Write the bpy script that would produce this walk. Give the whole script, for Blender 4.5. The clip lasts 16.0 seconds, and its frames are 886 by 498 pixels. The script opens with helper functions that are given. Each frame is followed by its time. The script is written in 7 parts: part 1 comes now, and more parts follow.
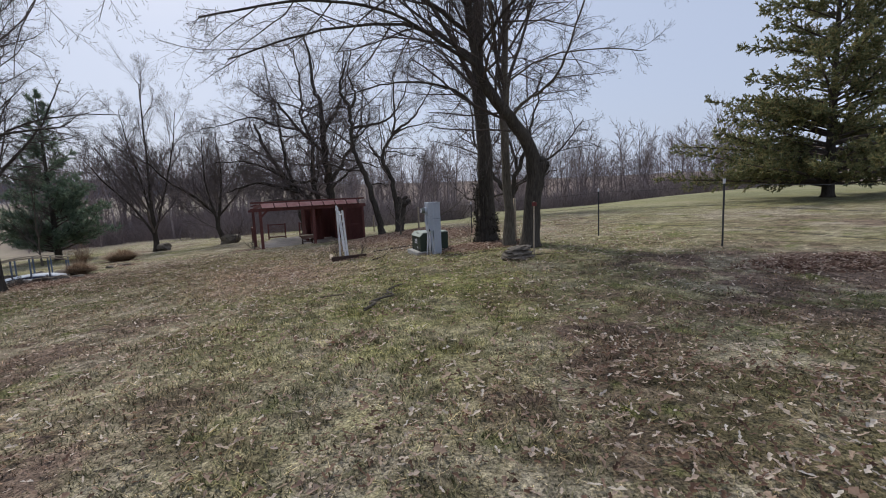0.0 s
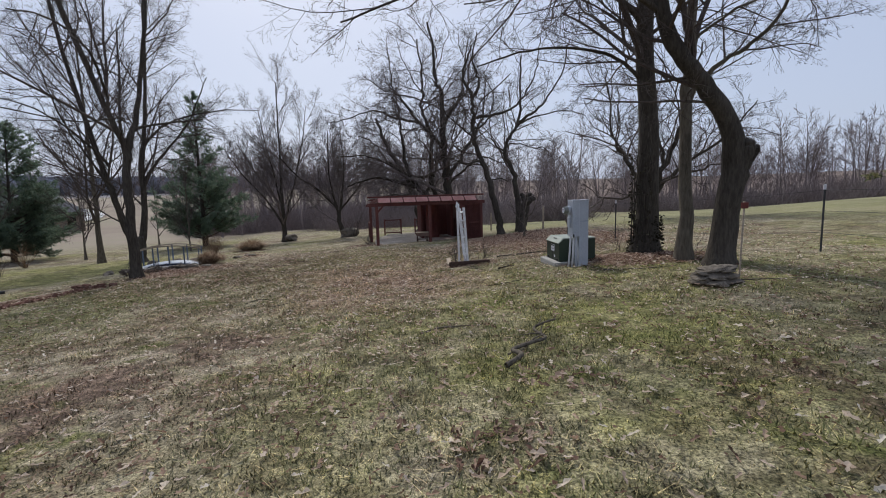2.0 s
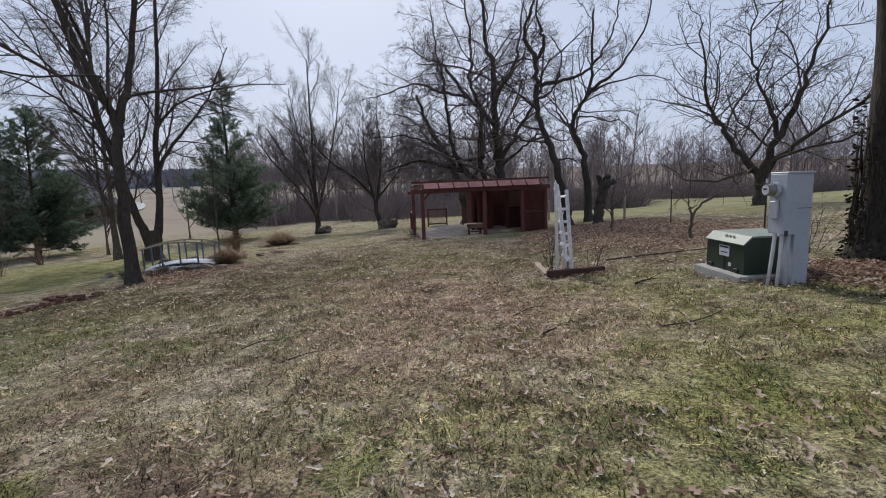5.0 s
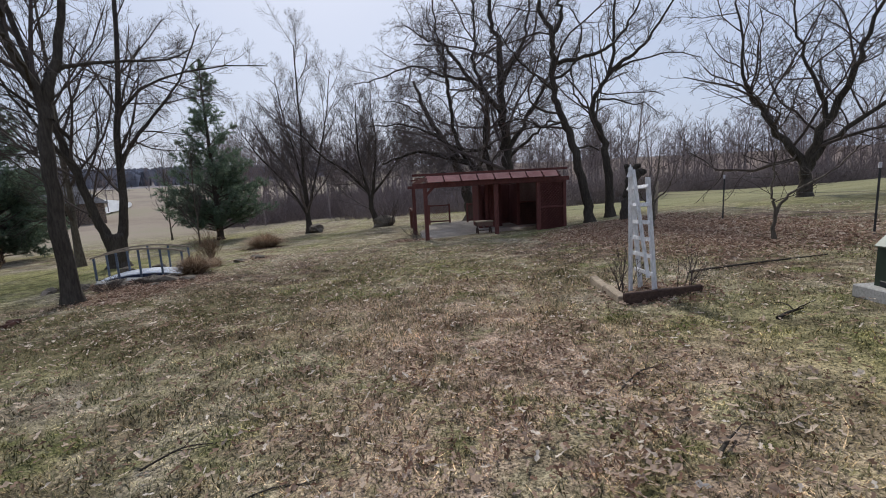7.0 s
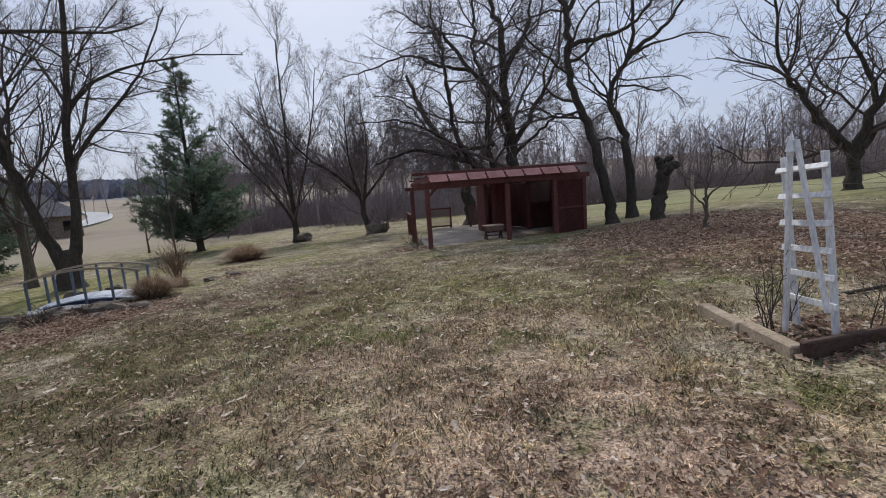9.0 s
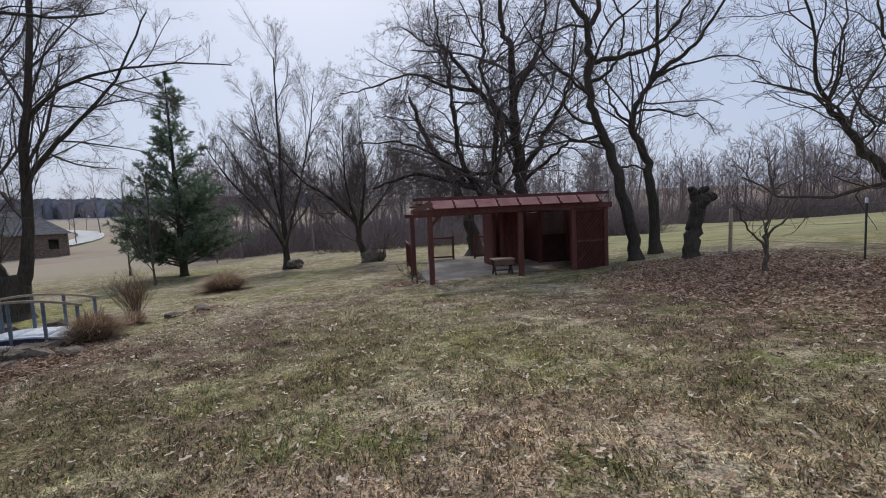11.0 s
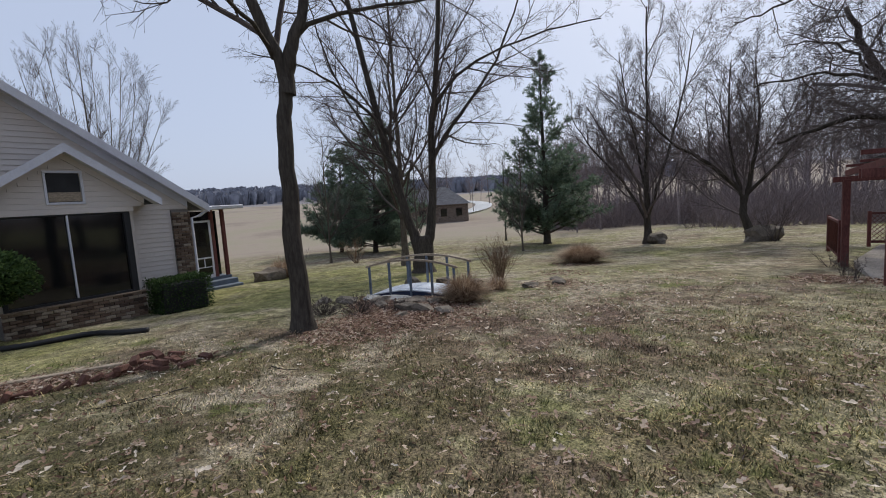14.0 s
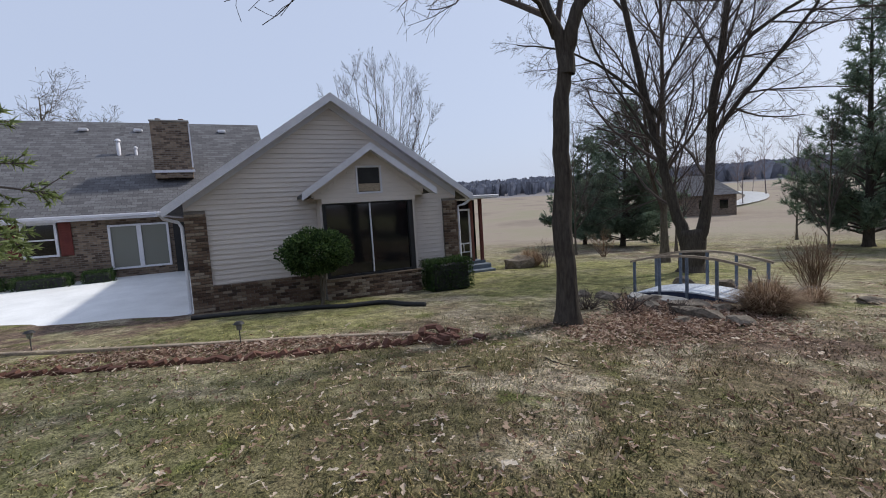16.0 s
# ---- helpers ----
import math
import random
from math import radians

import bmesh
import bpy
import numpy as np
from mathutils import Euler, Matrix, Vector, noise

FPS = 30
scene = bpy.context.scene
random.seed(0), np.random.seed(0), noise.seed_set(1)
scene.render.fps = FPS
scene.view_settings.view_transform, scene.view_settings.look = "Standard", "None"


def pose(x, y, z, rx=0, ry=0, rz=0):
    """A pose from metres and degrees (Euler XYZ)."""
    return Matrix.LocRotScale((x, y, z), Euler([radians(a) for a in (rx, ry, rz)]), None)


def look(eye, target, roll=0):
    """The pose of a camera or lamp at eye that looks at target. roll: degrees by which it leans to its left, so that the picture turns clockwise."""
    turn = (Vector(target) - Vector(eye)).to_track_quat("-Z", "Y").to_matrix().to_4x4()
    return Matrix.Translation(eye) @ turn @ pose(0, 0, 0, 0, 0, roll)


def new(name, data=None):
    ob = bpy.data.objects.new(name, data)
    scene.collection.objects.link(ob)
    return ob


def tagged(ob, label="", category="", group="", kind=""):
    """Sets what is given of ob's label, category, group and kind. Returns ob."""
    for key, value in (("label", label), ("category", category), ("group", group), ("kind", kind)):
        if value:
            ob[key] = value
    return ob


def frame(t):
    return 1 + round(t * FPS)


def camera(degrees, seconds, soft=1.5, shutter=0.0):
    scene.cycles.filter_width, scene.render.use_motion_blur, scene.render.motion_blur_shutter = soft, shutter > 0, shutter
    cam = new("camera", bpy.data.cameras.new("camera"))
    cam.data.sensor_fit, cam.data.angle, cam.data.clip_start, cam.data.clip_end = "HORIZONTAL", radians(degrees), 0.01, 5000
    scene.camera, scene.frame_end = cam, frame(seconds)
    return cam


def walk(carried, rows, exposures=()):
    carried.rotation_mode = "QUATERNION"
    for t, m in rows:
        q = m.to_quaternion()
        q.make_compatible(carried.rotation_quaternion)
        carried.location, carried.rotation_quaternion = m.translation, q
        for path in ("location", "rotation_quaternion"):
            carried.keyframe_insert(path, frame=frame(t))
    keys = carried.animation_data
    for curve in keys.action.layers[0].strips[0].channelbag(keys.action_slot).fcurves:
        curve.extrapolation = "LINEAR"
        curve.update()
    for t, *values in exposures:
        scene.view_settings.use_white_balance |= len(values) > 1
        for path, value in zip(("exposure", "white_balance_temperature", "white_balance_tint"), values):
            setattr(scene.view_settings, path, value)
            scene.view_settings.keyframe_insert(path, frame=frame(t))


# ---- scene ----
cam = camera(88.3, 16.0, soft=1.0)
METRES, EYE, TILT, LEAN, TURN = 15.2, 1.5, 0.0, 0.0, 0.0
ROWS = [
    (0.0, 0.0, 0.0, 0.0, -0.32, -7.2, 2.5),
    (0.5, -0.0102, 0.0378, -0.0024, 4.36, -7.5, 2.13),
    (1.0, -0.0198, 0.0755, -0.0032, 8.48, -7.4, 1.96),
    (1.5, -0.0312, 0.1129, -0.0023, 11.38, -6.97, 1.89),
    (2.0, -0.0462, 0.1501, -0.0032, 13.73, -7.01, 1.65),
    (2.5, -0.0605, 0.1877, -0.0041, 14.35, -7.36, 0.99),
    (3.0, -0.0794, 0.2216, -0.0065, 13.84, -7.59, 1.06),
    (3.5, -0.1008, 0.2557, -0.0086, 14.79, -7.39, 1.68),
    (4.0, -0.1257, 0.2918, -0.0111, 16.37, -7.66, 2.2),
    (4.5, -0.1494, 0.3292, -0.0138, 17.84, -8.02, 2.3),
    (7.0, -0.2458, 0.5068, -0.0213, 17.06, -8.81, 2.96),
    (7.5, -0.2682, 0.5406, -0.0246, 16.82, -9.69, 3.77),
    (8.0, -0.2871, 0.5759, -0.0282, 17.01, -10.11, 4.6),
    (8.5, -0.3033, 0.6086, -0.0288, 16.79, -9.45, 4.67),
    (9.0, -0.3187, 0.6361, -0.0307, 15.75, -8.35, 4.16),
    (11.5, -0.3757, 0.7722, -0.0324, 15.89, -4.52, 2.31),
    (12.0, -0.3895, 0.7938, -0.0337, 21.19, -4.37, 2.84),
    (12.5, -0.4041, 0.8126, -0.0347, 30.64, -4.66, 3.03),
    (13.0, -0.4214, 0.8235, -0.0364, 41.7, -5.32, 3.57),
    (13.5, -0.4303, 0.831, -0.0366, 51.92, -5.67, 3.97),
    (14.0, -0.4336, 0.8335, -0.0368, 58.46, -6.06, 3.62),
    (14.5, -0.4365, 0.8323, -0.0375, 63.79, -6.53, 2.96),
    (15.0, -0.4452, 0.8254, -0.0396, 69.23, -6.7, 2.95),
    (15.5, -0.458, 0.8128, -0.0382, 77.56, -6.06, 3.52),
    (16.0, -0.4741, 0.8075, -0.04, 87.47, -5.23, 3.56),
]
walk(cam, [(t, pose(0, 0, EYE, TILT, LEAN, TURN) @ pose(METRES * x, METRES * y, METRES * z, 90 + pitch, roll, yaw)) for t, x, y, z, yaw, pitch, roll in ROWS], [(0.0, 0.0, 6330, 8), (13.5, 0.0, 6330, 8), (15.0, 0.12, 6300, 8), (16.0, 0.12, 6300, 8)])

# ---- world and sun: thin bright haze, sun ahead of the walker's left ----
SUN_AZ, SUN_EL = 30.0, 44.0
world = bpy.data.worlds.new("world")
scene.world = world
world.use_nodes = True
wn, wl = world.node_tree.nodes, world.node_tree.links
sky = wn.new("ShaderNodeTexSky")
sky.sky_type, sky.sun_disc = "NISHITA", False
sky.sun_elevation, sky.sun_rotation = radians(SUN_EL), radians(-SUN_AZ)
sky.air_density, sky.dust_density, sky.ozone_density = 1.0, 3.0, 1.5
haze = wn.new("ShaderNodeMixRGB")
haze.inputs[0].default_value = 0.8
haze.inputs[2].default_value = (4.75, 5.25, 6.75, 1)
wl.new(sky.outputs[0], haze.inputs[1])
wl.new(haze.outputs[0], wn["Background"].inputs[0])
wn["Background"].inputs[1].default_value = 0.115
sun = new("sun", bpy.data.lights.new("sun", "SUN"))
sun.data.energy, sun.data.angle, sun.data.color = 3.1, radians(4.0), (1.0, 0.93, 0.84)
sun.matrix_world = look((-math.sin(radians(SUN_AZ)) * 40, math.cos(radians(SUN_AZ)) * 40, math.tan(radians(SUN_EL)) * 40), (0, 0, 0))

# ---- small builders ----
def mesh_of(name, verts, faces, smooth=False):
    me = bpy.data.meshes.new(name)
    me.from_pydata(verts, [], faces)
    if smooth:
        me.polygons.foreach_set("use_smooth", [True] * len(me.polygons))
    return me


def thing(name, label, category, m=Matrix(), group="", kind=""):
    ob = new(name)
    ob.empty_display_size = 0.1
    ob.matrix_world = m
    return tagged(ob, label, category, group, kind)


def part(name, geo, material, parent, label="", m=None, smooth=False):
    """Links a bmesh or a mesh as one mesh object under a thing or a part."""
    if isinstance(geo, bmesh.types.BMesh):
        me = bpy.data.meshes.new(name)
        bmesh.ops.recalc_face_normals(geo, faces=geo.faces[:])
        geo.to_mesh(me)
        geo.free()
        if smooth:
            me.polygons.foreach_set("use_smooth", [True] * len(me.polygons))
    else:
        me = geo
    if not me.materials:
        me.materials.append(material)
    ob = new(name, me)
    if parent is not None:
        ob.parent = parent
    if m is not None:
        ob.matrix_basis = m
    if label:
        ob["label"] = label
    return ob


def solid(name, geo, material, label="", category="", kind="", group="", m=None, smooth=False):
    ob = part(name, geo, material, None, "", m, smooth)
    return tagged(ob, label, category, group, kind)


def box(bm, c, s, m=Matrix(), bevel=0.0):
    """A box of size s about the centre c, turned by m, with its edges eased."""
    made = bmesh.ops.create_cube(bm, size=1.0)
    bmesh.ops.transform(bm, matrix=m @ Matrix.Translation(c) @ Matrix.Diagonal((*s, 1)), verts=made["verts"])
    if bevel:
        edges = list({e for v in made["verts"] for e in v.link_edges})
        bmesh.ops.bevel(bm, geom=edges, offset=bevel, segments=1, affect="EDGES")
    return bm


def boxed(c, s, m=Matrix(), bevel=0.0):
    return box(bmesh.new(), c, s, m, bevel)


def beam(bm, a, b, w, h, bevel=0.0, up=(0, 0, 1)):
    """A bar of section w x h from a to b."""
    a, b = Vector(a), Vector(b)
    d = (b - a).normalized()
    side = d.cross(Vector(up))
    side = side.normalized() if side.length > 1e-3 else Vector((1, 0, 0))
    top = side.cross(d)
    m = Matrix((side, d, top)).transposed().to_4x4()
    m.translation = (a + b) / 2
    return box(bm, (0, 0, 0), (w, (b - a).length, h), m, bevel)


def beamed(a, b, w, h, bevel=0.0, up=(0, 0, 1)):
    return beam(bmesh.new(), a, b, w, h, bevel, up)


def prism(bm, poly, a, b, m=Matrix()):
    """Extrudes a polygon given in the x-z plane from y=a to y=b."""
    lo = [bm.verts.new(m @ Vector((x, a, z))) for x, z in poly]
    hi = [bm.verts.new(m @ Vector((x, b, z))) for x, z in poly]
    bm.faces.new(lo)
    bm.faces.new(hi[::-1])
    for i in range(len(poly)):
        j = (i + 1) % len(poly)
        bm.faces.new((lo[i], hi[i], hi[j], lo[j]))
    return bm


def tubes(paths, verts=None, faces=None):
    """Round tubes along (points, radii, sides); appended to verts and faces."""
    verts = [] if verts is None else verts
    faces = [] if faces is None else faces
    for pts, rad, n in paths:
        base = len(verts)
        ring = [(math.cos(2 * math.pi * k / n), math.sin(2 * math.pi * k / n)) for k in range(n)]
        d = pts[1] - pts[0]
        side = d.cross(Vector((0.31, 0.17, 0.93) if abs(d.z) < 0.9 * d.length else (1, 0.1, 0))).normalized()
        last = len(pts) - 1
        for i, (p, r) in enumerate(zip(pts, rad)):
            d = (pts[min(i + 1, last)] - pts[max(i - 1, 0)]).normalized()
            side = (side - d * side.dot(d)).normalized()
            oth = d.cross(side)
            for c, s in ring:
                verts.append(p + side * (c * r) + oth * (s * r))
        for i in range(last):
            a = base + i * n
            for k in range(n):
                k2 = (k + 1) % n
                faces.append((a + k, a + k2, a + n + k2, a + n + k))
        if n > 3:
            faces.append(tuple(base + last * n + k for k in range(n)))
    return verts, faces


def tube_mesh(name, paths, smooth=True):
    v, f = tubes(paths)
    return mesh_of(name, v, f, smooth)


def smooth_line(pts, per=4):
    """A Catmull-Rom line through the points."""
    P = [Vector(p) for p in pts]
    out = []
    for i in range(len(P) - 1):
        p0, p1, p2, p3 = P[max(i - 1, 0)], P[i], P[i + 1], P[min(i + 2, len(P) - 1)]
        for k in range(per):
            t = k / per
            out.append(0.5 * ((2 * p1) + (p2 - p0) * t + (2 * p0 - 5 * p1 + 4 * p2 - p3) * t * t + (3 * p1 - p0 - 3 * p2 + p3) * t ** 3))
    out.append(P[-1])
    return out


# ---- the lie of the land: heights by bearing (0 = along y, growing to -x) and range about the middle of the lawn ----
MID = (-5.0, 12.0)
RANGES = (0, 7.5, 15, 30, 60, 120, 250)
LAND = (
    (-135, -0.50, -0.03, 0.05, 0.2, 0.3, 0.5, 1),
    (-90, -0.50, 0.02, 0.25, 0.55, 0.7, 1.0, 1),
    (-45, -0.50, -0.25, 0.00, 0.35, 0.2, 0.5, 5),
    (-20, -0.50, -0.50, -0.40, -0.9, -2.0, -2.4, 6),
    (0, -0.50, -0.75, -1.02, -1.6, -2.9, -2.0, 7),
    (20, -0.50, -0.87, -1.24, -1.9, -2.8, -1.6, 7),
    (45, -0.50, -0.96, -1.36, -2.35, -2.9, -1.0, 4),
    (70, -0.50, -1.00, -1.40, -2.25, -2.9, -0.6, 3.5),
    (90, -0.50, -0.90, -1.42, -2.1, -2.9, -0.5, 4),
    (120, -0.50, -0.80, -1.25, -1.5, -2.0, -1.0, 3),
    (160, -0.50, -0.55, -0.60, -0.7, -0.6, 0.0, 1),
    (205, -0.50, -0.15, 0.00, 0.1, 0.2, 0.4, 1),
)


def cubic(a, b, c, d, t):
    return b + 0.5 * t * (c - a + t * (2 * a - 5 * b + 4 * c - d + t * (3 * (b - c) + d - a)))


def land(x, y):
    dx, dy = x - MID[0], y - MID[1]
    r = math.hypot(dx, dy)
    az = math.degrees(math.atan2(-dx, dy))
    n = len(LAND)
    if az < -135:
        az += 360
    i = max(k for k in range(n) if LAND[k][0] <= az)
    nxt = LAND[(i + 1) % n][0] + (360 if i + 1 == n else 0)
    t = (az - LAND[i][0]) / (nxt - LAND[i][0])
    j = max(k for k in range(len(RANGES)) if RANGES[k] <= min(r, 249.9))
    s = (min(r, 249.9) - RANGES[j]) / (RANGES[j + 1] - RANGES[j])
    cols = [max(0, j - 1), j, j + 1, min(j + 2, len(RANGES) - 1)]
    rows = [LAND[k % n] for k in (i - 1, i, i + 1, i + 2)]
    z = cubic(*[cubic(*[row[c + 1] for c in cols], s) for row in rows], t)
    if r > 250:
        west = max(0.0, math.cos(radians(min(abs(az - 85), 90))))
        z += (13 * west + 6) * min(1.0, (r - 250) / 350) ** 1.5
    return z


def on_land(x, y, lift=0.0):
    return Vector((x, y, land(x, y) + lift))


def spot(x, y, turn=0.0, sink=0.0):
    return pose(x, y, land(x, y) - sink, 0, 0, turn)

# ---- materials ----
def material(name, rough=0.8, metal=0.0, spec=0.3):
    mat = bpy.data.materials.new(name)
    mat.use_nodes = True
    b = mat.node_tree.nodes["Principled BSDF"]
    b.inputs["Roughness"].default_value, b.inputs["Metallic"].default_value = rough, metal
    b.inputs["Specular IOR Level"].default_value = spec
    return mat, mat.node_tree.nodes, mat.node_tree.links, b


def noise_node(nodes, links, where, scale, detail=4.0, rough=0.6, stretch=None):
    n = nodes.new("ShaderNodeTexNoise")
    n.inputs["Scale"].default_value, n.inputs["Detail"].default_value, n.inputs["Roughness"].default_value = scale, detail, rough
    if stretch:
        mp = nodes.new("ShaderNodeMapping")
        mp.inputs["Scale"].default_value = stretch
        links.new(where, mp.inputs[0])
        where = mp.outputs[0]
    links.new(where, n.inputs["Vector"])
    return n.outputs["Fac"]


def ramp(nodes, links, fac, stops):
    r = nodes.new("ShaderNodeValToRGB")
    while len(r.color_ramp.elements) < len(stops):
        r.color_ramp.elements.new(0.5)
    for e, (p, c) in zip(r.color_ramp.elements, stops):
        e.position, e.color = p, (*c, 1)
    links.new(fac, r.inputs[0])
    return r.outputs[0]


def mix(nodes, links, fac, a, b, mode="MIX"):
    m = nodes.new("ShaderNodeMixRGB")
    m.blend_type = mode
    for k, v in ((0, fac), (1, a), (2, b)):
        if hasattr(v, "is_linked"):
            links.new(v, m.inputs[k])
        else:
            m.inputs[k].default_value = v if k == 0 else (*v, 1)
    return m.outputs[0]


def bump(nodes, links, b, height, strength=0.5, dist=0.02):
    n = nodes.new("ShaderNodeBump")
    n.inputs["Strength"].default_value, n.inputs["Distance"].default_value = strength, dist
    links.new(height, n.inputs["Height"])
    links.new(n.outputs[0], b.inputs["Normal"])


def place(nodes, kind="Object"):
    return nodes.new("ShaderNodeTexCoord").outputs[kind]


def plain(name, dark, light, scale=6.0, rough=0.8, metal=0.0, fine=60.0, relief=0.3, depth=0.01, stretch=None, spec=0.3, vary=0.0, island=0.0):
    """A surface between two tones, mottled at two scales, with fine relief."""
    mat, n, l, b = material(name, rough, metal, spec)
    at = place(n)
    big = noise_node(n, l, at, scale, 5, 0.6, stretch)
    small = noise_node(n, l, at, fine, 3, 0.6, stretch)
    col = ramp(n, l, big, ((0.3, dark), (0.7, light)))
    col = mix(n, l, 0.35 if relief > 0.2 or not relief else 0.10, col, ramp(n, l, small, ((0.35, tuple(0.45 * c for c in dark)), (0.65, tuple(min(1, 1.25 * c) for c in light)))))
    if vary:
        r = n.new("ShaderNodeObjectInfo").outputs["Random"]
        col = mix(n, l, 1.0, col, ramp(n, l, r, ((0, (1 - vary,) * 3), (1, (1.0, 1.0, 1.0)))), "MULTIPLY")
    if island:
        r = n.new("ShaderNodeNewGeometry").outputs["Random Per Island"]
        col = mix(n, l, 1.0, col, ramp(n, l, r, ((0, (1 - island,) * 3), (1, (1.0, 1.0, 1.0)))), "MULTIPLY")
    l.new(col, b.inputs["Base Color"])
    if relief:
        bump(n, l, b, small, relief, depth)
    return mat


def band(n, l, value, lo, hi):
    m = n.new("ShaderNodeMapRange")
    m.interpolation_type = "SMOOTHSTEP"
    m.inputs["From Min"].default_value, m.inputs["From Max"].default_value = lo, hi
    l.new(value, m.inputs["Value"])
    return m.outputs[0]


def calc(n, l, op, a, b, c=0.0):
    m = n.new("ShaderNodeMath")
    m.operation = op
    for k, v in enumerate((a, b, c)):
        if hasattr(v, "is_linked"):
            l.new(v, m.inputs[k])
        else:
            m.inputs[k].default_value = v
    return m.outputs[0]


def turf_colour(n, l, at):
    """Winter lawn: olive grass, straw and bare brown earth in drifts."""
    a = noise_node(n, l, at, 0.22, 6, 0.62)
    c = noise_node(n, l, at, 0.9, 6, 0.65)
    e = noise_node(n, l, at, 7.0, 5, 0.7)
    f = noise_node(n, l, at, 45.0, 3, 0.7)
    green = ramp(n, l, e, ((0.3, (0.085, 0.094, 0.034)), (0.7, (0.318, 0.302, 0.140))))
    straw = ramp(n, l, e, ((0.3, (0.140, 0.120, 0.090)), (0.7, (0.440, 0.390, 0.310))))
    earth = ramp(n, l, e, ((0.3, (0.070, 0.050, 0.040)), (0.7, (0.235, 0.176, 0.142))))
    m1 = ramp(n, l, mix(n, l, 0.45, a, c), ((0.40, (0, 0, 0)), (0.60, (1, 1, 1))))
    m2 = ramp(n, l, mix(n, l, 0.5, noise_node(n, l, at, 0.16, 5, 0.6, (1.3, 0.8, 1)), c), ((0.49, (0, 0, 0)), (0.62, (1, 1, 1))))
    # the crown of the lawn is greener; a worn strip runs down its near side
    sep = n.new("ShaderNodeSeparateXYZ")
    l.new(at, sep.inputs[0])
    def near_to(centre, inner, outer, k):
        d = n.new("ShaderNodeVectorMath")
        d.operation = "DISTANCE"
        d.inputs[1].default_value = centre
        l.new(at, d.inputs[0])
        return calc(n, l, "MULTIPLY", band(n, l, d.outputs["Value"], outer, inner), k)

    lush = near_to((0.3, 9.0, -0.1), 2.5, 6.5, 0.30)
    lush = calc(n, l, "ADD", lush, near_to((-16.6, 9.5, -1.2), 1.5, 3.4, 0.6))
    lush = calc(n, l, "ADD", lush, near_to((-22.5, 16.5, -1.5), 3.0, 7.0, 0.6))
    strip = calc(n, l, "ABSOLUTE", calc(n, l, "ADD", calc(n, l, "MULTIPLY_ADD", sep.outputs["Y"], 0.4, sep.outputs["X"]), 2.3), 0.0)
    worn = calc(n, l, "MULTIPLY", band(n, l, strip, 3.0, 0.6), 0.5)
    # earth colour is also mixed into round patches at these centres
    for centre, inner, outer, k in (((4.2, 4.6, 0.1), 2.5, 5.5, 0.75), ((2.6, 2.6, 0.0), 1.0, 3.0, 0.8), ((-11.6, 13.6, -0.9), 0.8, 2.6, 0.5), ((-1.5, 19.5, -0.5), 2.0, 5.5, 1.0), ((-12.0, 15.0, -0.9), 1.0, 3.6, 0.7), ((5.5, 9.0, 0.2), 1.0, 3.5, 0.7), ((-16.6, 4.6, -1.2), 1.2, 3.2, 1.3), ((-11.0, 13.2, -0.9), 1.5, 4.0, 0.9)):
        worn = calc(n, l, "ADD", worn, near_to(centre, inner, outer, k))
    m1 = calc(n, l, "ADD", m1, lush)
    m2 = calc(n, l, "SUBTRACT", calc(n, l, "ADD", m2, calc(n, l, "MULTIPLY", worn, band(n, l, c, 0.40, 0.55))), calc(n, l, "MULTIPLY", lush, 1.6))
    for_m1, for_m2 = n.new("ShaderNodeClamp"), n.new("ShaderNodeClamp")
    l.new(m1, for_m1.inputs[0])
    l.new(m2, for_m2.inputs[0])
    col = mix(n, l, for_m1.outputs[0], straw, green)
    col = mix(n, l, for_m2.outputs[0], col, earth)
    # a mat of pale dead leaves and thatch
    thatch = ramp(n, l, e, ((0.3, (0.20, 0.146, 0.116)), (0.7, (0.52, 0.40, 0.33))))
    mat_of = calc(n, l, "ADD", near_to((-4.0, 10.9, -0.5), 0.8, 3.0, 0.9), near_to((-5.8, 13.6, -0.6), 0.5, 3.0, 0.7))
    col = mix(n, l, calc(n, l, "MULTIPLY", mat_of, band(n, l, c, 0.36, 0.52)), col, thatch)
    d2 = ramp(n, l, noise_node(n, l, at, 2.6, 6, 0.72), ((0.38, (0.52, 0.49, 0.46)), (0.52, (1.08, 1.07, 1.05)), (0.64, (1.45, 1.43, 1.36))))
    col = mix(n, l, 0.85, col, d2, "MULTIPLY")
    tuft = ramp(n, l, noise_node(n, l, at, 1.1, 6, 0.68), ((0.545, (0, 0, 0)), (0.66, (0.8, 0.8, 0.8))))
    # the dark tuft green is also mixed in round three centres
    dark_green = calc(n, l, "ADD", calc(n, l, "MAXIMUM", near_to((-10.2, 10.6, -0.9), 1.0, 3.6, 0.45), near_to((-11.2, 12.8, -0.9), 1.5, 4.2, 0.45)), near_to((3.2, 2.4, 0.1), 0.8, 2.8, 0.5))
    tuft = calc(n, l, "MAXIMUM", tuft, calc(n, l, "MULTIPLY", dark_green, band(n, l, c, 0.38, 0.54)))
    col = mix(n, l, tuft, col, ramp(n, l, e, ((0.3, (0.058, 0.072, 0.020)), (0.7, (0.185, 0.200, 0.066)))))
    return mix(n, l, 0.75, col, ramp(n, l, f, ((0.36, (0.10, 0.10, 0.10)), (0.64, (1.75, 1.72, 1.68)))), "MULTIPLY"), e, f


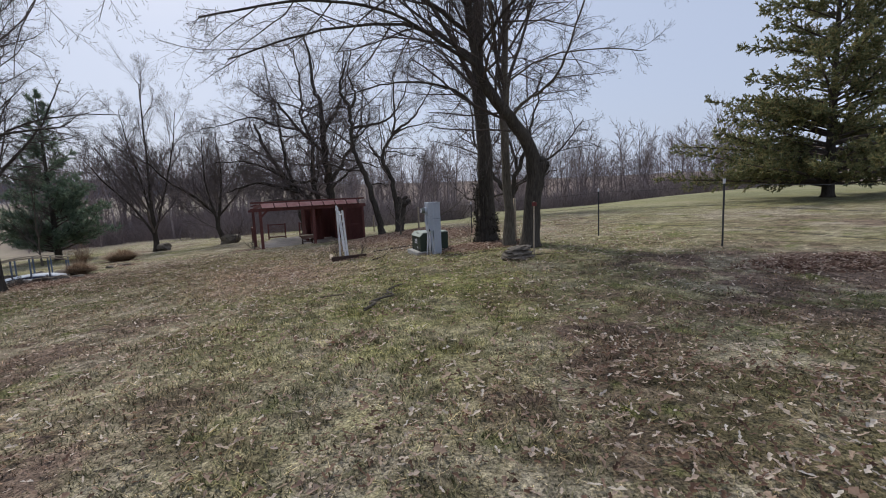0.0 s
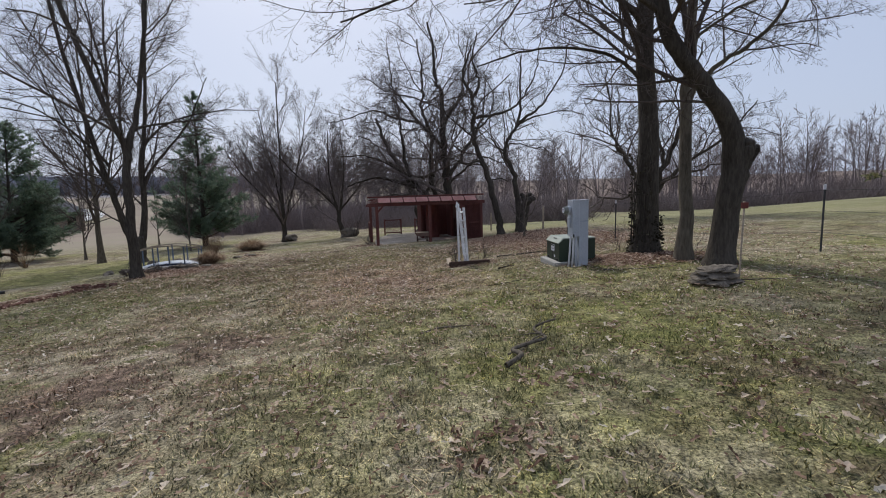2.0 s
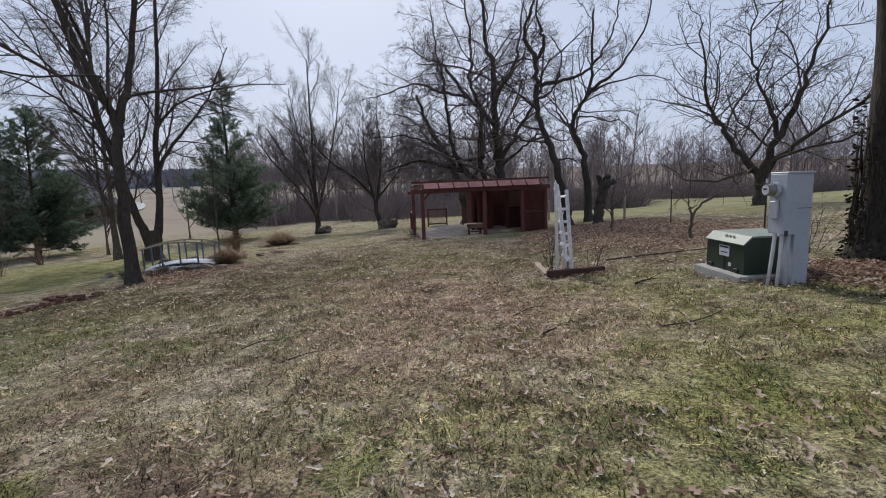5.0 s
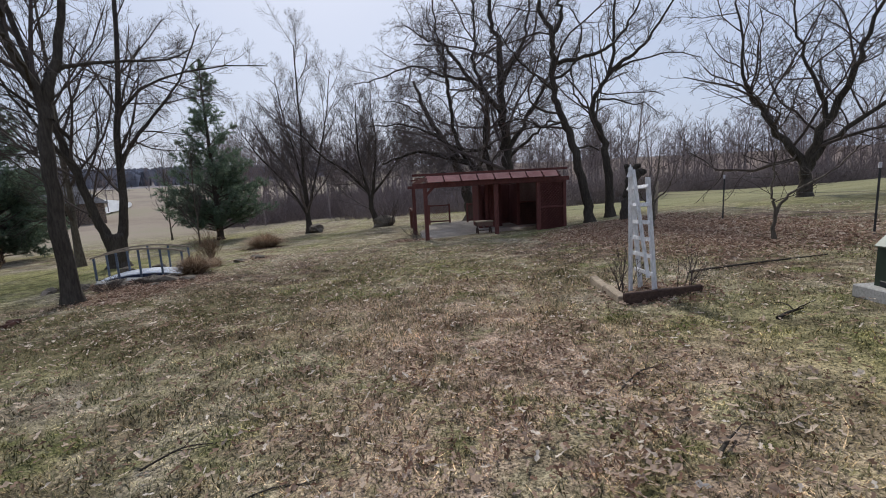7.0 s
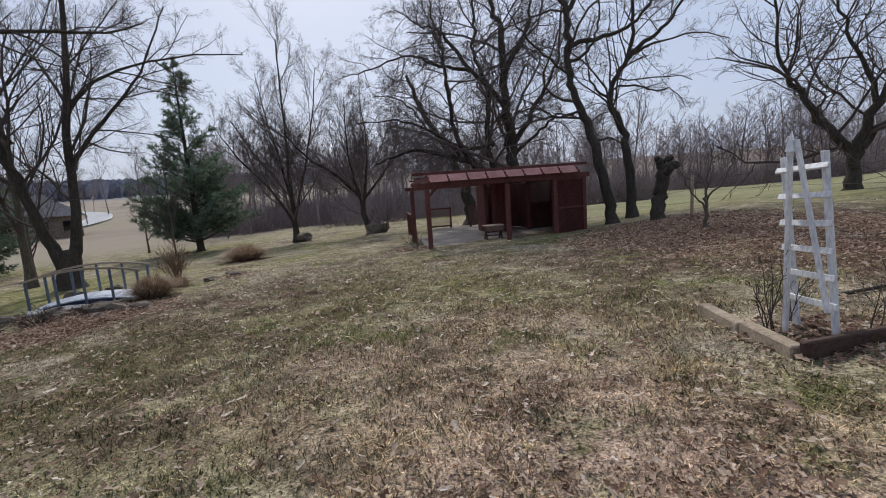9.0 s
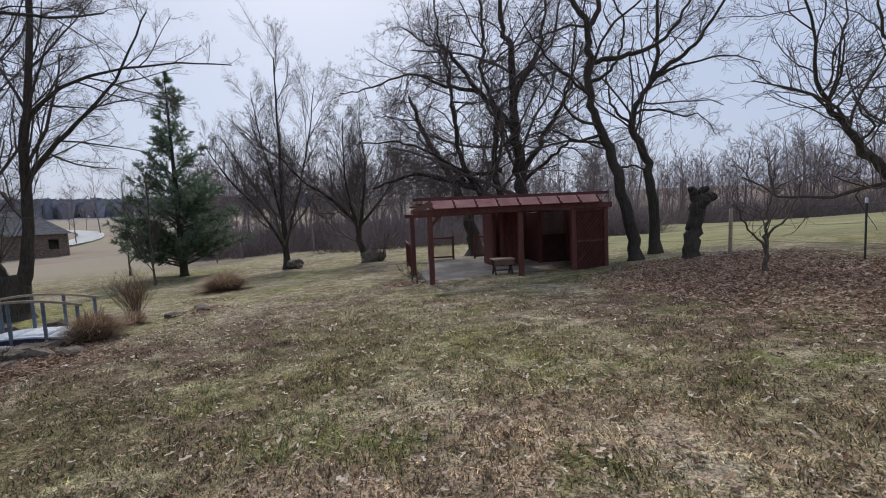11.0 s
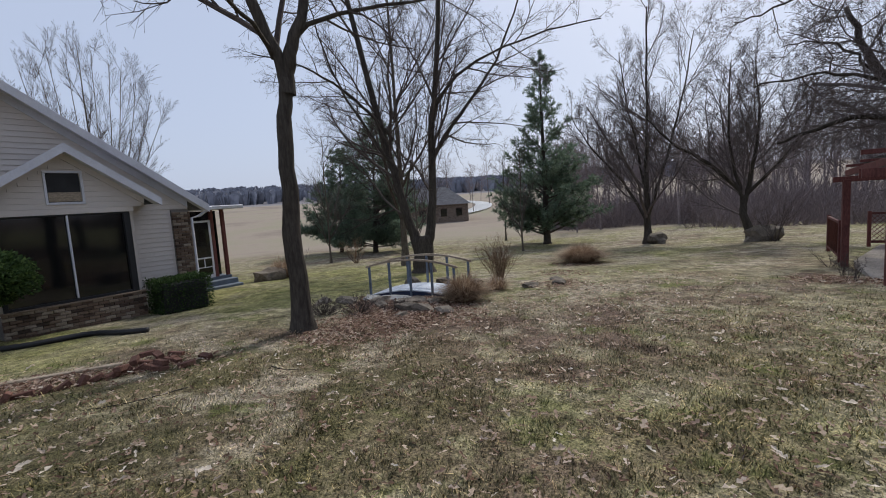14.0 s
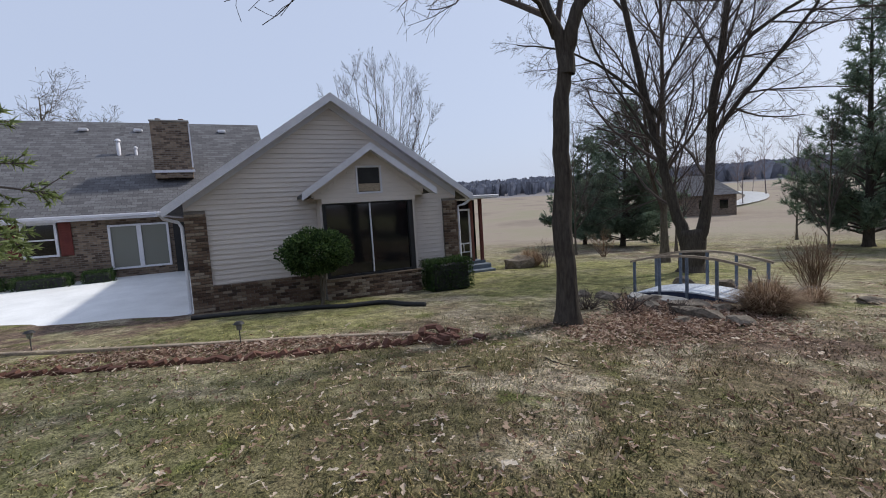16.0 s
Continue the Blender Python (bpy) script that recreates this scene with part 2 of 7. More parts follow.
def turf_material():
    mat, n, l, b = material("turf", 0.95, 0, 0.1)
    at = n.new("ShaderNodeNewGeometry").outputs["Position"]
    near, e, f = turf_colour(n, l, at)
    # far fields beyond the lawn: pale dead grass, woods floor
    far = ramp(n, l, noise_node(n, l, at, 0.05, 7, 0.65), ((0.35, (0.20, 0.165, 0.135)), (0.5, (0.27, 0.228, 0.185)), (0.66, (0.24, 0.225, 0.155))))
    sep = n.new("ShaderNodeSeparateXYZ")
    l.new(at, sep.inputs[0])
    dist = n.new("ShaderNodeVectorMath")
    dist.operation = "DISTANCE"
    dist.inputs[1].default_value = (5, 22, -1)
    l.new(at, dist.inputs[0])
    mr = n.new("ShaderNodeMapRange")
    mr.inputs["From Min"].default_value, mr.inputs["From Max"].default_value = 42, 56
    l.new(dist.outputs["Value"], mr.inputs["Value"])
    # beyond the fence the pasture is a brighter green
    inner = calc(n, l, "MULTIPLY", band(n, l, sep.outputs["X"], -58, -40), band(n, l, sep.outputs["Y"], 46, 60))
    floor_tone = ramp(n, l, noise_node(n, l, at, 0.3, 6, 0.65), ((0.35, (0.13, 0.10, 0.088)), (0.7, (0.235, 0.185, 0.155))))
    far = mix(n, l, inner, far, floor_tone)
    col = mix(n, l, mr.outputs[0], near, far)
    east = n.new("ShaderNodeMapRange")
    east.inputs["From Min"].default_value, east.inputs["From Max"].default_value = 24, 34
    east.inputs["To Max"].default_value = 0.75
    bend = n.new("ShaderNodeMath")
    bend.operation = "MULTIPLY_ADD"
    bend.inputs[1].default_value = 0.55
    l.new(sep.outputs["X"], bend.inputs[0])
    l.new(sep.outputs["Y"], bend.inputs[2])
    l.new(bend.outputs[0], east.inputs["Value"])
    fade = band(n, l, dist.outputs["Value"], 80, 66)
    gate = n.new("ShaderNodeMapRange")
    gate.inputs["From Min"].default_value, gate.inputs["From Max"].default_value = -13, -7
    l.new(sep.outputs["X"], gate.inputs["Value"])
    both = n.new("ShaderNodeMath")
    both.operation = "MULTIPLY"
    l.new(east.outputs[0], both.inputs[0])
    l.new(calc(n, l, "MULTIPLY", gate.outputs[0], fade), both.inputs[1])
    pasture = ramp(n, l, noise_node(n, l, at, 0.12, 6, 0.7), ((0.35, (0.165, 0.172, 0.085)), (0.6, (0.26, 0.25, 0.135)), (0.75, (0.33, 0.295, 0.19))))
    col = mix(n, l, both.outputs[0], col, pasture)
    # from 250 m out the ground colour turns to a painted haze grey
    far_haze = n.new("ShaderNodeMapRange")
    far_haze.inputs["From Min"].default_value, far_haze.inputs["From Max"].default_value = 250, 300
    l.new(dist.outputs["Value"], far_haze.inputs["Value"])
    col = mix(n, l, far_haze.outputs[0], col, (0.20, 0.19, 0.20))
    l.new(col, b.inputs["Base Color"])
    bump(n, l, b, mix(n, l, 0.5, e, f), 0.8, 0.05)
    return mat


def blade_material():
    mat, n, l, b = material("grass_blade", 0.8, 0, 0.2)
    at = n.new("ShaderNodeNewGeometry").outputs["Position"]
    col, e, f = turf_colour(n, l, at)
    r = n.new("ShaderNodeNewGeometry").outputs["Random Per Island"]
    tone = ramp(n, l, r, ((0.0, (0.40, 0.46, 0.30)), (0.55, (1.1, 1.15, 0.95)), (0.85, (1.7, 1.6, 1.35)), (1.0, (2.6, 2.35, 2.0))))
    l.new(mix(n, l, 1.0, col, tone, "MULTIPLY"), b.inputs["Base Color"])
    return mat


def leaf_material(name, stops, thin=0.4):
    mat, n, l, b = material(name, 0.75, 0, 0.25)
    r = n.new("ShaderNodeNewGeometry").outputs["Random Per Island"]
    at = place(n)
    col = ramp(n, l, r, stops)
    sp = noise_node(n, l, at, 35, 3)
    col = mix(n, l, 0.5, col, ramp(n, l, sp, ((0.3, (0.5, 0.5, 0.5)), (0.7, (1.2, 1.2, 1.2)))), "MULTIPLY")
    l.new(col, b.inputs["Base Color"])
    if thin:
        tr = n.new("ShaderNodeBsdfTranslucent")
        l.new(col, tr.inputs[0])
        mx = n.new("ShaderNodeMixShader")
        mx.inputs[0].default_value = thin
        l.new(b.outputs[0], mx.inputs[1])
        l.new(tr.outputs[0], mx.inputs[2])
        l.new(mx.outputs[0], n["Material Output"].inputs[0])
    return mat


TURF, BLADE = turf_material(), blade_material()
OAK_LEAF = leaf_material("pale_oak_leaf", ((0, (0.26, 0.165, 0.115)), (0.5, (0.48, 0.355, 0.265)), (0.8, (0.66, 0.54, 0.43)), (1, (0.80, 0.71, 0.60))))
FALLEN = leaf_material("fallen_leaf", ((0, (0.085, 0.050, 0.034)), (0.35, (0.22, 0.130, 0.090)), (0.62, (0.45, 0.325, 0.25)), (0.9, (0.70, 0.58, 0.48)), (1, (0.84, 0.77, 0.68))))
RUSSET = leaf_material("russet_leaf", ((0, (0.10, 0.056, 0.042)), (0.35, (0.24, 0.145, 0.105)), (0.7, (0.44, 0.31, 0.235)), (1, (0.66, 0.54, 0.44))))
NEEDLE = leaf_material("pine_needle", ((0, (0.075, 0.115, 0.085)), (0.6, (0.17, 0.235, 0.165)), (1, (0.29, 0.36, 0.25))))
CEDAR = leaf_material("cedar_spray", ((0, (0.095, 0.120, 0.060)), (0.5, (0.215, 0.235, 0.115)), (0.85, (0.34, 0.30, 0.145)), (1, (0.42, 0.32, 0.155))))
JUNIPER = leaf_material("juniper_spray", ((0, (0.13, 0.17, 0.06)), (0.6, (0.27, 0.33, 0.13)), (1, (0.40, 0.45, 0.22))))
HEDGE = leaf_material("hedge_leaf", ((0, (0.018, 0.036, 0.012)), (0.6, (0.045, 0.085, 0.026)), (1, (0.12, 0.18, 0.06))))
DRY = leaf_material("dry_grass", ((0, (0.16, 0.10, 0.065)), (0.6, (0.34, 0.235, 0.155)), (1, (0.52, 0.41, 0.29))))
BARK = plain("bark", (0.036, 0.031, 0.026), (0.088, 0.076, 0.064), 3, 0.95, 0, 26, 0.9, 0.03, (1, 1, 0.22), 0.1)
BARK_GREY = plain("grey_bark", (0.070, 0.060, 0.048), (0.165, 0.142, 0.112), 3, 0.95, 0, 26, 0.9, 0.03, (1, 1, 0.22), 0.1)
TWIG = plain("twig", (0.055, 0.044, 0.040), (0.120, 0.098, 0.088), 3, 0.9, 0, 30, 0.0, 0.01, None, 0.1)
# far woods and brush: twig colour paled to paint in the distance haze
FAR_HAZE_TWIG = plain("far_haze_twig", (0.20, 0.163, 0.158), (0.345, 0.288, 0.28), 0.2, 0.95, 0, 3, 0.0, 0.01, None, 0.05, 0, 0.35)
# twigs of the trees behind the pergola, lightened in colour for haze
HAZY_TWIG = plain("hazy_twig", (0.085, 0.070, 0.068), (0.175, 0.148, 0.142), 3, 0.9, 0, 30, 0.0, 0.01, None, 0.1)
# blue-grey is aerial haze painted into the hill forest, not bark tone
HAZED_FOREST = plain("forest_haze", (0.27, 0.285, 0.34), (0.34, 0.35, 0.40), 0.02, 0.95, 0, 0.3, 0.0, 0.01, None, 0.0, 0, 0.4)
MOSS = plain("ivy_leaf", (0.020, 0.022, 0.012), (0.060, 0.050, 0.028), 5, 0.7, 0, 40, 0.0, 0.01, None, 0.2, 0, 0.5)
REDWOOD = plain("red_stain", (0.090, 0.032, 0.028), (0.190, 0.070, 0.060), 4, 0.75, 0, 40, 0.4, 0.006, (1, 1, 0.3), 0.25, 0.25)
BROWNBOARD = plain("brown_board", (0.11, 0.065, 0.05), (0.20, 0.125, 0.10), 3, 0.85, 0, 40, 0.4, 0.006, (1, 1, 0.3))
WHITE = plain("white_paint", (0.60, 0.60, 0.62), (0.80, 0.80, 0.82), 5, 0.6, 0, 45, 0.35, 0.004, (1, 1, 0.3))
TIMBER = plain("weathered_timber", (0.20, 0.155, 0.110), (0.40, 0.33, 0.25), 4, 0.9, 0, 45, 0.6, 0.008, (0.4, 1, 1))
DARKTIMBER = plain("dark_timber", (0.045, 0.028, 0.022), (0.105, 0.066, 0.052), 4, 0.9, 0, 45, 0.6, 0.008, (0.4, 1, 1))
GREYBOX = plain("grey_enamel", (0.34, 0.37, 0.43), (0.42, 0.45, 0.51), 1.5, 0.45, 0.0, 25, 0.05, 0.002)
GREENBOX = plain("green_enamel", (0.022, 0.034, 0.024), (0.036, 0.052, 0.036), 2, 0.45, 0, 25, 0.05, 0.002)
GREENLID = plain("faded_green_enamel", (0.20, 0.235, 0.20), (0.31, 0.345, 0.30), 2, 0.5, 0, 25, 0.05, 0.002)
CONCRETE = plain("concrete", (0.26, 0.255, 0.24), (0.42, 0.41, 0.39), 2, 0.9, 0, 40, 0.3, 0.005)
WORNSLAB = plain("worn_slab", (0.17, 0.145, 0.12), (0.42, 0.375, 0.325), 1.6, 0.95, 0, 30, 0.4, 0.006)
PATIO = plain("pale_concrete", (0.62, 0.63, 0.64), (0.78, 0.79, 0.80), 1, 0.85, 0, 30, 0.15, 0.003)
STONE = plain("fieldstone", (0.085, 0.073, 0.060), (0.30, 0.255, 0.205), 5, 0.95, 0, 30, 0.8, 0.02, None, 0.2, 0.35)
SIDING = plain("cream_siding", (0.57, 0.515, 0.475), (0.64, 0.582, 0.54), 1.2, 0.55, 0, 30, 0.1, 0.002, (1, 1, 6), 0.3, 0.05)
TRIM = plain("white_trim", (0.55, 0.55, 0.60), (0.67, 0.67, 0.72), 2, 0.5, 0, 30, 0.1, 0.002)
SHUTTER = plain("red_shutter", (0.10, 0.022, 0.018), (0.15, 0.035, 0.028), 3, 0.6, 0, 30, 0.1, 0.003)
BLACK = plain("black_plastic", (0.014, 0.014, 0.015), (0.028, 0.028, 0.030), 3, 0.55, 0, 30, 0.15, 0.004)
STEEL = plain("dark_steel", (0.035, 0.036, 0.038), (0.085, 0.085, 0.088), 6, 0.55, 0.6, 40, 0.1, 0.002)
BLUEPAINT = plain("blue_grey_paint", (0.075, 0.095, 0.125), (0.15, 0.18, 0.225), 5, 0.7, 0, 40, 0.3, 0.004)
NAVY = plain("navy_paint", (0.016, 0.024, 0.052), (0.035, 0.048, 0.090), 5, 0.7, 0, 40, 0.3, 0.004)
DECK = plain("pale_blue_boards", (0.46, 0.50, 0.56), (0.66, 0.70, 0.76), 4, 0.8, 0, 40, 0.3, 0.004, (1, 0.3, 1), 0.3, 0.12)


def brick_material():
    mat, n, l, b = material("brown_brick", 0.92, 0, 0.2)
    r = n.new("ShaderNodeObjectInfo").outputs["Random"]
    at = place(n)
    col = ramp(n, l, r, ((0, (0.055, 0.040, 0.032)), (0.35, (0.135, 0.090, 0.066)), (0.7, (0.20, 0.145, 0.105)), (1, (0.33, 0.275, 0.215))))
    s = noise_node(n, l, at, 30, 4)
    l.new(mix(n, l, 0.6, col, ramp(n, l, s, ((0.3, (0.5, 0.5, 0.5)), (0.7, (1.25, 1.25, 1.25)))), "MULTIPLY"), b.inputs["Base Color"])
    bump(n, l, b, s, 0.5, 0.006)
    return mat


def brickwork_material():
    """Brickwork seen from afar: courses with recessed joints."""
    mat, n, l, b = material("brickwork", 0.92, 0, 0.2)
    at = place(n)
    mp = n.new("ShaderNodeMapping")
    mp.inputs["Rotation"].default_value = (radians(90), 0, 0)
    l.new(at, mp.inputs[0])
    t = n.new("ShaderNodeTexBrick")
    t.inputs["Scale"].default_value = 1.0
    for k, v in (("Brick Width", 0.21), ("Row Height", 0.075), ("Mortar Size", 0.008)):
        t.inputs[k].default_value = v
    t.inputs["Color1"].default_value, t.inputs["Color2"].default_value, t.inputs["Mortar"].default_value = (0.26, 0.195, 0.145, 1), (0.075, 0.052, 0.040, 1), (0.20, 0.18, 0.16, 1)
    l.new(mp.outputs[0], t.inputs["Vector"])
    s = noise_node(n, l, at, 9, 5)
    l.new(mix(n, l, 0.5, t.outputs["Color"], ramp(n, l, s, ((0.3, (0.5, 0.5, 0.5)), (0.7, (1.3, 1.3, 1.3)))), "MULTIPLY"), b.inputs["Base Color"])
    bump(n, l, b, t.outputs["Fac"], -0.4, 0.006)
    return mat


def glass_material(name, tint, rough=0.03):
    mat, n, l, b = material(name, rough, 0, 0.6)
    b.inputs["Base Color"].default_value = (*tint, 1)
    return mat


BRICK, BRICKWORK = brick_material(), brickwork_material()
REDBRICK = plain("old_red_brick", (0.11, 0.055, 0.042), (0.24, 0.125, 0.095), 6, 0.95, 0, 40, 0.6, 0.01, None, 0.2, 0.4)
MORTAR = plain("mortar", (0.15, 0.135, 0.12), (0.24, 0.22, 0.20), 6, 0.95, 0, 50, 0.4, 0.006)
DARKGLASS = glass_material("dark_screen_glass", (0.006, 0.007, 0.008), 0.06)
WINDOWGLASS = glass_material("window_glass", (0.17, 0.18, 0.165), 0.05)


def shingle_material():
    mat, n, l, b = material("asphalt_shingle_courses", 0.95, 0, 0.2)
    at = place(n)
    t = n.new("ShaderNodeTexBrick")
    t.inputs["Scale"].default_value = 1.0
    for k, v in (("Brick Width", 0.32), ("Row Height", 0.15), ("Mortar Size", 0.006)):
        t.inputs[k].default_value = v
    t.inputs["Color1"].default_value, t.inputs["Color2"].default_value, t.inputs["Mortar"].default_value = (0.155, 0.155, 0.165, 1), (0.095, 0.094, 0.10, 1), (0.055, 0.055, 0.06, 1)
    l.new(at, t.inputs["Vector"])
    s = noise_node(n, l, at, 14, 6, 0.7)
    l.new(mix(n, l, 0.6, t.outputs["Color"], ramp(n, l, s, ((0.3, (0.55, 0.53, 0.52)), (0.7, (1.3, 1.3, 1.32)))), "MULTIPLY"), b.inputs["Base Color"])
    bump(n, l, b, t.outputs["Fac"], -0.5, 0.006)
    return mat


def sheet_material():
    """Thin red corrugated sheet that lets the daylight through."""
    mat, n, l, b = material("translucent_red_sheet", 0.5, 0, 0.3)
    at = place(n)
    col = ramp(n, l, noise_node(n, l, at, 3, 5), ((0.3, (0.56, 0.27, 0.235)), (0.7, (0.76, 0.46, 0.41))))
    l.new(col, b.inputs["Base Color"])
    tr = n.new("ShaderNodeBsdfTranslucent")
    l.new(col, tr.inputs[0])
    mx = n.new("ShaderNodeMixShader")
    mx.inputs[0].default_value = 0.45
    l.new(b.outputs[0], mx.inputs[1])
    l.new(tr.outputs[0], mx.inputs[2])
    l.new(mx.outputs[0], n["Material Output"].inputs[0])
    return mat


SHINGLES, SHEET = shingle_material(), sheet_material()

# ---- the ground: one sheet out to the horizon ----
def ground_sheet():
    rings = [0.0]
    step = 0.35
    while rings[-1] < 2600:
        rings.append(rings[-1] + step)
        step = 0.35 if rings[-1] < 24 else step * 1.13
    n = 180
    verts, faces = [], []
    for r in rings:
        for k in range(n):
            a = 2 * math.pi * k / n
            x, y = MID[0] + r * math.cos(a), MID[1] + r * math.sin(a)
            z = land(x, y)
            if 0 < r < 40:
                z += 0.022 * noise.noise((x * 0.7, y * 0.7, 0)) + 0.012 * noise.noise((x * 2.1, y * 2.1, 3))
            elif r >= 40:
                z += min(0.25, 0.004 * r) * noise.noise((x * 0.06, y * 0.06, 0))
            verts.append((x, y, z))
    for i in range(len(rings) - 1):
        for k in range(n):
            k2 = (k + 1) % n
            faces.append((i * n + k, (i + 1) * n + k, (i + 1) * n + k2, i * n + k2))
    return mesh_of("ground", verts, faces, True)


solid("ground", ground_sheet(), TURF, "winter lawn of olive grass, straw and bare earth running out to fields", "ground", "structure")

# ---- bare trees ----
def turned(d, angle, spin):
    """d bent by angle away from itself, to the side given by spin."""
    side = d.orthogonal().normalized()
    oth = d.cross(side).normalized()
    return (d * math.cos(angle) + (side * math.cos(spin) + oth * math.sin(spin)) * math.sin(angle)).normalized()


def shoot(rng, start, d, length, r0, r1, segs, wander, lift):
    pts, rad = [start.copy()], [r0]
    p, d = start.copy(), d.copy()
    for i in range(segs):
        d = (d + Vector((rng.gauss(0, wander), rng.gauss(0, wander), rng.gauss(0, wander * 0.7) + lift))).normalized()
        p = p + d * (length / segs)
        pts.append(p.copy())
        rad.append(r0 + (r1 - r0) * (i + 1) / segs)
    return pts, rad


def along(pts, rad, f):
    s = f * (len(pts) - 1)
    i = min(int(s), len(pts) - 2)
    t = s - i
    return pts[i].lerp(pts[i + 1], t), (pts[i + 1] - pts[i]).normalized(), rad[i] + (rad[i + 1] - rad[i]) * t


def branch_out(rng, paths, pts, rad, length, level, spec, rmin=0.005):
    """Side branches on a stem, and theirs in turn. spec, by level: count, from, angle, ratio, wander, lift, segments."""
    if level >= len(spec):
        return
    count, begin, angle, ratio, wander, lift, segs = spec[level]
    count = max(1, round(count * rng.uniform(0.8, 1.2)))
    for k in range(count):
        f = begin + (1 - begin) * ((k + rng.random()) / count)
        p, d, r = along(pts, rad, min(f, 0.99))
        nd = turned(d, radians(rng.gauss(angle, angle * 0.2)), rng.uniform(0, 6.283))
        ln = length * ratio * rng.uniform(0.6, 1.15) * (1.15 - 0.6 * (f - begin) / max(0.01, 1 - begin))
        rr = min(r * 0.6, max(rmin, 0.0105 * ln ** 1.2))
        last = level == len(spec) - 1
        q, w = shoot(rng, p, nd, ln, rr, rmin * 0.75 if last else rr * 0.4, (segs, segs, 2, 1)[level] if len(spec) > 3 else segs, wander, lift)
        paths.append((q, w, 3 if level > 0 else 5))
        branch_out(rng, paths, q, w, ln, level + 1, spec, rmin)


def bare_tree(name, label, x, y, stems, spec, seed, bark=BARK, twig=TWIG, group="", sink=0.1, gnarl=0.02, rmin=0.005):
    """stems: rows of (line, base radius, tip radius, spec or None), with the line in metres from the foot of the tree."""
    rng = random.Random(seed)
    top = thing(name, label, "tree", spot(x, y), group)
    trunk, crown = [], []
    for line, r0, r1, own in stems:
        pts = smooth_line(line, 5)
        pts[0] = pts[0] - Vector((0, 0, sink))
        for p in pts[2:]:
            p += Vector((rng.gauss(0, gnarl), rng.gauss(0, gnarl), rng.gauss(0, gnarl * 0.5)))
        n = len(pts) - 1
        rad = [(r0 + (r1 - r0) * (i / n) ** 0.65) * rng.uniform(0.96, 1.04) for i in range(n + 1)]
        if line[0][2] < 0.05:
            rad[0], rad[1] = rad[0] * 1.45, rad[1] * 1.12
        length = sum((pts[i + 1] - pts[i]).length for i in range(n))
        trunk.append((pts, rad, 10 if r0 > 0.05 else 6))
        branch_out(rng, crown, pts, rad, length, 0, own or spec, rmin)
    part("trunk", tube_mesh("trunk", trunk), bark, top)
    part("crown", tube_mesh("crown", crown, False), twig, top, "bare branches and twigs")
    return top


SPREAD = ((15, 0.25, 56, 0.44, 0.22, 0.03, 6), (10, 0.15, 48, 0.5, 0.22, 0.03, 5), (6, 0.1, 44, 0.55, 0.18, 0.02, 3), (4, 0.2, 40, 0.5, 0.1, 0.0, 2))
UPRIGHT = ((16, 0.18, 42, 0.42, 0.10, 0.09, 6), (9, 0.15, 36, 0.5, 0.12, 0.07, 4), (6, 0.1, 34, 0.52, 0.1, 0.04, 2), (4, 0.1, 32, 0.6, 0.1, 0.0, 1))
TALL = ((13, 0.40, 48, 0.32, 0.14, 0.05, 6), (9, 0.12, 44, 0.5, 0.15, 0.03, 5), (6, 0.1, 42, 0.5, 0.15, 0.0, 3), (4, 0.1, 40, 0.6, 0.1, 0.0, 2))
LIMB = ((10, 0.12, 45, 0.38, 0.15, 0.0, 5), (8, 0.1, 42, 0.5, 0.15, -0.01, 4), (6, 0.1, 40, 0.5, 0.12, -0.02, 2), (3, 0.1, 40, 0.5, 0.1, 0, 1))

bare_tree("tall_tree", "tall straight dark trunk with shaggy ivy at its foot", 1.34, 13.7, [
    ([(0, 0, 0), (0.02, 0, 2.6), (-0.12, 0.03, 4.9), (0, 0.1, 8), (0.2, 0.2, 14)], 0.285, 0.12, None),
    ([(-0.15, 0, 3.9), (-0.7, -0.3, 4.35), (-1.6, -0.6, 4.6), (-2.6, -1.1, 4.5), (-3.6, -1.6, 4.15)], 0.055, 0.014, LIMB),
    ([(-0.1, 0, 5.0), (-1.0, -0.9, 5.6), (-2.4, -2.0, 5.7), (-4.2, -3.0, 5.2), (-5.6, -3.8, 4.5)], 0.07, 0.015, LIMB),
], TALL, 1, BARK)
bare_tree("slim_tree", "slim straight grey trunk with a raised side limb", 1.79, 12.2, [
    ([(0, 0, 0), (-0.03, 0, 2.6), (0.02, 0, 4.5), (0.1, 0.1, 9), (0.1, 0.2, 13)], 0.145, 0.05, None),
    ([(0, 0, 3.2), (0.5, -0.1, 3.75), (1.1, -0.2, 4.1), (1.55, -0.3, 4.9), (2.0, -0.4, 6.2)], 0.055, 0.02, LIMB),
    ([(0, 0, 3.9), (-0.5, -0.3, 4.6), (-0.9, -0.7, 5.6), (-1.4, -1.2, 7.0)], 0.04, 0.012, LIMB),
    ([(0, 0, 4.2), (0.9, -0.3, 4.7), (2.0, -0.6, 4.8), (3.2, -1.0, 4.6)], 0.035, 0.01, LIMB),
], TALL, 2, BARK_GREY)
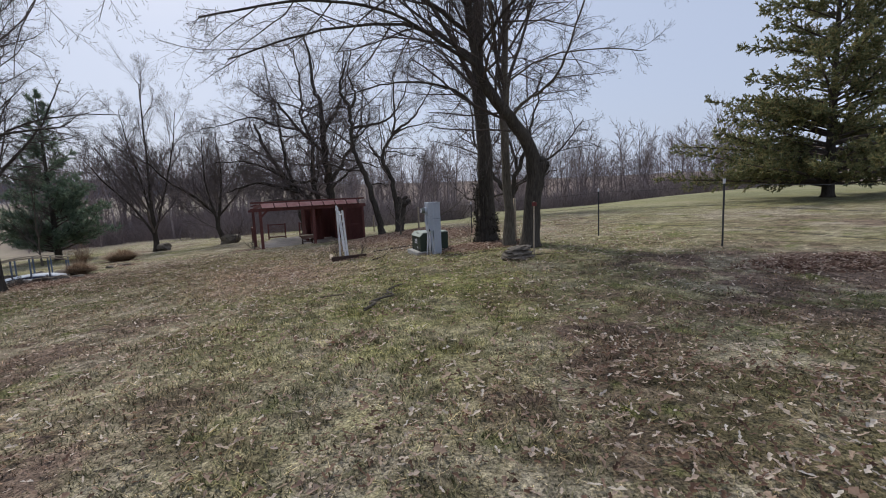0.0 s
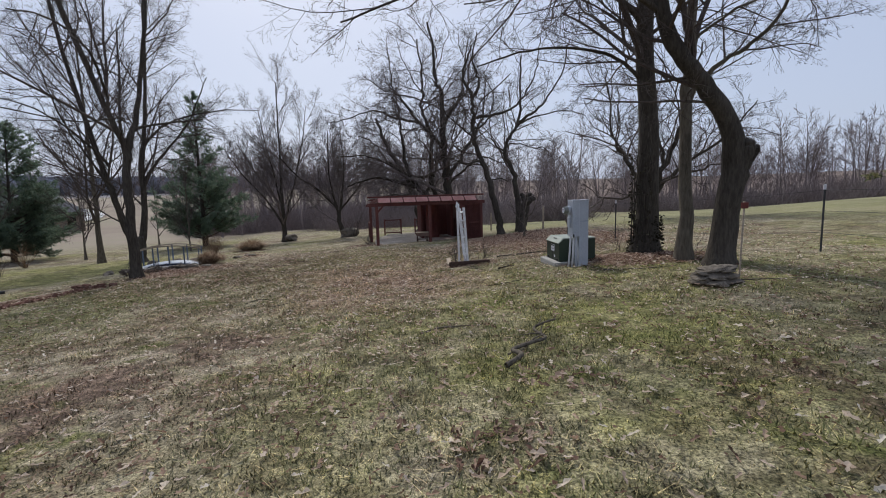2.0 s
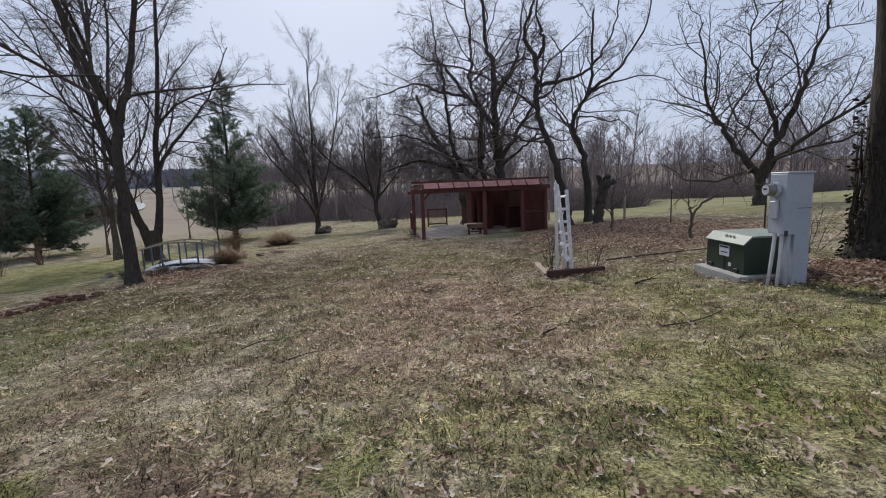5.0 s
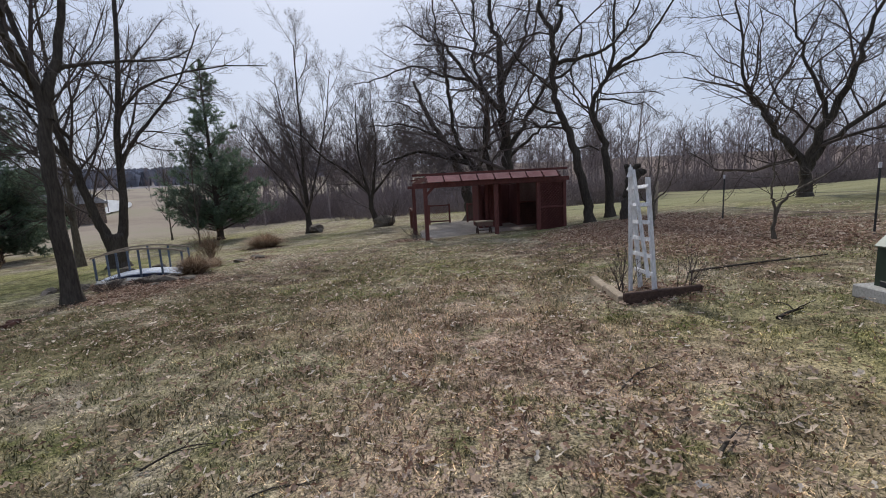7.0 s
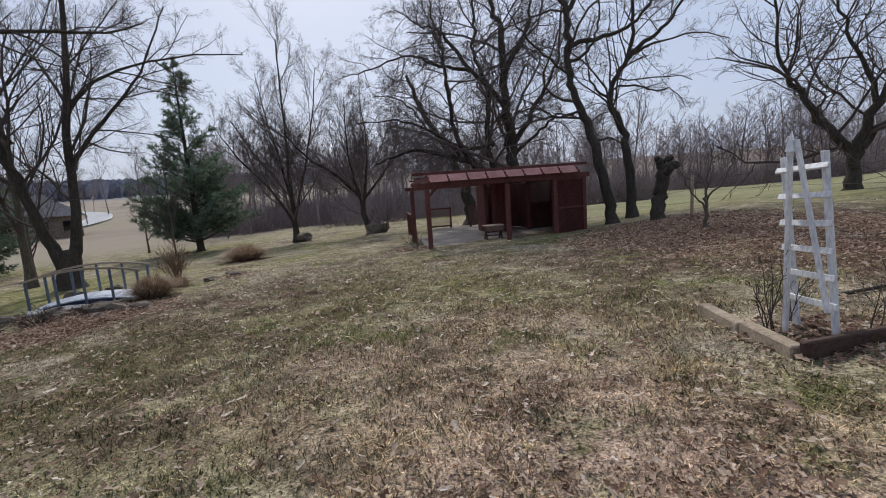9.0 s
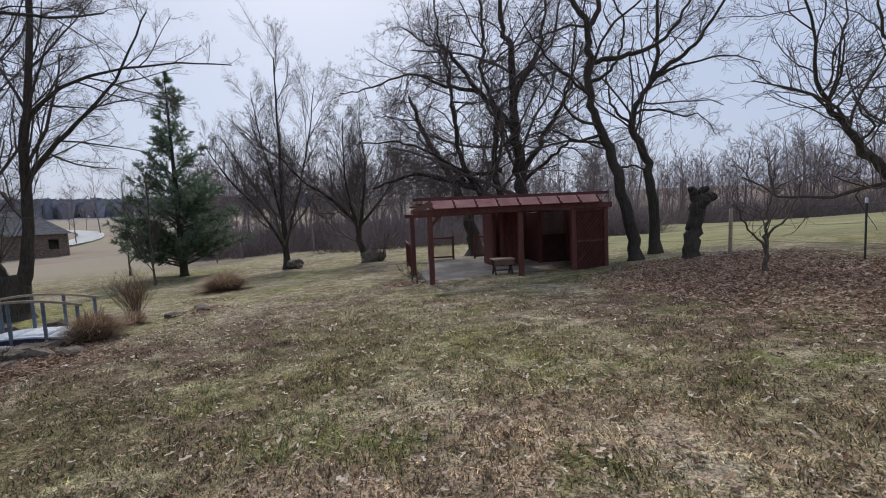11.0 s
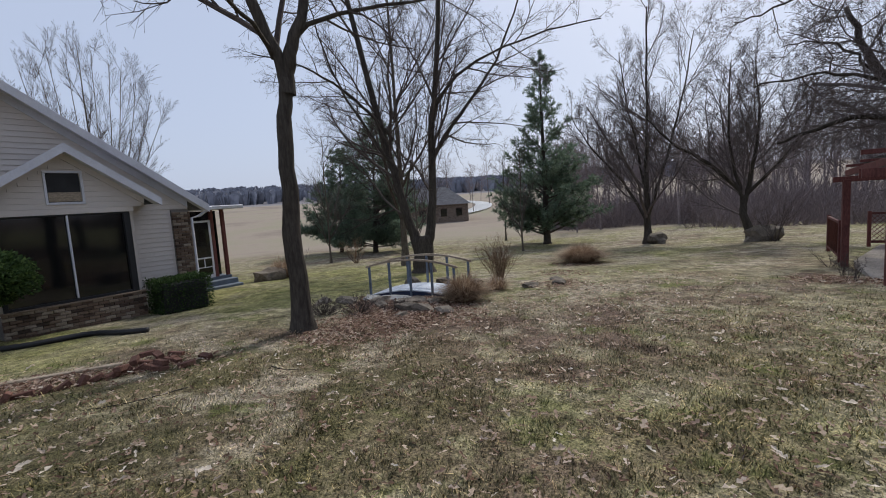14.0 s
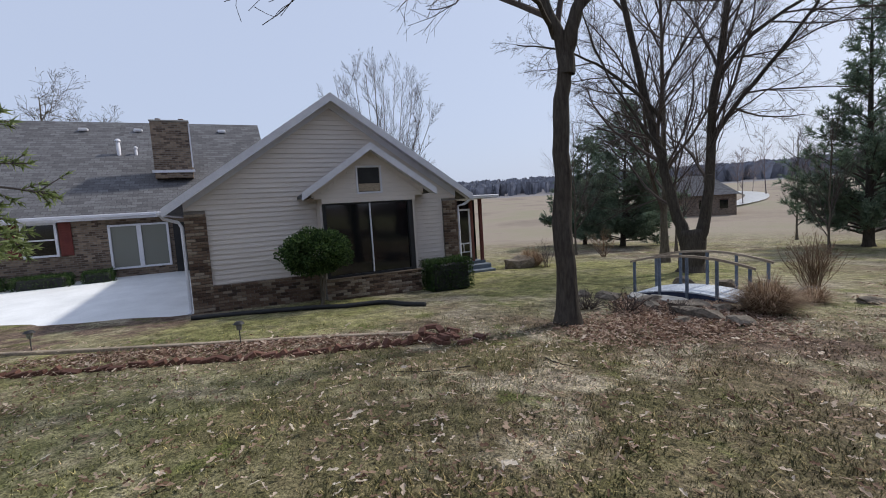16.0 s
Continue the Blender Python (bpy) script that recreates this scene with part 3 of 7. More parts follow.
bare_tree("bent_tree", "crooked dark trunk leaning away with a broken stub", 2.2, 11.43, [
    ([(0, 0, 0), (0.06, 0, 0.9), (0.13, -0.06, 1.8), (-0.02, -0.16, 2.5), (-0.48, -0.35, 3.15), (-1.0, -0.53, 3.75), (-1.22, -0.62, 4.4), (-1.4, -0.7, 5.5), (-1.5, -0.9, 8)], 0.25, 0.085, None),
    ([(0.08, -0.02, 1.2), (0.22, -0.06, 1.7), (0.30, -0.08, 2.02), (0.31, -0.08, 2.2)], 0.21, 0.12, ((1, 0.9, 30, 0.2, 0.1, 0, 3),)),
    ([(0.24, -0.06, 1.75), (0.38, -0.1, 1.95), (0.42, -0.12, 2.06)], 0.12, 0.08, ((1, 0.9, 30, 0.2, 0.1, 0, 3),)),
    ([(-1.2, -0.6, 4.25), (-2.0, -1.2, 4.6), (-3.0, -2.1, 4.95), (-4.3, -3.2, 4.8), (-5.8, -4.0, 4.3)], 0.055, 0.014, LIMB),
    ([(-1.3, -0.65, 4.9), (-2.6, -1.6, 5.5), (-4.2, -3.1, 5.5), (-5.6, -4.7, 5.0), (-6.8, -5.8, 4.2)], 0.055, 0.014, LIMB),
    ([(-1.4, -0.7, 5.6), (-2.8, -2.4, 6.0), (-4.6, -4.4, 5.7), (-6.2, -6.2, 4.9)], 0.05, 0.014, LIMB),
    ([(-1.4, -0.7, 5.8), (-0.8, -2.4, 6.4), (0.0, -4.4, 6.1), (0.6, -6.3, 5.3)], 0.05, 0.014, LIMB),
    ([(-1.25, -0.62, 4.6), (-0.4, -1.6, 5.4), (0.8, -2.8, 5.6), (2.2, -3.7, 5.1)], 0.05, 0.014, LIMB),
], TALL, 3, BARK, gnarl=0.008)
def grown(stems, k):
    """The same stems at k times their size."""
    return [([tuple(c * k for c in p) for p in line], r0 * k, r1 * k, own) for line, r0, r1, own in stems]


bare_tree("forked_tree", "dark trunk forking above head height", -14.35, 14.5, grown([
    ([(0, 0, 0), (0.01, -0.03, 1.5), (0.03, 0.0, 3.0), (0.05, 0.08, 3.75), (-0.05, -0.2, 4.6), (-0.3, -1.0, 7.2), (-0.6, -1.7, 10)], 0.175, 0.05, None),
    ([(0.05, 0.08, 3.6), (0.1, 0.2, 4.2), (0.2, 0.45, 5.0), (0.4, 0.8, 7.5), (0.4, 1.2, 10)], 0.125, 0.04, None),
    ([(0.12, 0.3, 4.45), (0.5, 1.3, 4.75), (0.6, 2.4, 5.0), (0.2, 3.6, 5.6)], 0.045, 0.014, LIMB),
    ([(0.0, -0.3, 5.3), (1.2, -1.7, 6.0), (2.4, -3.4, 6.0), (3.6, -5.0, 5.5)], 0.045, 0.012, LIMB),
    ([(0.0, -0.05, 4.1), (0.8, -0.7, 4.4), (1.65, -1.5, 4.4), (1.95, -2.9, 4.1), (1.8, -4.6, 4.25)], 0.036, 0.010, ((6, 0.2, 42, 0.22, 0.15, 0.03, 5), (4, 0.1, 40, 0.5, 0.15, -0.02, 3))),
], 1.11), ((12, 0.55, 44, 0.32, 0.14, 0.05, 6),) + TALL[1:], 4, BARK)
bare_tree("twin_stemmed_tree", "dark tree with two stems rising from one foot", -20.6, 20.3, grown([
    ([(0, 0, 0), (-0.05, -0.12, 0.8), (-0.2, -0.36, 1.8), (-0.42, -0.76, 3.8), (-0.75, -1.35, 7.2), (-1.0, -1.9, 11)], 0.25, 0.06, None),
    ([(0.02, 0.04, 0), (0.06, 0.16, 0.8), (0.18, 0.33, 1.9), (0.28, 0.48, 4.6), (0.45, 0.78, 7.0), (0.6, 1.1, 12)], 0.25, 0.05, None),
    ([(0, 0, 0), (0.01, 0.02, 0.5), (0.0, 0.02, 1.15)], 0.36, 0.30, ((1, 0.9, 30, 0.2, 0.1, 0, 2),)),
    ([(0.25, 0.4, 3.6), (0.7, 1.3, 5.0), (1.3, 2.4, 6.6), (1.8, 3.2, 8.8)], 0.09, 0.02, LIMB),
    ([(-0.35, -0.6, 4.4), (-0.5, -1.8, 5.6), (-0.6, -3.2, 6.4), (-0.5, -4.6, 6.6)], 0.07, 0.015, LIMB),
    ([(-0.3, -0.55, 3.4), (-0.4, -1.3, 4.4), (-0.5, -2.4, 6.4), (-0.6, -3.0, 8.6)], 0.07, 0.015, LIMB),
    ([(0.3, 0.5, 5.2), (0.9, 1.5, 6.4), (2.4, 3.0, 7.1), (4.0, 4.2, 7.2)], 0.07, 0.015, LIMB),
], 1.07), ((15, 0.40, 36, 0.34, 0.12, 0.05, 6), (10, 0.12, 38, 0.5, 0.13, 0.04, 5), (7, 0.1, 38, 0.5, 0.13, 0.0, 2), (5, 0.1, 36, 0.55, 0.1, 0.0, 1)), 5, BARK)
bare_tree("slim_tree", "slim pale trunk standing behind the twin-stemmed tree", -24.4, 21.5, [
    ([(0, 0, 0), (0.02, 0.03, 5.5), (0.0, 0, 12)], 0.17, 0.03, None)], UPRIGHT, 6, BARK_GREY)
for tx, ty, h, r, sd in ((-31.5, 20.4, 7, 0.07, 30), (-30.5, 25.4, 7.5, 0.08, 31), (-27, 30.5, 6, 0.07, 33), (-36.5, 37, 7, 0.08, 34)):
    bare_tree("young_tree", "slim young bare tree standing in rough grass", tx, ty, [([(0, 0, 0), (0.03, 0, h * 0.4), (0, 0.05, h)], r, 0.015, None)], UPRIGHT[:3], sd, BARK_GREY, group="young bare trees by the field")
bare_tree("upright_tree", "bare tree with many upright stems", -22.6, 36.0, [
    ([(0, 0, 0), (-0.05, 0, 2.6), (0, 0, 6.5), (0.1, 0, 12.8)], 0.26, 0.03, None),
    ([(0.0, 0, 1.6), (0.8, 0.3, 4.2), (1.6, 0.6, 7.5), (2.2, 0.8, 11.0)], 0.12, 0.02, None),
    ([(0.0, 0, 1.2), (-1.2, -0.6, 3.6), (-2.6, -1.4, 5.6), (-3.6, -2.0, 7.6)], 0.12, 0.02, None),
    ([(0.0, 0, 1.9), (-0.6, 0.1, 5), (-1.3, 0.1, 8), (-1.7, 0, 11.0)], 0.11, 0.02, None),
], UPRIGHT, 7, BARK, HAZY_TWIG, rmin=0.008)
bare_tree("spreading_tree", "low bare tree with wide forked limbs beside a boulder", -17.5, 36.6, [
    ([(0, 0, 0), (-0.3, -0.2, 1.3), (-0.45, -0.22, 2.4), (-1.7, -0.9, 3.9), (-3.0, -1.6, 5.0), (-4.2, -2.2, 6.6)], 0.24, 0.03, None),
    ([(-0.35, -0.2, 1.5), (0.0, 0, 3.6), (0.2, 0.1, 5.7), (0.1, 0, 8.5)], 0.16, 0.02, None),
    ([(-0.4, -0.2, 2.0), (0.9, 0.4, 3.6), (1.8, 0.8, 5.2), (2.2, 0.9, 7.2)], 0.11, 0.02, None),
    ([(-0.4, -0.2, 2.3), (-0.9, -0.4, 5.2), (-0.8, -0.4, 8.6)], 0.11, 0.02, None),
], UPRIGHT, 8, BARK, HAZY_TWIG, rmin=0.008)
def facing(turn, *stems):
    """Stems given as (to the right, up, away) seen along a bearing, turned into the world."""
    c, q = math.cos(radians(turn)), math.sin(radians(turn))
    return [([(r * c - d * q, r * q + d * c, h) for r, h, d in line], r0, r1, own) for line, r0, r1, own in stems]


CROOKED = ((11, 0.3, 52, 0.30, 0.24, 0.03, 6), (8, 0.15, 46, 0.5, 0.22, 0.0, 4), (5, 0.1, 42, 0.5, 0.16, -0.02, 2))
bare_tree("leaning_tree", "bare tree with a sinuous leaning trunk", -3.54, 26.9, facing(15.9,
    ([(0, 0, 0), (-0.2, 1.2, 0), (-0.56, 2.8, 0), (-1.02, 4.0, 0.05), (-1.3, 4.9, 0.05), (-1.43, 6.3, 0), (-1.43, 7.3, 0), (-1.8, 7.9, 0.1), (-1.85, 8.6, 0.1), (-1.4, 9.8, 0)], 0.22, 0.05, None),
    ([(-1.43, 7.2, 0), (-1.1, 7.7, 0), (-1.12, 8.3, 0), (-1.4, 9.0, -0.1), (-1.2, 10.4, -0.1)], 0.11, 0.03, None),
    ([(-1.4, 6.15, 0), (-0.6, 6.25, -0.1), (0.26, 6.4, -0.2), (0.9, 6.8, -0.2), (1.4, 7.5, -0.2), (1.95, 8.7, -0.2), (2.1, 10, -0.3)], 0.10, 0.02, None),
    ([(-1.4, 5.6, 0), (-0.9, 5.8, -0.1), (-0.5, 6.4, -0.1), (-0.33, 7.3, 0), (-0.8, 8.2, 0)], 0.07, 0.02, None),
    ([(-1.3, 5.0, 0), (-2.0, 5.7, -0.2), (-3.0, 6.5, -0.4), (-3.6, 7.6, -0.4)], 0.06, 0.015, None),
    ([(-1.0, 4.0, 0), (-1.9, 3.8, -0.3), (-2.6, 4.1, -0.5), (-3.4, 4.0, -0.6)], 0.06, 0.015, None),
    ([(-0.6, 2.9, 0), (0.0, 3.0, 0.2), (0.5, 2.8, 0.4)], 0.05, 0.02, None)), CROOKED, 9, BARK, gnarl=0.035, rmin=0.006)
bare_tree("leaning_tree", "bare tree with crossing crooked limbs", -2.7, 28.6, facing(15.9,
    ([(0, 0, 0), (-0.05, 1.5, 0), (-0.28, 3.1, 0), (-0.75, 4.3, 0), (-0.62, 5.1, 0), (0, 6.1, 0), (0.12, 7.4, 0), (0.15, 9.6, 0)], 0.22, 0.04, None),
    ([(-0.05, 6.0, 0), (0.7, 6.5, -0.1), (1.4, 7.1, -0.2), (2.45, 8.8, -0.3), (2.7, 10.4, -0.3)], 0.11, 0.02, None),
    ([(-0.1, 5.9, 0), (0.7, 6.3, 0.2), (1.5, 6.5, 0.3), (2.8, 6.7, 0.4), (4.0, 6.4, 0.5)], 0.07, 0.015, None),
    ([(-0.6, 4.9, 0), (0.1, 4.85, -0.2), (0.8, 4.6, -0.3), (1.4, 4.6, -0.3), (1.9, 3.9, -0.4)], 0.05, 0.012, None),
    ([(-0.7, 4.4, 0), (-1.4, 5.0, 0), (-1.6, 6.0, 0), (-1.3, 7.4, 0)], 0.06, 0.015, None)), CROOKED, 10, BARK, gnarl=0.035, rmin=0.006)
KNOB = ((1, 0.9, 30, 0.25, 0.2, 0.1, 2),)
bare_tree("snag", "short dark broken stump with a knobbly head", -2.31, 25.4, facing(15.9,
    ([(0, 0, 0), (0.04, 0.6, 0), (0.14, 1.15, 0), (0.22, 1.62, 0)], 0.21, 0.20, KNOB),
    ([(0.18, 1.35, 0), (0.36, 1.6, -0.06), (0.58, 1.66, -0.08)], 0.18, 0.12, KNOB),
    ([(0.18, 1.4, 0), (0.06, 1.72, -0.05), (-0.04, 1.88, -0.05)], 0.16, 0.09, KNOB),
    ([(0.2, 1.4, 0), (0.32, 1.8, 0.05), (0.46, 1.9, 0.05)], 0.15, 0.08, KNOB),
    ([(0.2, 1.4, 0), (0.2, 1.5, -0.2), (0.3, 1.6, -0.3)], 0.15, 0.09, KNOB)), KNOB, 11, BARK, gnarl=0.03)
bare_tree("field_tree", "wide bare tree with mossy limbs in the pasture", 4.3, 28.6, [
    ([(0, 0, 0), (0.05, 0, 0.9), (-0.75, 0.28, 2.2), (-1.5, 0.5, 3.5), (-2.1, 0.7, 4.9), (-2.3, 0.8, 8)], 0.26, 0.03, None),
    ([(0, 0, 0.2), (0.2, -0.05, 1.6), (0.9, -0.3, 3.9), (1.4, -0.5, 5.6), (1.9, -0.7, 8.6)], 0.26, 0.03, None),
    ([(0.2, 0, 1.5), (1.4, -0.4, 2.7), (3.0, -0.9, 4.0), (4.2, -1.2, 5.6)], 0.15, 0.02, None),
    ([(0.5, -0.1, 2.9), (0.1, 0.4, 4.6), (-0.3, 0.8, 6.5), (-0.4, 0.9, 9)], 0.11, 0.02, None),
], SPREAD[:3], 12, BARK, gnarl=0.08, rmin=0.008)
bare_tree("oak_tree", "huge spreading bare oak behind the pergola", -7.55, 31.9, facing(15.9,
    ([(0, 0, 0), (0, 2.5, 0), (-0.15, 4.3, 0), (-0.3, 6.6, 0), (-0.3, 8.9, 0), (-0.7, 10.3, 0), (-1.0, 13.5, 0)], 0.42, 0.06, None),
    ([(-0.2, 0, 0.2), (-0.9, 2.5, 0.2), (-1.15, 4.3, 0.2), (-1.0, 6.6, 0.1), (-1.6, 8.1, 0), (-1.45, 9.7, 0), (-1.8, 12.5, 0)], 0.22, 0.04, None),
    ([(-0.3, 1.6, -0.2), (-1.9, 3.0, -0.6), (-3.2, 3.5, -0.9), (-4.7, 3.8, -1.2), (-6.4, 3.3, -1.5)], 0.25, 0.035, None),
    ([(-1.6, 2.7, -0.5), (-2.6, 4.3, -0.6), (-2.9, 6.0, -0.6), (-3.1, 7.7, -0.6), (-3.4, 9.6, -0.6), (-3.6, 11.8, -0.6)], 0.15, 0.025, None),
    ([(-0.9, 4.0, 0), (-2.2, 3.8, -0.3), (-3.8, 4.6, -0.7), (-5.3, 5.2, -1.0), (-7.0, 5.1, -1.2)], 0.12, 0.02, None),
    ([(-0.2, 5.6, 0), (-1.8, 7.3, -0.3), (-3.0, 8.9, -0.5), (-3.8, 9.2, -0.6), (-5.0, 10.0, -0.6)], 0.15, 0.02, None),
    ([(-1.8, 7.3, -0.3), (-3.2, 7.5, -0.5), (-4.6, 8.0, -0.7), (-6.2, 7.5, -0.8), (-7.5, 7.3, -0.8)], 0.10, 0.018, None),
    ([(-2.6, 3.6, -0.6), (-3.6, 4.6, 0.4), (-4.4, 5.4, 0.8), (-5.4, 6.5, 1.0), (-6.6, 6.7, 1.2)], 0.10, 0.018, None),
    ([(0, 3.8, 0), (1.0, 5.2, 0.3), (1.9, 6.6, 0.4), (2.5, 8.2, 0.5), (2.6, 10.5, 0.5)], 0.17, 0.03, None),
    ([(0.05, 3.4, 0), (1.3, 4.4, -0.4), (2.2, 5.0, -0.6), (3.3, 4.6, -0.8), (4.4, 5.0, -0.8)], 0.10, 0.018, None),
    ([(-0.2, 7.2, 0), (0.7, 8.6, 0.3), (1.2, 10.2, 0.4), (1.5, 12.6, 0.4)], 0.16, 0.03, None),
    ([(-0.4, 2.4, -0.1), (-1.6, 2.2, -1.0), (-3.0, 2.7, -1.7), (-4.6, 2.5, -2.2)], 0.14, 0.03, None)),
    ((17, 0.18, 56, 0.36, 0.24, 0.0, 7), (9, 0.12, 50, 0.5, 0.25, 0.0, 5), (6, 0.1, 46, 0.52, 0.2, 0.0, 2), (4, 0.15, 42, 0.55, 0.1, 0.0, 1)), 13, BARK, HAZY_TWIG, gnarl=0.06, rmin=0.007)
bare_tree("leaning_tree", "dark leaning trunk standing beyond the pergola floor", -10.6, 35.9, facing(15.9,
    ([(0, 0, 0), (-0.1, 1.2, 0), (-0.45, 2.6, 0), (-1.2, 4.4, 0), (-2.4, 6.4, 0), (-3.2, 8.6, 0)], 0.50, 0.08, None),
    ([(-0.3, 2.2, 0), (0.5, 3.2, 0.2), (1.1, 4.8, 0.3), (1.3, 7.0, 0.3)], 0.22, 0.04, None)), SPREAD[:3], 18, BARK, HAZY_TWIG, gnarl=0.06, rmin=0.01)
fan = [([(0, 0, 0), (0, 0, 2.0), (0.5 * math.sin(2.4 * k), 0.42 * k, 6.2), (0.9 * math.sin(2.4 * k), 0.76 * k, 14.6 - 0.10 * k * k)], 0.08 if k else 0.28, 0.015, None) for k in range(-6, 7)]
bare_tree("round_headed_tree", "bare tree with a fine upright crown beyond the house", -45.1, 9.1, fan,
          ((16, 0.25, 24, 0.26, 0.05, 0.06, 4), (9, 0.1, 24, 0.5, 0.06, 0.04, 2), (5, 0.1, 22, 0.6, 0.05, 0.02, 1)), 14, BARK_GREY, TWIG, rmin=0.013)
bare_tree("round_headed_tree", "bare tree showing over the main roof", -42.7, -15.4, [
    ([(0, 0, 0), (0, 0, 4), (0, 0.2, 12.5)], 0.3, 0.03, None), ([(0, 0, 3), (0.4, 2.4, 6), (0.5, 4.6, 10)], 0.16, 0.02, None), ([(0, 0, 3), (-0.4, -1.6, 6), (-0.5, -2.6, 10.5)], 0.16, 0.02, None)],
    SPREAD[:3], 15, BARK_GREY, BARK_GREY, rmin=0.02)


# ---- evergreens ----
def sprays(rng, verts, faces, p, d, n, size, spread, width):
    """A tuft of n blades about p."""
    for _ in range(n):
        a = turned(d, rng.uniform(0.1, spread), rng.uniform(0, 6.283))
        side = a.orthogonal().normalized() * (size * width)
        side.rotate(Matrix.Rotation(rng.uniform(0, 3.14), 3, a))
        ln = size * rng.uniform(0.6, 1.2)
        i = len(verts)
        verts += [p - side, p + side, p + a * ln + side * 0.2]
        faces.append((i, i + 1, i + 2))


def evergreen(name, label, x, y, height, radius, clear, seed, tone, lean=(0, 0), open_=0.6, droop=0.05, size=0.30, width=0.11, rise=0.12, full=0.45, fine=0.11, flat=0.7, taper=0.75):
    rng = random.Random(seed)
    top = thing(name, label, "tree", spot(x, y))
    stem = smooth_line([(0, 0, -0.1), (lean[0] * 0.3, lean[1] * 0.3, height * 0.3), (lean[0], lean[1], height)], 8)
    r0 = 0.022 * height
    srad = [max(0.02, r0 * (1 - i / (len(stem) - 1)) ** 0.8) for i in range(len(stem))]
    srad[0] *= 1.4
    limbs, v, f = [], [], []
    z = clear
    while z < height * 0.985:
        u = (z - clear) / (height - clear)
        prof = (min(1.0, u / full) ** 0.5 * 0.4 + 0.6) * (1 - u) ** taper + 0.05
        p, _, r = along(stem, srad, z / height)
        for k in range(rng.choice((1, 2, 2))):
            a = rng.uniform(0, 6.283)
            ln = radius * prof * rng.uniform(0.55, 1.15)
            d = Vector((math.cos(a), math.sin(a), rise + 0.5 * u + rng.gauss(0, 0.1))).normalized()
            pts, rad = shoot(rng, p, d, ln, max(0.012, 0.016 * ln), 0.006, 5, 0.09, -droop)
            limbs.append((pts, rad, 4))
            m = max(3, int(ln / 0.26))
            for j in range(m):
                q, dd, _ = along(pts, rad, min(0.99, 0.22 + 0.78 * (j + rng.random()) / m))
                for s in (-1, 0, 1):
                    sd = turned(dd, rng.uniform(0.6, 1.1), rng.uniform(0, 6.283))
                    sd.z = sd.z * flat + 0.15
                    sl = min(ln * 0.4, 0.9) * rng.uniform(0.3, 1.0) * (1.1 - 0.6 * j / m)
                    e = q + sd * sl
                    limbs.append(([q, e], [0.008, 0.004], 3))
                    n = max(2, int(sl / fine))
                    for w in range(n):
                        c = q.lerp(e, (w + rng.random()) / n)
                        sprays(rng, v, f, c, sd, 6, size * rng.uniform(0.7, 1.2), 1.3, width)
            sprays(rng, v, f, pts[-1], d, 8, size, 1.2, width)
        z += height * rng.uniform(0.006, 0.013) * (open_ + 0.4)
    sprays(rng, v, f, stem[-1], Vector((0, 0, 1)), 14, size, 0.9, width)
    part("trunk", tube_mesh("trunk", [(stem, srad, 9)]), BARK, top)
    part("bough", tube_mesh("bough", limbs, False), TWIG, top)
    part("crown", mesh_of("crown", v, f), tone, top, "dark green needles in open tufts")
    return top


evergreen("pine_tree", "open dark green pine with a leaning trunk", -29.6, 35.0, 12.4, 5.0, 1.7, 21, NEEDLE, (0.5, -0.6), 0.9, -0.02, size=0.26, width=0.07, rise=0.36, full=0.10, fine=0.085, taper=0.95)
evergreen("pine_tree", "broad dark green pine at the edge of the field", -36.5, 25.2, 9.2, 4.6, 1.2, 22, NEEDLE, (0.2, 0.4), 0.75, 0.0, size=0.26, width=0.08, rise=0.3, fine=0.09)
evergreen("pine_tree", "dark green pine with a bare lower trunk", -40.2, 24.0, 7.6, 3.9, 1.4, 23, NEEDLE, (0.2, 0.4), 0.75, 0.0, size=0.26, width=0.08, rise=0.3, fine=0.09)
evergreen("cedar_tree", "massive rusty green cedar with a short thick trunk", 18.1, 21.4, 12.5, 6.9, 1.6, 24, CEDAR, (0, 0), 0.40, 0.03, 0.15, 0.20, 0.16, 0.05, 0.085, 0.8)
evergreen("cedar_tree", "pale green juniper with soft sprays reaching over the yard", -11.8, 6.9, 5.6, 1.75, 2.6, 25, JUNIPER, (0, 0), 1.0, 0.03, 0.10, 0.16, 0.12, 0.1, 0.07)


# ---- far woods ----
def wood_tree(rng, paths, x, y, h):
    z = land(x, y) - 0.2
    base = Vector((x, y, z))
    pts, rad = shoot(rng, base, Vector((rng.gauss(0, 0.05), rng.gauss(0, 0.05), 1)), h, 0.012 * h, 0.014, 6, 0.05, 0.1)
    paths.append((pts, rad, 4))
    for k in range(16):
        f = 0.25 + 0.74 * (k + rng.random()) / 16
        p, d, r = along(pts, rad, min(f, 0.98))
        nd = turned(d, radians(rng.uniform(25, 55)), rng.uniform(0, 6.283))
        ln = h * 0.34 * (1.2 - 0.8 * f) * rng.uniform(0.7, 1.2)
        q, w = shoot(rng, p, nd, ln, max(0.024, r * 0.45), 0.014, 2, 0.15, 0.08)
        paths.append((q, w, 3))
        for _ in range(8):
            p2, d2, r2 = along(q, w, rng.uniform(0.2, 0.95))
            q2, w2 = shoot(rng, p2, turned(d2, radians(rng.uniform(25, 50)), rng.uniform(0, 6.283)), ln * rng.uniform(0.35, 0.7), 0.020, 0.011, 1, 0.15, 0.04)
            paths.append((q2, w2, 3))


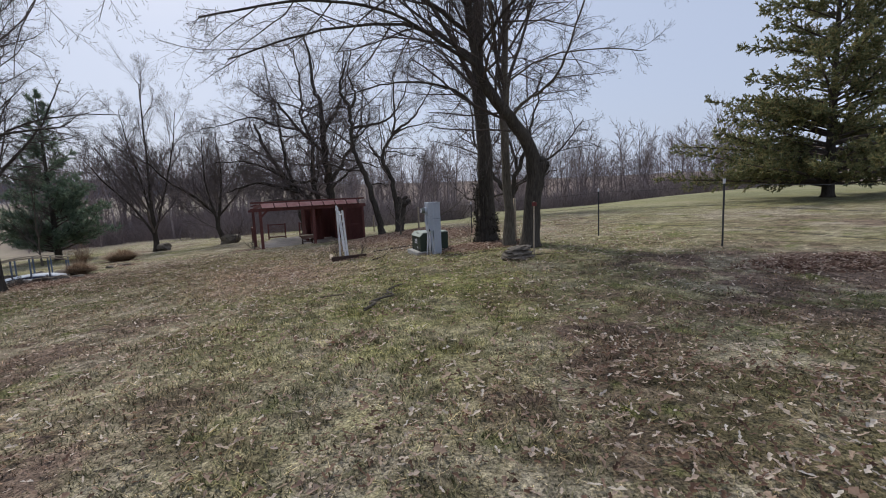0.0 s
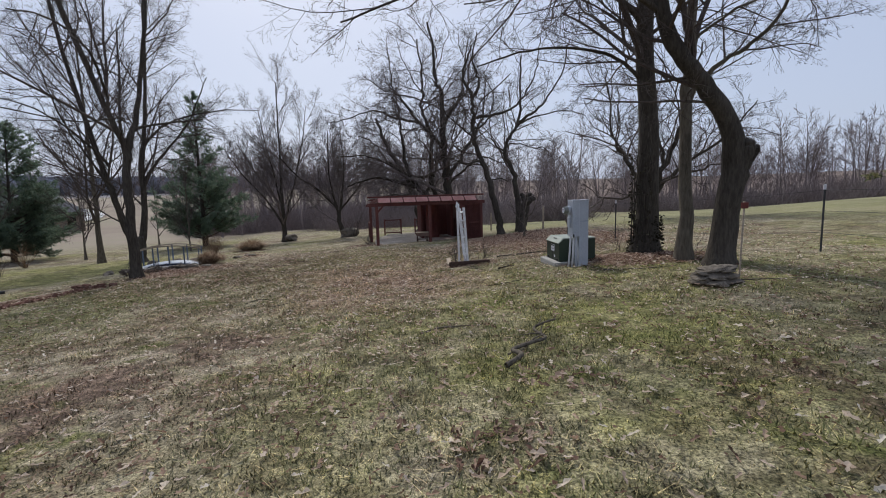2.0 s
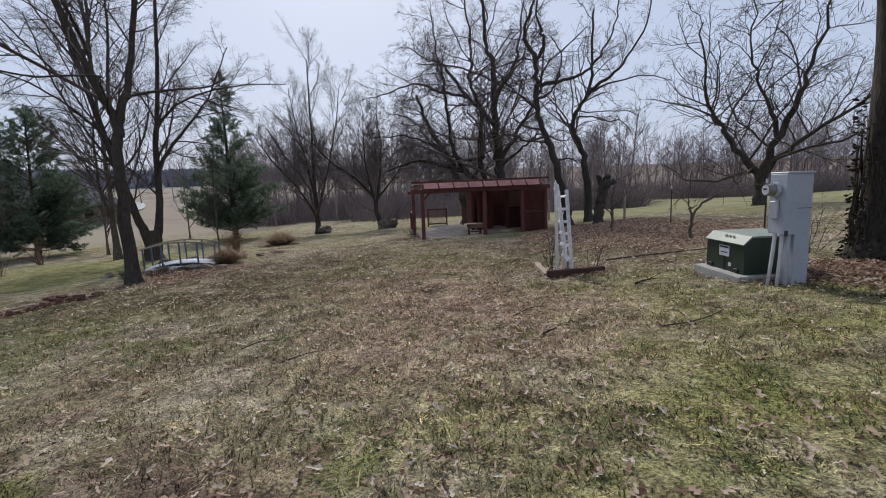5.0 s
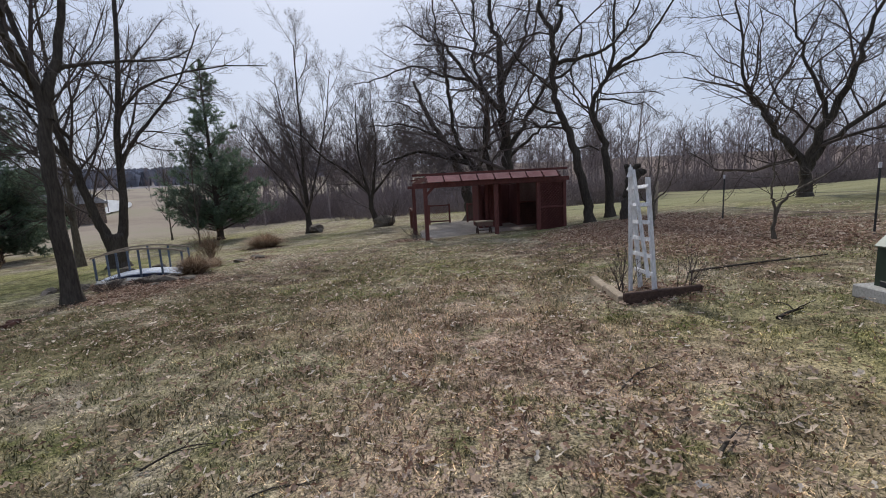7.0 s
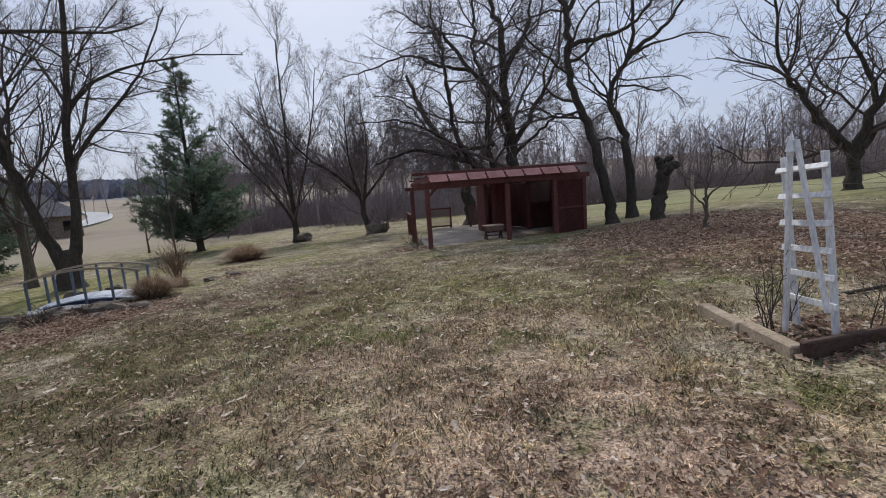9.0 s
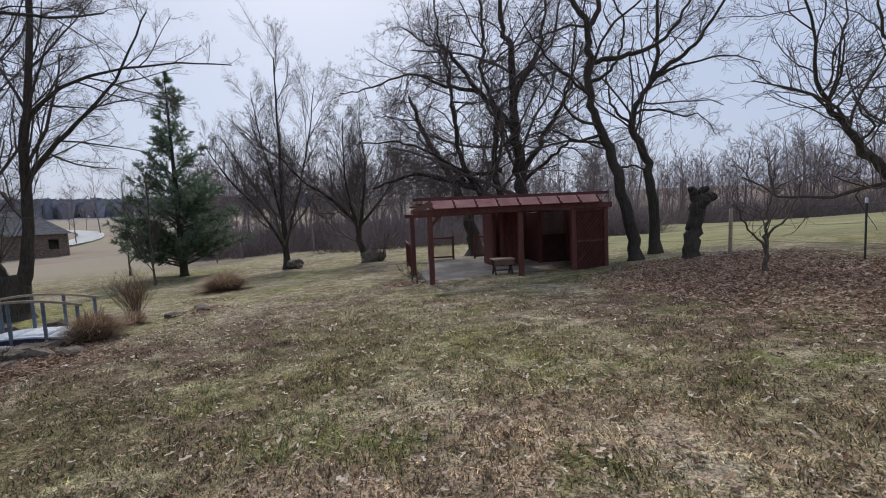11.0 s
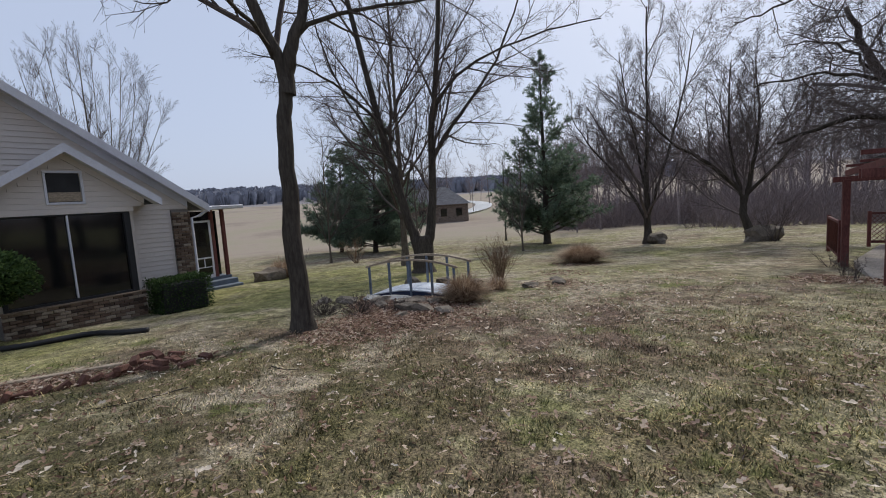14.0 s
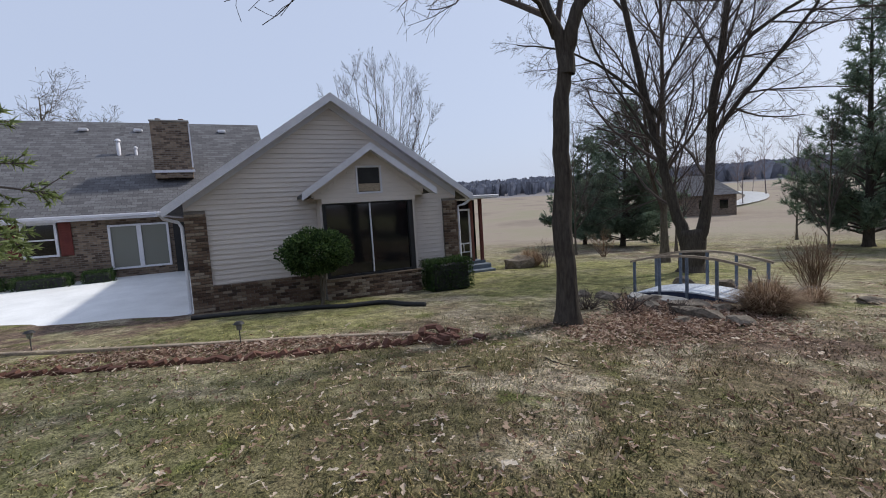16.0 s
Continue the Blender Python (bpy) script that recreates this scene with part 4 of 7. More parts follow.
def woods(name, label, rows, seed):
    """rows: (bearing from, to, range from, to, count, height) about the middle of the lawn."""
    rng = random.Random(seed)
    paths = []
    for a0, a1, r0, r1, n, h in rows:
        for _ in range(n):
            a, r = radians(rng.uniform(a0, a1)), rng.uniform(r0, r1)
            wood_tree(rng, paths, MID[0] - math.sin(a) * r, MID[1] + math.cos(a) * r, h * rng.uniform(0.6, 1.15))
    solid(name, tube_mesh(name, paths, False), FAR_HAZE_TWIG, label, "woods", "stuff")


def brush(name, label, rows, seed):
    rng = random.Random(seed)
    paths = []
    for a0, a1, r0, r1, n, h in rows:
        for _ in range(n):
            a, r = radians(rng.uniform(a0, a1)), rng.uniform(r0, r1)
            x, y = MID[0] - math.sin(a) * r, MID[1] + math.cos(a) * r
            foot = on_land(x, y, -0.1)
            hh = h * rng.uniform(0.5, 1.2)
            for _ in range(40):
                d = Vector((rng.gauss(0, 0.6), rng.gauss(0, 0.5), 1)).normalized()
                q, w = shoot(rng, foot + Vector((rng.gauss(0, 0.9), rng.gauss(0, 0.9), 0)), d, hh * rng.uniform(0.35, 1), 0.024, 0.012, 2, 0.25, 0.0)
                paths.append((q, w, 3))
    solid(name, tube_mesh(name, paths, False), FAR_HAZE_TWIG, label, "brush", "stuff")


woods("far_woods", "grey brown bare woods along the edge of the pasture", ((-42, -8, 78, 115, 130, 12.5), (-8, 28, 58, 100, 130, 13), (26, 46, 62, 105, 90, 12.5)), 41)
woods("far_trees", "scattered bare trees about the far field", ((46, 60, 95, 150, 14, 13), (30, 47, 45, 60, 8, 10)), 42)
brush("far_brush", "tangled grey brown brush below the woods", ((-42, -8, 74, 95, 330, 5.0), (-8, 30, 48, 66, 380, 5.0), (28, 46, 52, 72, 200, 4.2), (0, 30, 41, 47, 50, 3.0)), 43)


def far_forest():
    """Bare forest on the hills beyond the fields: small spiky crowns, too far to tell apart."""
    rng = random.Random(44)
    v, f = [], []
    for a0, a1, r0, r1, n in ((28, 150, 330, 640, 3000),):
        for _ in range(n):
            a, r = radians(rng.uniform(a0, a1)), rng.uniform(r0, r1)
            x, y = MID[0] - math.sin(a) * r, MID[1] + math.cos(a) * r
            p, h = on_land(x, y, -0.5), rng.uniform(8, 11.5)
            for _ in range(5):
                w = rng.uniform(1.2, 3.2)
                b = rng.uniform(0, 3.14)
                c = Vector((rng.gauss(0, 1.6), rng.gauss(0, 1.6), 0))
                s = Vector((math.cos(b), math.sin(b), 0)) * w
                i = len(v)
                v += [p + c * 0.3 - s * 0.5, p + c * 0.3 + s * 0.5, p + c + s + Vector((0, 0, h * rng.uniform(0.7, 0.95))), p + c + Vector((0, 0, h * rng.uniform(0.85, 1.05))), p + c - s + Vector((0, 0, h * rng.uniform(0.7, 0.95)))]
                f.append((i, i + 1, i + 2, i + 3, i + 4))
    solid("far_forest", mesh_of("far_forest", v, f), HAZED_FOREST, "bare forest on the hills beyond the fields, with blue-grey haze in its colour", "forest", "stuff")


far_forest()

# ---- the house: gable end, bay under its own small gable, long wing set back behind a patio ----
HOUSE = Matrix(((-0.396, -0.918, 0, -18.29), (0.918, -0.396, 0, 6.62), (0, 0, 1, -1.30), (0, 0, 0, 1)))
PITCH = 0.688


def roof_slab(x0, z0, x1, z1, y0, y1, thick=0.09):
    """A sloping slab from eave (x0, z0) to ridge (x1, z1), running from y0 to y1."""
    return prism(bmesh.new(), [(x0, z0), (x1, z1), (x1, z1 + thick), (x0, z0 + thick)], y0, y1)


def house():
    top = thing("house", "single-storey house with cream siding, brown brick and grey shingles", "house", HOUSE)
    # gable block
    w = part("wall", prism(bmesh.new(), [(0, -0.6), (7.24, -0.6), (7.24, 2.60), (3.62, 5.10), (0, 2.60)], 0.02, 8.0), SIDING, top, "cream lapped siding")
    step, z, k = 0.122, 0.64, 0
    while z < 4.86:
        x0, x1 = (0.46, 6.78) if z < 2.42 else (max(0.0, (z - 2.60) / PITCH), 7.24 - max(0.0, (z - 2.60) / PITCH))
        bm = bmesh.new()
        prof = [(-0.026, z), (-0.026, z + 0.012), (-0.004, z + step + 0.012), (0.018, z + step + 0.012), (0.018, z)]
        lo = [bm.verts.new((x0, y, zz)) for y, zz in prof]
        hi = [bm.verts.new((x1, y, zz)) for y, zz in prof]
        bm.faces.new(lo)
        bm.faces.new(hi[::-1])
        for i in range(5):
            bm.faces.new((lo[i], hi[i], hi[(i + 1) % 5], lo[(i + 1) % 5]))
        part("siding_plank", bm, SIDING, w)
        z += step
    for x0, x1 in ((-0.40, 3.62), (7.66, 3.62)):
        r = part("roof", roof_slab(x0, 2.42, x1, 5.19, -0.32, 12.5), SHINGLES, top, "grey asphalt shingle roof slope")
        part("rake_board", roof_slab(x0 - (0.02 if x0 < 0 else -0.02), 2.34, x1, 5.11, -0.36, -0.325, 0.21), TRIM, r, "white rake board")
        part("soffit", roof_slab(x0, 2.40, x1, 5.165, -0.32, 0.0, 0.02), TRIM, r)
        part("frieze", roof_slab(0.0 if x0 < 0 else 7.24, 2.50, 3.62, 4.99, -0.036, -0.004, 0.19), TRIM, r)
    part("gutter", beamed((-0.47, -0.3, 2.44), (-0.47, 7.0, 2.44), 0.11, 0.11, 0.02), TRIM, top)
    part("gutter", beamed((7.73, -0.3, 2.44), (7.73, 7.0, 2.44), 0.11, 0.11, 0.02), TRIM, top)
    ds = [((-0.45, -0.25, 2.40), 0.04), ((-0.40, -0.2, 2.32), 0.04), ((-0.12, -0.08, 2.22), 0.04), ((-0.06, -0.06, 2.1), 0.04), ((-0.06, -0.06, 0.12), 0.04), ((-0.1, -0.16, 0.02), 0.04)]
    part("downspout", tube_mesh("downspout", [([Vector(p) for p, _ in ds], [r for _, r in ds], 8)], False), TRIM, top, "white metal downspout")
    part("downspout", tube_mesh("downspout", [([Vector(p) for p in ((7.7, -0.2, 2.4), (7.5, -0.1, 2.25), (7.3, -0.05, 2.2), (7.3, -0.05, 0.0))], [0.04] * 4, 8)], False), TRIM, top)
    # bay with dark screened glazing
    bay = part("bay_wall", boxed((4.40, -0.28, 2.55), (2.56, 0.60, 0.24)), SIDING, top)
    part("gable_wall", prism(bmesh.new(), [(2.86, 2.63), (5.94, 2.63), (4.40, 3.70)], -0.60, 1.2), SIDING, top)
    for i in range(9):
        zz = 2.46 + i * 0.122
        half = 1.28 if zz < 2.56 else max(0.15, 1.56 - (zz + 0.1 - 2.62) / 0.69)
        for a, b in ((4.40 - half, 4.07), (4.72, 4.40 + half)) if 2.62 < zz < 3.3 else ((4.40 - half, 4.40 + half),):
            if b > a:
                part("siding_plank", boxed(((a + b) / 2, -0.612, zz + 0.061), (b - a, 0.02, 0.120), Matrix(), 0.004), SIDING, bay)
    v = part("gable_vent", boxed((4.395, -0.615, 3.04), (0.58, 0.02, 0.64)), BLACK, top, "dark open gable vent")
    for c, s in (((4.395, -0.635, 3.38), (0.70, 0.03, 0.05)), ((4.395, -0.635, 2.70), (0.70, 0.03, 0.05)), ((4.07, -0.635, 3.04), (0.05, 0.03, 0.63)), ((4.72, -0.635, 3.04), (0.05, 0.03, 0.63))):
        part("vent_frame", boxed(c, s, Matrix(), 0.005), TRIM, v)
    part("sheathing", boxed((4.395, -0.628, 2.84), (0.58, 0.008, 0.2)), TIMBER, v, "bare pale board in the vent")
    for x0, x1 in ((2.62, 4.40), (6.18, 4.40)):
        r = part("bay_roof", roof_slab(x0, 2.62, x1, 3.84, -0.92, 2.6, 0.07), SHINGLES, top)
        part("rake_board", roof_slab(x0 - (0.02 if x0 < 4 else -0.02), 2.56, x1, 3.78, -0.96, -0.925, 0.19), TRIM, r, "white rake board")
        part("soffit", roof_slab(x0, 2.60, x1, 3.815, -0.92, -0.60, 0.02), TRIM, r)
        part("frieze", roof_slab(2.87 if x0 < 4 else 5.93, 2.63, 4.40, 3.67, -0.636, -0.603, 0.15), SIDING, r)
    win = part("bay_window", boxed((4.34, -0.50, 1.50), (2.30, 0.04, 1.92)), DARKGLASS, top, "dark screened picture window")
    for c, s in (((3.17, -0.55, 1.50), (0.08, 0.10, 1.96)), ((5.53, -0.55, 1.50), (0.14, 0.10, 1.96)), ((4.34, -0.55, 2.45), (2.40, 0.08, 0.06)), ((4.34, -0.55, 0.55), (2.40, 0.08, 0.06))):
        part("frame", boxed(c, s, Matrix(), 0.01), BLACK, win)
    part("mullion", boxed((4.38, -0.56, 1.52), (0.035, 0.06, 1.86), Matrix(), 0.005), TRIM, win, "pale mullion")
    part("bay_side", boxed((5.64, -0.28, 1.45), (0.07, 0.52, 2.0)), SIDING, top)
    part("bay_side", boxed((3.11, -0.28, 1.45), (0.05, 0.52, 2.0)), SIDING, top)
    # brick bases and piers
    mesh = brick_mesh(0.194, 0.10, 0.063)
    rng = random.Random(77)

    def courses(owner, x0, x1, z0, z1, y):
        row, z = 0, z0
        while z < z1 - 0.03:
            x = x0 + (0.0 if row % 2 else -0.102)
            while x < x1 - 0.02:
                a, b = max(x, x0), min(x + 0.194, x1)
                if b - a > 0.04:
                    o = part("brick", mesh, BRICK, owner)
                    o.matrix_basis = Matrix.Translation(((a + b) / 2, y + rng.uniform(-0.003, 0.003), z + 0.032)) @ Matrix.Diagonal(((b - a) / 0.194, 1, 1, 1))
                x += 0.204
            z += 0.0735
            row += 1

    base = part("brick_base", boxed((1.83, 0.01, 0.02), (2.76, 0.14, 1.16)), MORTAR, top, "brown brick plinth")
    courses(base, 0.46, 3.1, -0.25, 0.62, -0.06)
    pier = part("brick_pier", boxed((0.23, 0.01, 0.95), (0.45, 0.14, 3.0)), MORTAR, top)
    courses(pier, 0.0, 0.46, -0.25, 2.42, -0.06)
    pier = part("brick_pier", boxed((7.0, 0.01, 0.95), (0.45, 0.14, 3.0)), MORTAR, top)
    courses(pier, 6.78, 7.24, -0.4, 2.42, -0.06)
    base = part("brick_base", boxed((4.39, -0.32, -0.02), (2.60, 0.56, 1.0)), MORTAR, top, "brown brick plinth below the bay")
    courses(base, 3.08, 5.70, -0.45, 0.50, -0.60)
    part("sill", boxed((4.39, -0.36, 0.505), (2.66, 0.62, 0.04), Matrix(), 0.01), BRICK, base)
    # long wing
    part("wall", boxed((-6.0, 13.0, 0.9), (17.6, 11.0, 3.4)), BRICKWORK, top, "brown brick wall")
    for y0, y1 in ((7.1, 13.1), (19.1, 13.1)):
        bm = bmesh.new()
        t = 0.1
        pts = [(-15.2, y0, 2.60), (2.9, y0, 2.60), (2.9, y1, 6.86), (-15.2, y1, 6.86)]
        lo = [bm.verts.new(p) for p in pts]
        hi = [bm.verts.new((p[0], p[1], p[2] + t)) for p in pts]
        bm.faces.new(lo[::-1])
        bm.faces.new(hi)
        for i in range(4):
            bm.faces.new((lo[i], lo[(i + 1) % 4], hi[(i + 1) % 4], hi[i]))
        part("roof", bm, SHINGLES, top, "grey asphalt shingle roof slope")
    part("gable_wall", prism(bmesh.new(), [(7.6, 2.5), (18.6, 2.5), (13.1, 6.7)], -2.7, -2.6, Matrix.Rotation(radians(90), 4, "Z")), SIDING, top)
    part("gutter", beamed((-15.2, 7.04, 2.62), (-0.45, 7.04, 2.62), 0.12, 0.12, 0.02), TRIM, top, "white gutter")
    part("fascia", boxed((-7.6, 7.12, 2.56), (15.0, 0.03, 0.14)), TRIM, top)
    ch = part("chimney", boxed((-0.70, 8.95, 5.1), (1.30, 0.8, 2.2)), BRICKWORK, top, "brown brick chimney")
    part("cap", boxed((-0.70, 8.95, 6.22), (1.36, 0.86, 0.06), Matrix(), 0.015), CONCRETE, ch)
    part("flashing", boxed((-0.70, 8.53, 4.26), (1.46, 0.08, 0.10)), TRIM, ch)
    part("flashing", beamed((-0.03, 8.55, 4.4), (-0.03, 8.55, 6.15), 0.05, 0.03), TRIM, ch)
    for px, pz in ((-1.1, 6.24), (-0.3, 6.24)):
        part("flue", tube_mesh("flue", [([Vector((px, 8.95, pz)), Vector((px, 8.95, pz + 0.12))], [0.1, 0.1], 10)]), DARKTIMBER, ch)
    for px in (-4.2, -2.2, 1.2):
        part("roof_vent", boxed((px, 12.4, 6.48), (0.34, 0.34, 0.14), Matrix(), 0.03), TRIM, top, "white roof vent")
    for px, h, r in ((-2.75, 0.62, 0.075), (-2.15, 0.32, 0.05)):
        p = part("vent_pipe", tube_mesh("vent_pipe", [([Vector((px, 10.6, 5.0)), Vector((px, 10.6, 5.1 + h))], [r, r], 10)]), TRIM, top, "white vent pipe")
        part("pipe_cap", tube_mesh("pipe_cap", [([Vector((px, 10.6, 5.1 + h)), Vector((px, 10.6, 5.16 + h)), Vector((px, 10.6, 5.22 + h))], [r * 1.5, r * 1.4, 0.01], 10)]), TRIM, p)
    for x0, x1, z0, z1, n in ((-5.25, -4.35, 1.36, 2.46, 1), (-2.85, -1.05, 0.72, 2.26, 2)):
        wn_ = part("window", boxed(((x0 + x1) / 2, 7.47, (z0 + z1) / 2), (x1 - x0, 0.04, z1 - z0)), WINDOWGLASS if n == 2 else DARKGLASS, top)
        for c, s in (((x0, 7.43, (z0 + z1) / 2), (0.08, 0.08, z1 - z0 + 0.08)), ((x1, 7.43, (z0 + z1) / 2), (0.08, 0.08, z1 - z0 + 0.08)), (((x0 + x1) / 2, 7.43, z1), (x1 - x0, 0.08, 0.07)), (((x0 + x1) / 2, 7.43, z0), (x1 - x0, 0.08, 0.07))):
            part("frame", boxed(c, s, Matrix(), 0.008), TRIM, wn_)
        if n == 2:
            part("mullion", boxed(((x0 + x1) / 2, 7.42, (z0 + z1) / 2), (0.14, 0.08, z1 - z0)), TRIM, wn_)
        else:
            part("rail", boxed(((x0 + x1) / 2, 7.43, (z0 + z1) / 2), (x1 - x0, 0.06, 0.05)), TRIM, wn_)
    for xs in (-5.5, -4.1):
        sh = part("shutter", boxed((xs, 7.45, 1.91), (0.36, 0.05, 1.16), Matrix(), 0.01), SHUTTER, top, "dark red slatted shutter")
        for i in range(12):
            part("slat", boxed((xs, 7.418, 1.42 + i * 0.09), (0.28, 0.012, 0.05), Matrix(), 0.003), SHUTTER, sh)
    part("door", boxed((-0.62, 7.46, 1.3), (0.5, 0.06, 1.9)), BLACK, top, "dark entrance door in shade")
    # screened side porch
    part("porch_floor", boxed((8.75, 5.0, -0.12), (2.5, 4.0, 0.3)), BLUEPAINT, top)
    part("porch_roof", boxed((8.9, 4.7, 2.50), (3.1, 4.4, 0.13), Matrix(), 0.02), TRIM, top)
    part("porch_wall", boxed((8.75, 5.2, 1.2), (2.3, 3.4, 2.4)), DARKGLASS, top, "dark screened porch side")
    for px in (8.62, 9.5, 9.92):
        part("porch_post", boxed((px, 3.1, 1.23), (0.12, 0.12, 2.42), Matrix(), 0.01), REDWOOD, top, "red-brown porch post")
    d = part("screen_door", boxed((9.08, 3.06, 1.05), (0.66, 0.03, 2.0)), DARKGLASS, top)
    for c, s in (((8.78, 3.03, 1.05), (0.07, 0.04, 2.04)), ((9.38, 3.03, 1.05), (0.07, 0.04, 2.04)), ((9.08, 3.03, 2.04), (0.66, 0.04, 0.07)), ((9.08, 3.03, 0.08), (0.66, 0.04, 0.12)), ((9.08, 3.03, 0.75), (0.6, 0.04, 0.05)), ((9.08, 3.03, 0.42), (0.6, 0.03, 0.03)), ((9.08, 3.03, 0.6), (0.03, 0.03, 0.35))):
        part("door_frame", boxed(c, s, Matrix(), 0.006), TRIM, d, "white screen door frame")
    for i in range(2):
        part("porch_step", boxed((9.35, 2.75 - i * 0.3, -0.16 - i * 0.17), (1.3, 0.34, 0.20), Matrix(), 0.015), BLUEPAINT, top, "blue grey wooden step")
    return top


def brick_mesh(a, b, c):
    bm = boxed((0, 0, 0), (a, b, c), Matrix(), 0.005)
    me = bpy.data.meshes.new("brick")
    bm.to_mesh(me)
    bm.free()
    return me


house()
# patio and walk
bm = bmesh.new()
pts = [(-14, -0.25, 0.06), (-0.02, -0.02, 0.02), (-0.02, 7.5, 0.40), (-14, 7.5, 0.40)]
hi = [bm.verts.new(HOUSE @ Vector(p)) for p in pts]
lo = [bm.verts.new(HOUSE @ Vector((p[0], p[1], -0.5))) for p in pts]
bm.faces.new(hi)
bm.faces.new(lo[::-1])
for i in range(4):
    bm.faces.new((lo[i], lo[(i + 1) % 4], hi[(i + 1) % 4], hi[i]))
solid("patio", bm, PATIO, "pale smooth concrete patio between the wing and the gable", "patio", "structure")
solid("stepping_slab", boxed((9.5, 1.75, -0.46), (1.5, 0.9, 0.12), HOUSE, 0.02), CONCRETE, "pale concrete slab below the porch steps", "slab", "structure")

# ---- pergola ----
PERG = Matrix(((0.848, -0.42, 0, -9.33), (0.53, 0.907, 0, 23.6), (0, 0, 1.05, -1.12), (0, 0, 0, 1)))


def slab(poly, z0, z1, m=Matrix()):
    """A flat slab with the given outline."""
    bm = bmesh.new()
    lo = [bm.verts.new(m @ Vector((x, y, z0))) for x, y in poly]
    hi = [bm.verts.new(m @ Vector((x, y, z1))) for x, y in poly]
    bm.faces.new(lo[::-1])
    bm.faces.new(hi)
    for i in range(len(poly)):
        j = (i + 1) % len(poly)
        bm.faces.new((lo[i], lo[j], hi[j], hi[i]))
    return bm


def lattice(owner, x0, x1, y0, y1, z0, z1, pitch, name="slat"):
    """Crossing diagonal slats in the upright plane from (x0, y0) to (x1, y1)."""
    w, h = math.hypot(x1 - x0, y1 - y0), z1 - z0
    ux, uy = (x1 - x0) / w, (y1 - y0) / w
    n = int((w + h) / pitch)
    for sgn in (1, -1):
        for i in range(1, n + 1):
            a = i * pitch
            s0, t0 = (a, 0.0) if a <= w else (w, a - w)
            s1, t1 = (0.0, a) if a <= h else (a - h, h)
            if sgn < 0:
                s0, s1 = w - s0, w - s1
            if abs(s0 - s1) < 0.05:
                continue
            off = 0.008 * sgn
            part(name, beamed((x0 + ux * s0 - uy * off, y0 + uy * s0 + ux * off, z0 + t0), (x0 + ux * s1 - uy * off, y0 + uy * s1 + ux * off, z0 + t1), 0.012, 0.042, 0, (-uy, ux, 0.001)), REDWOOD, owner)


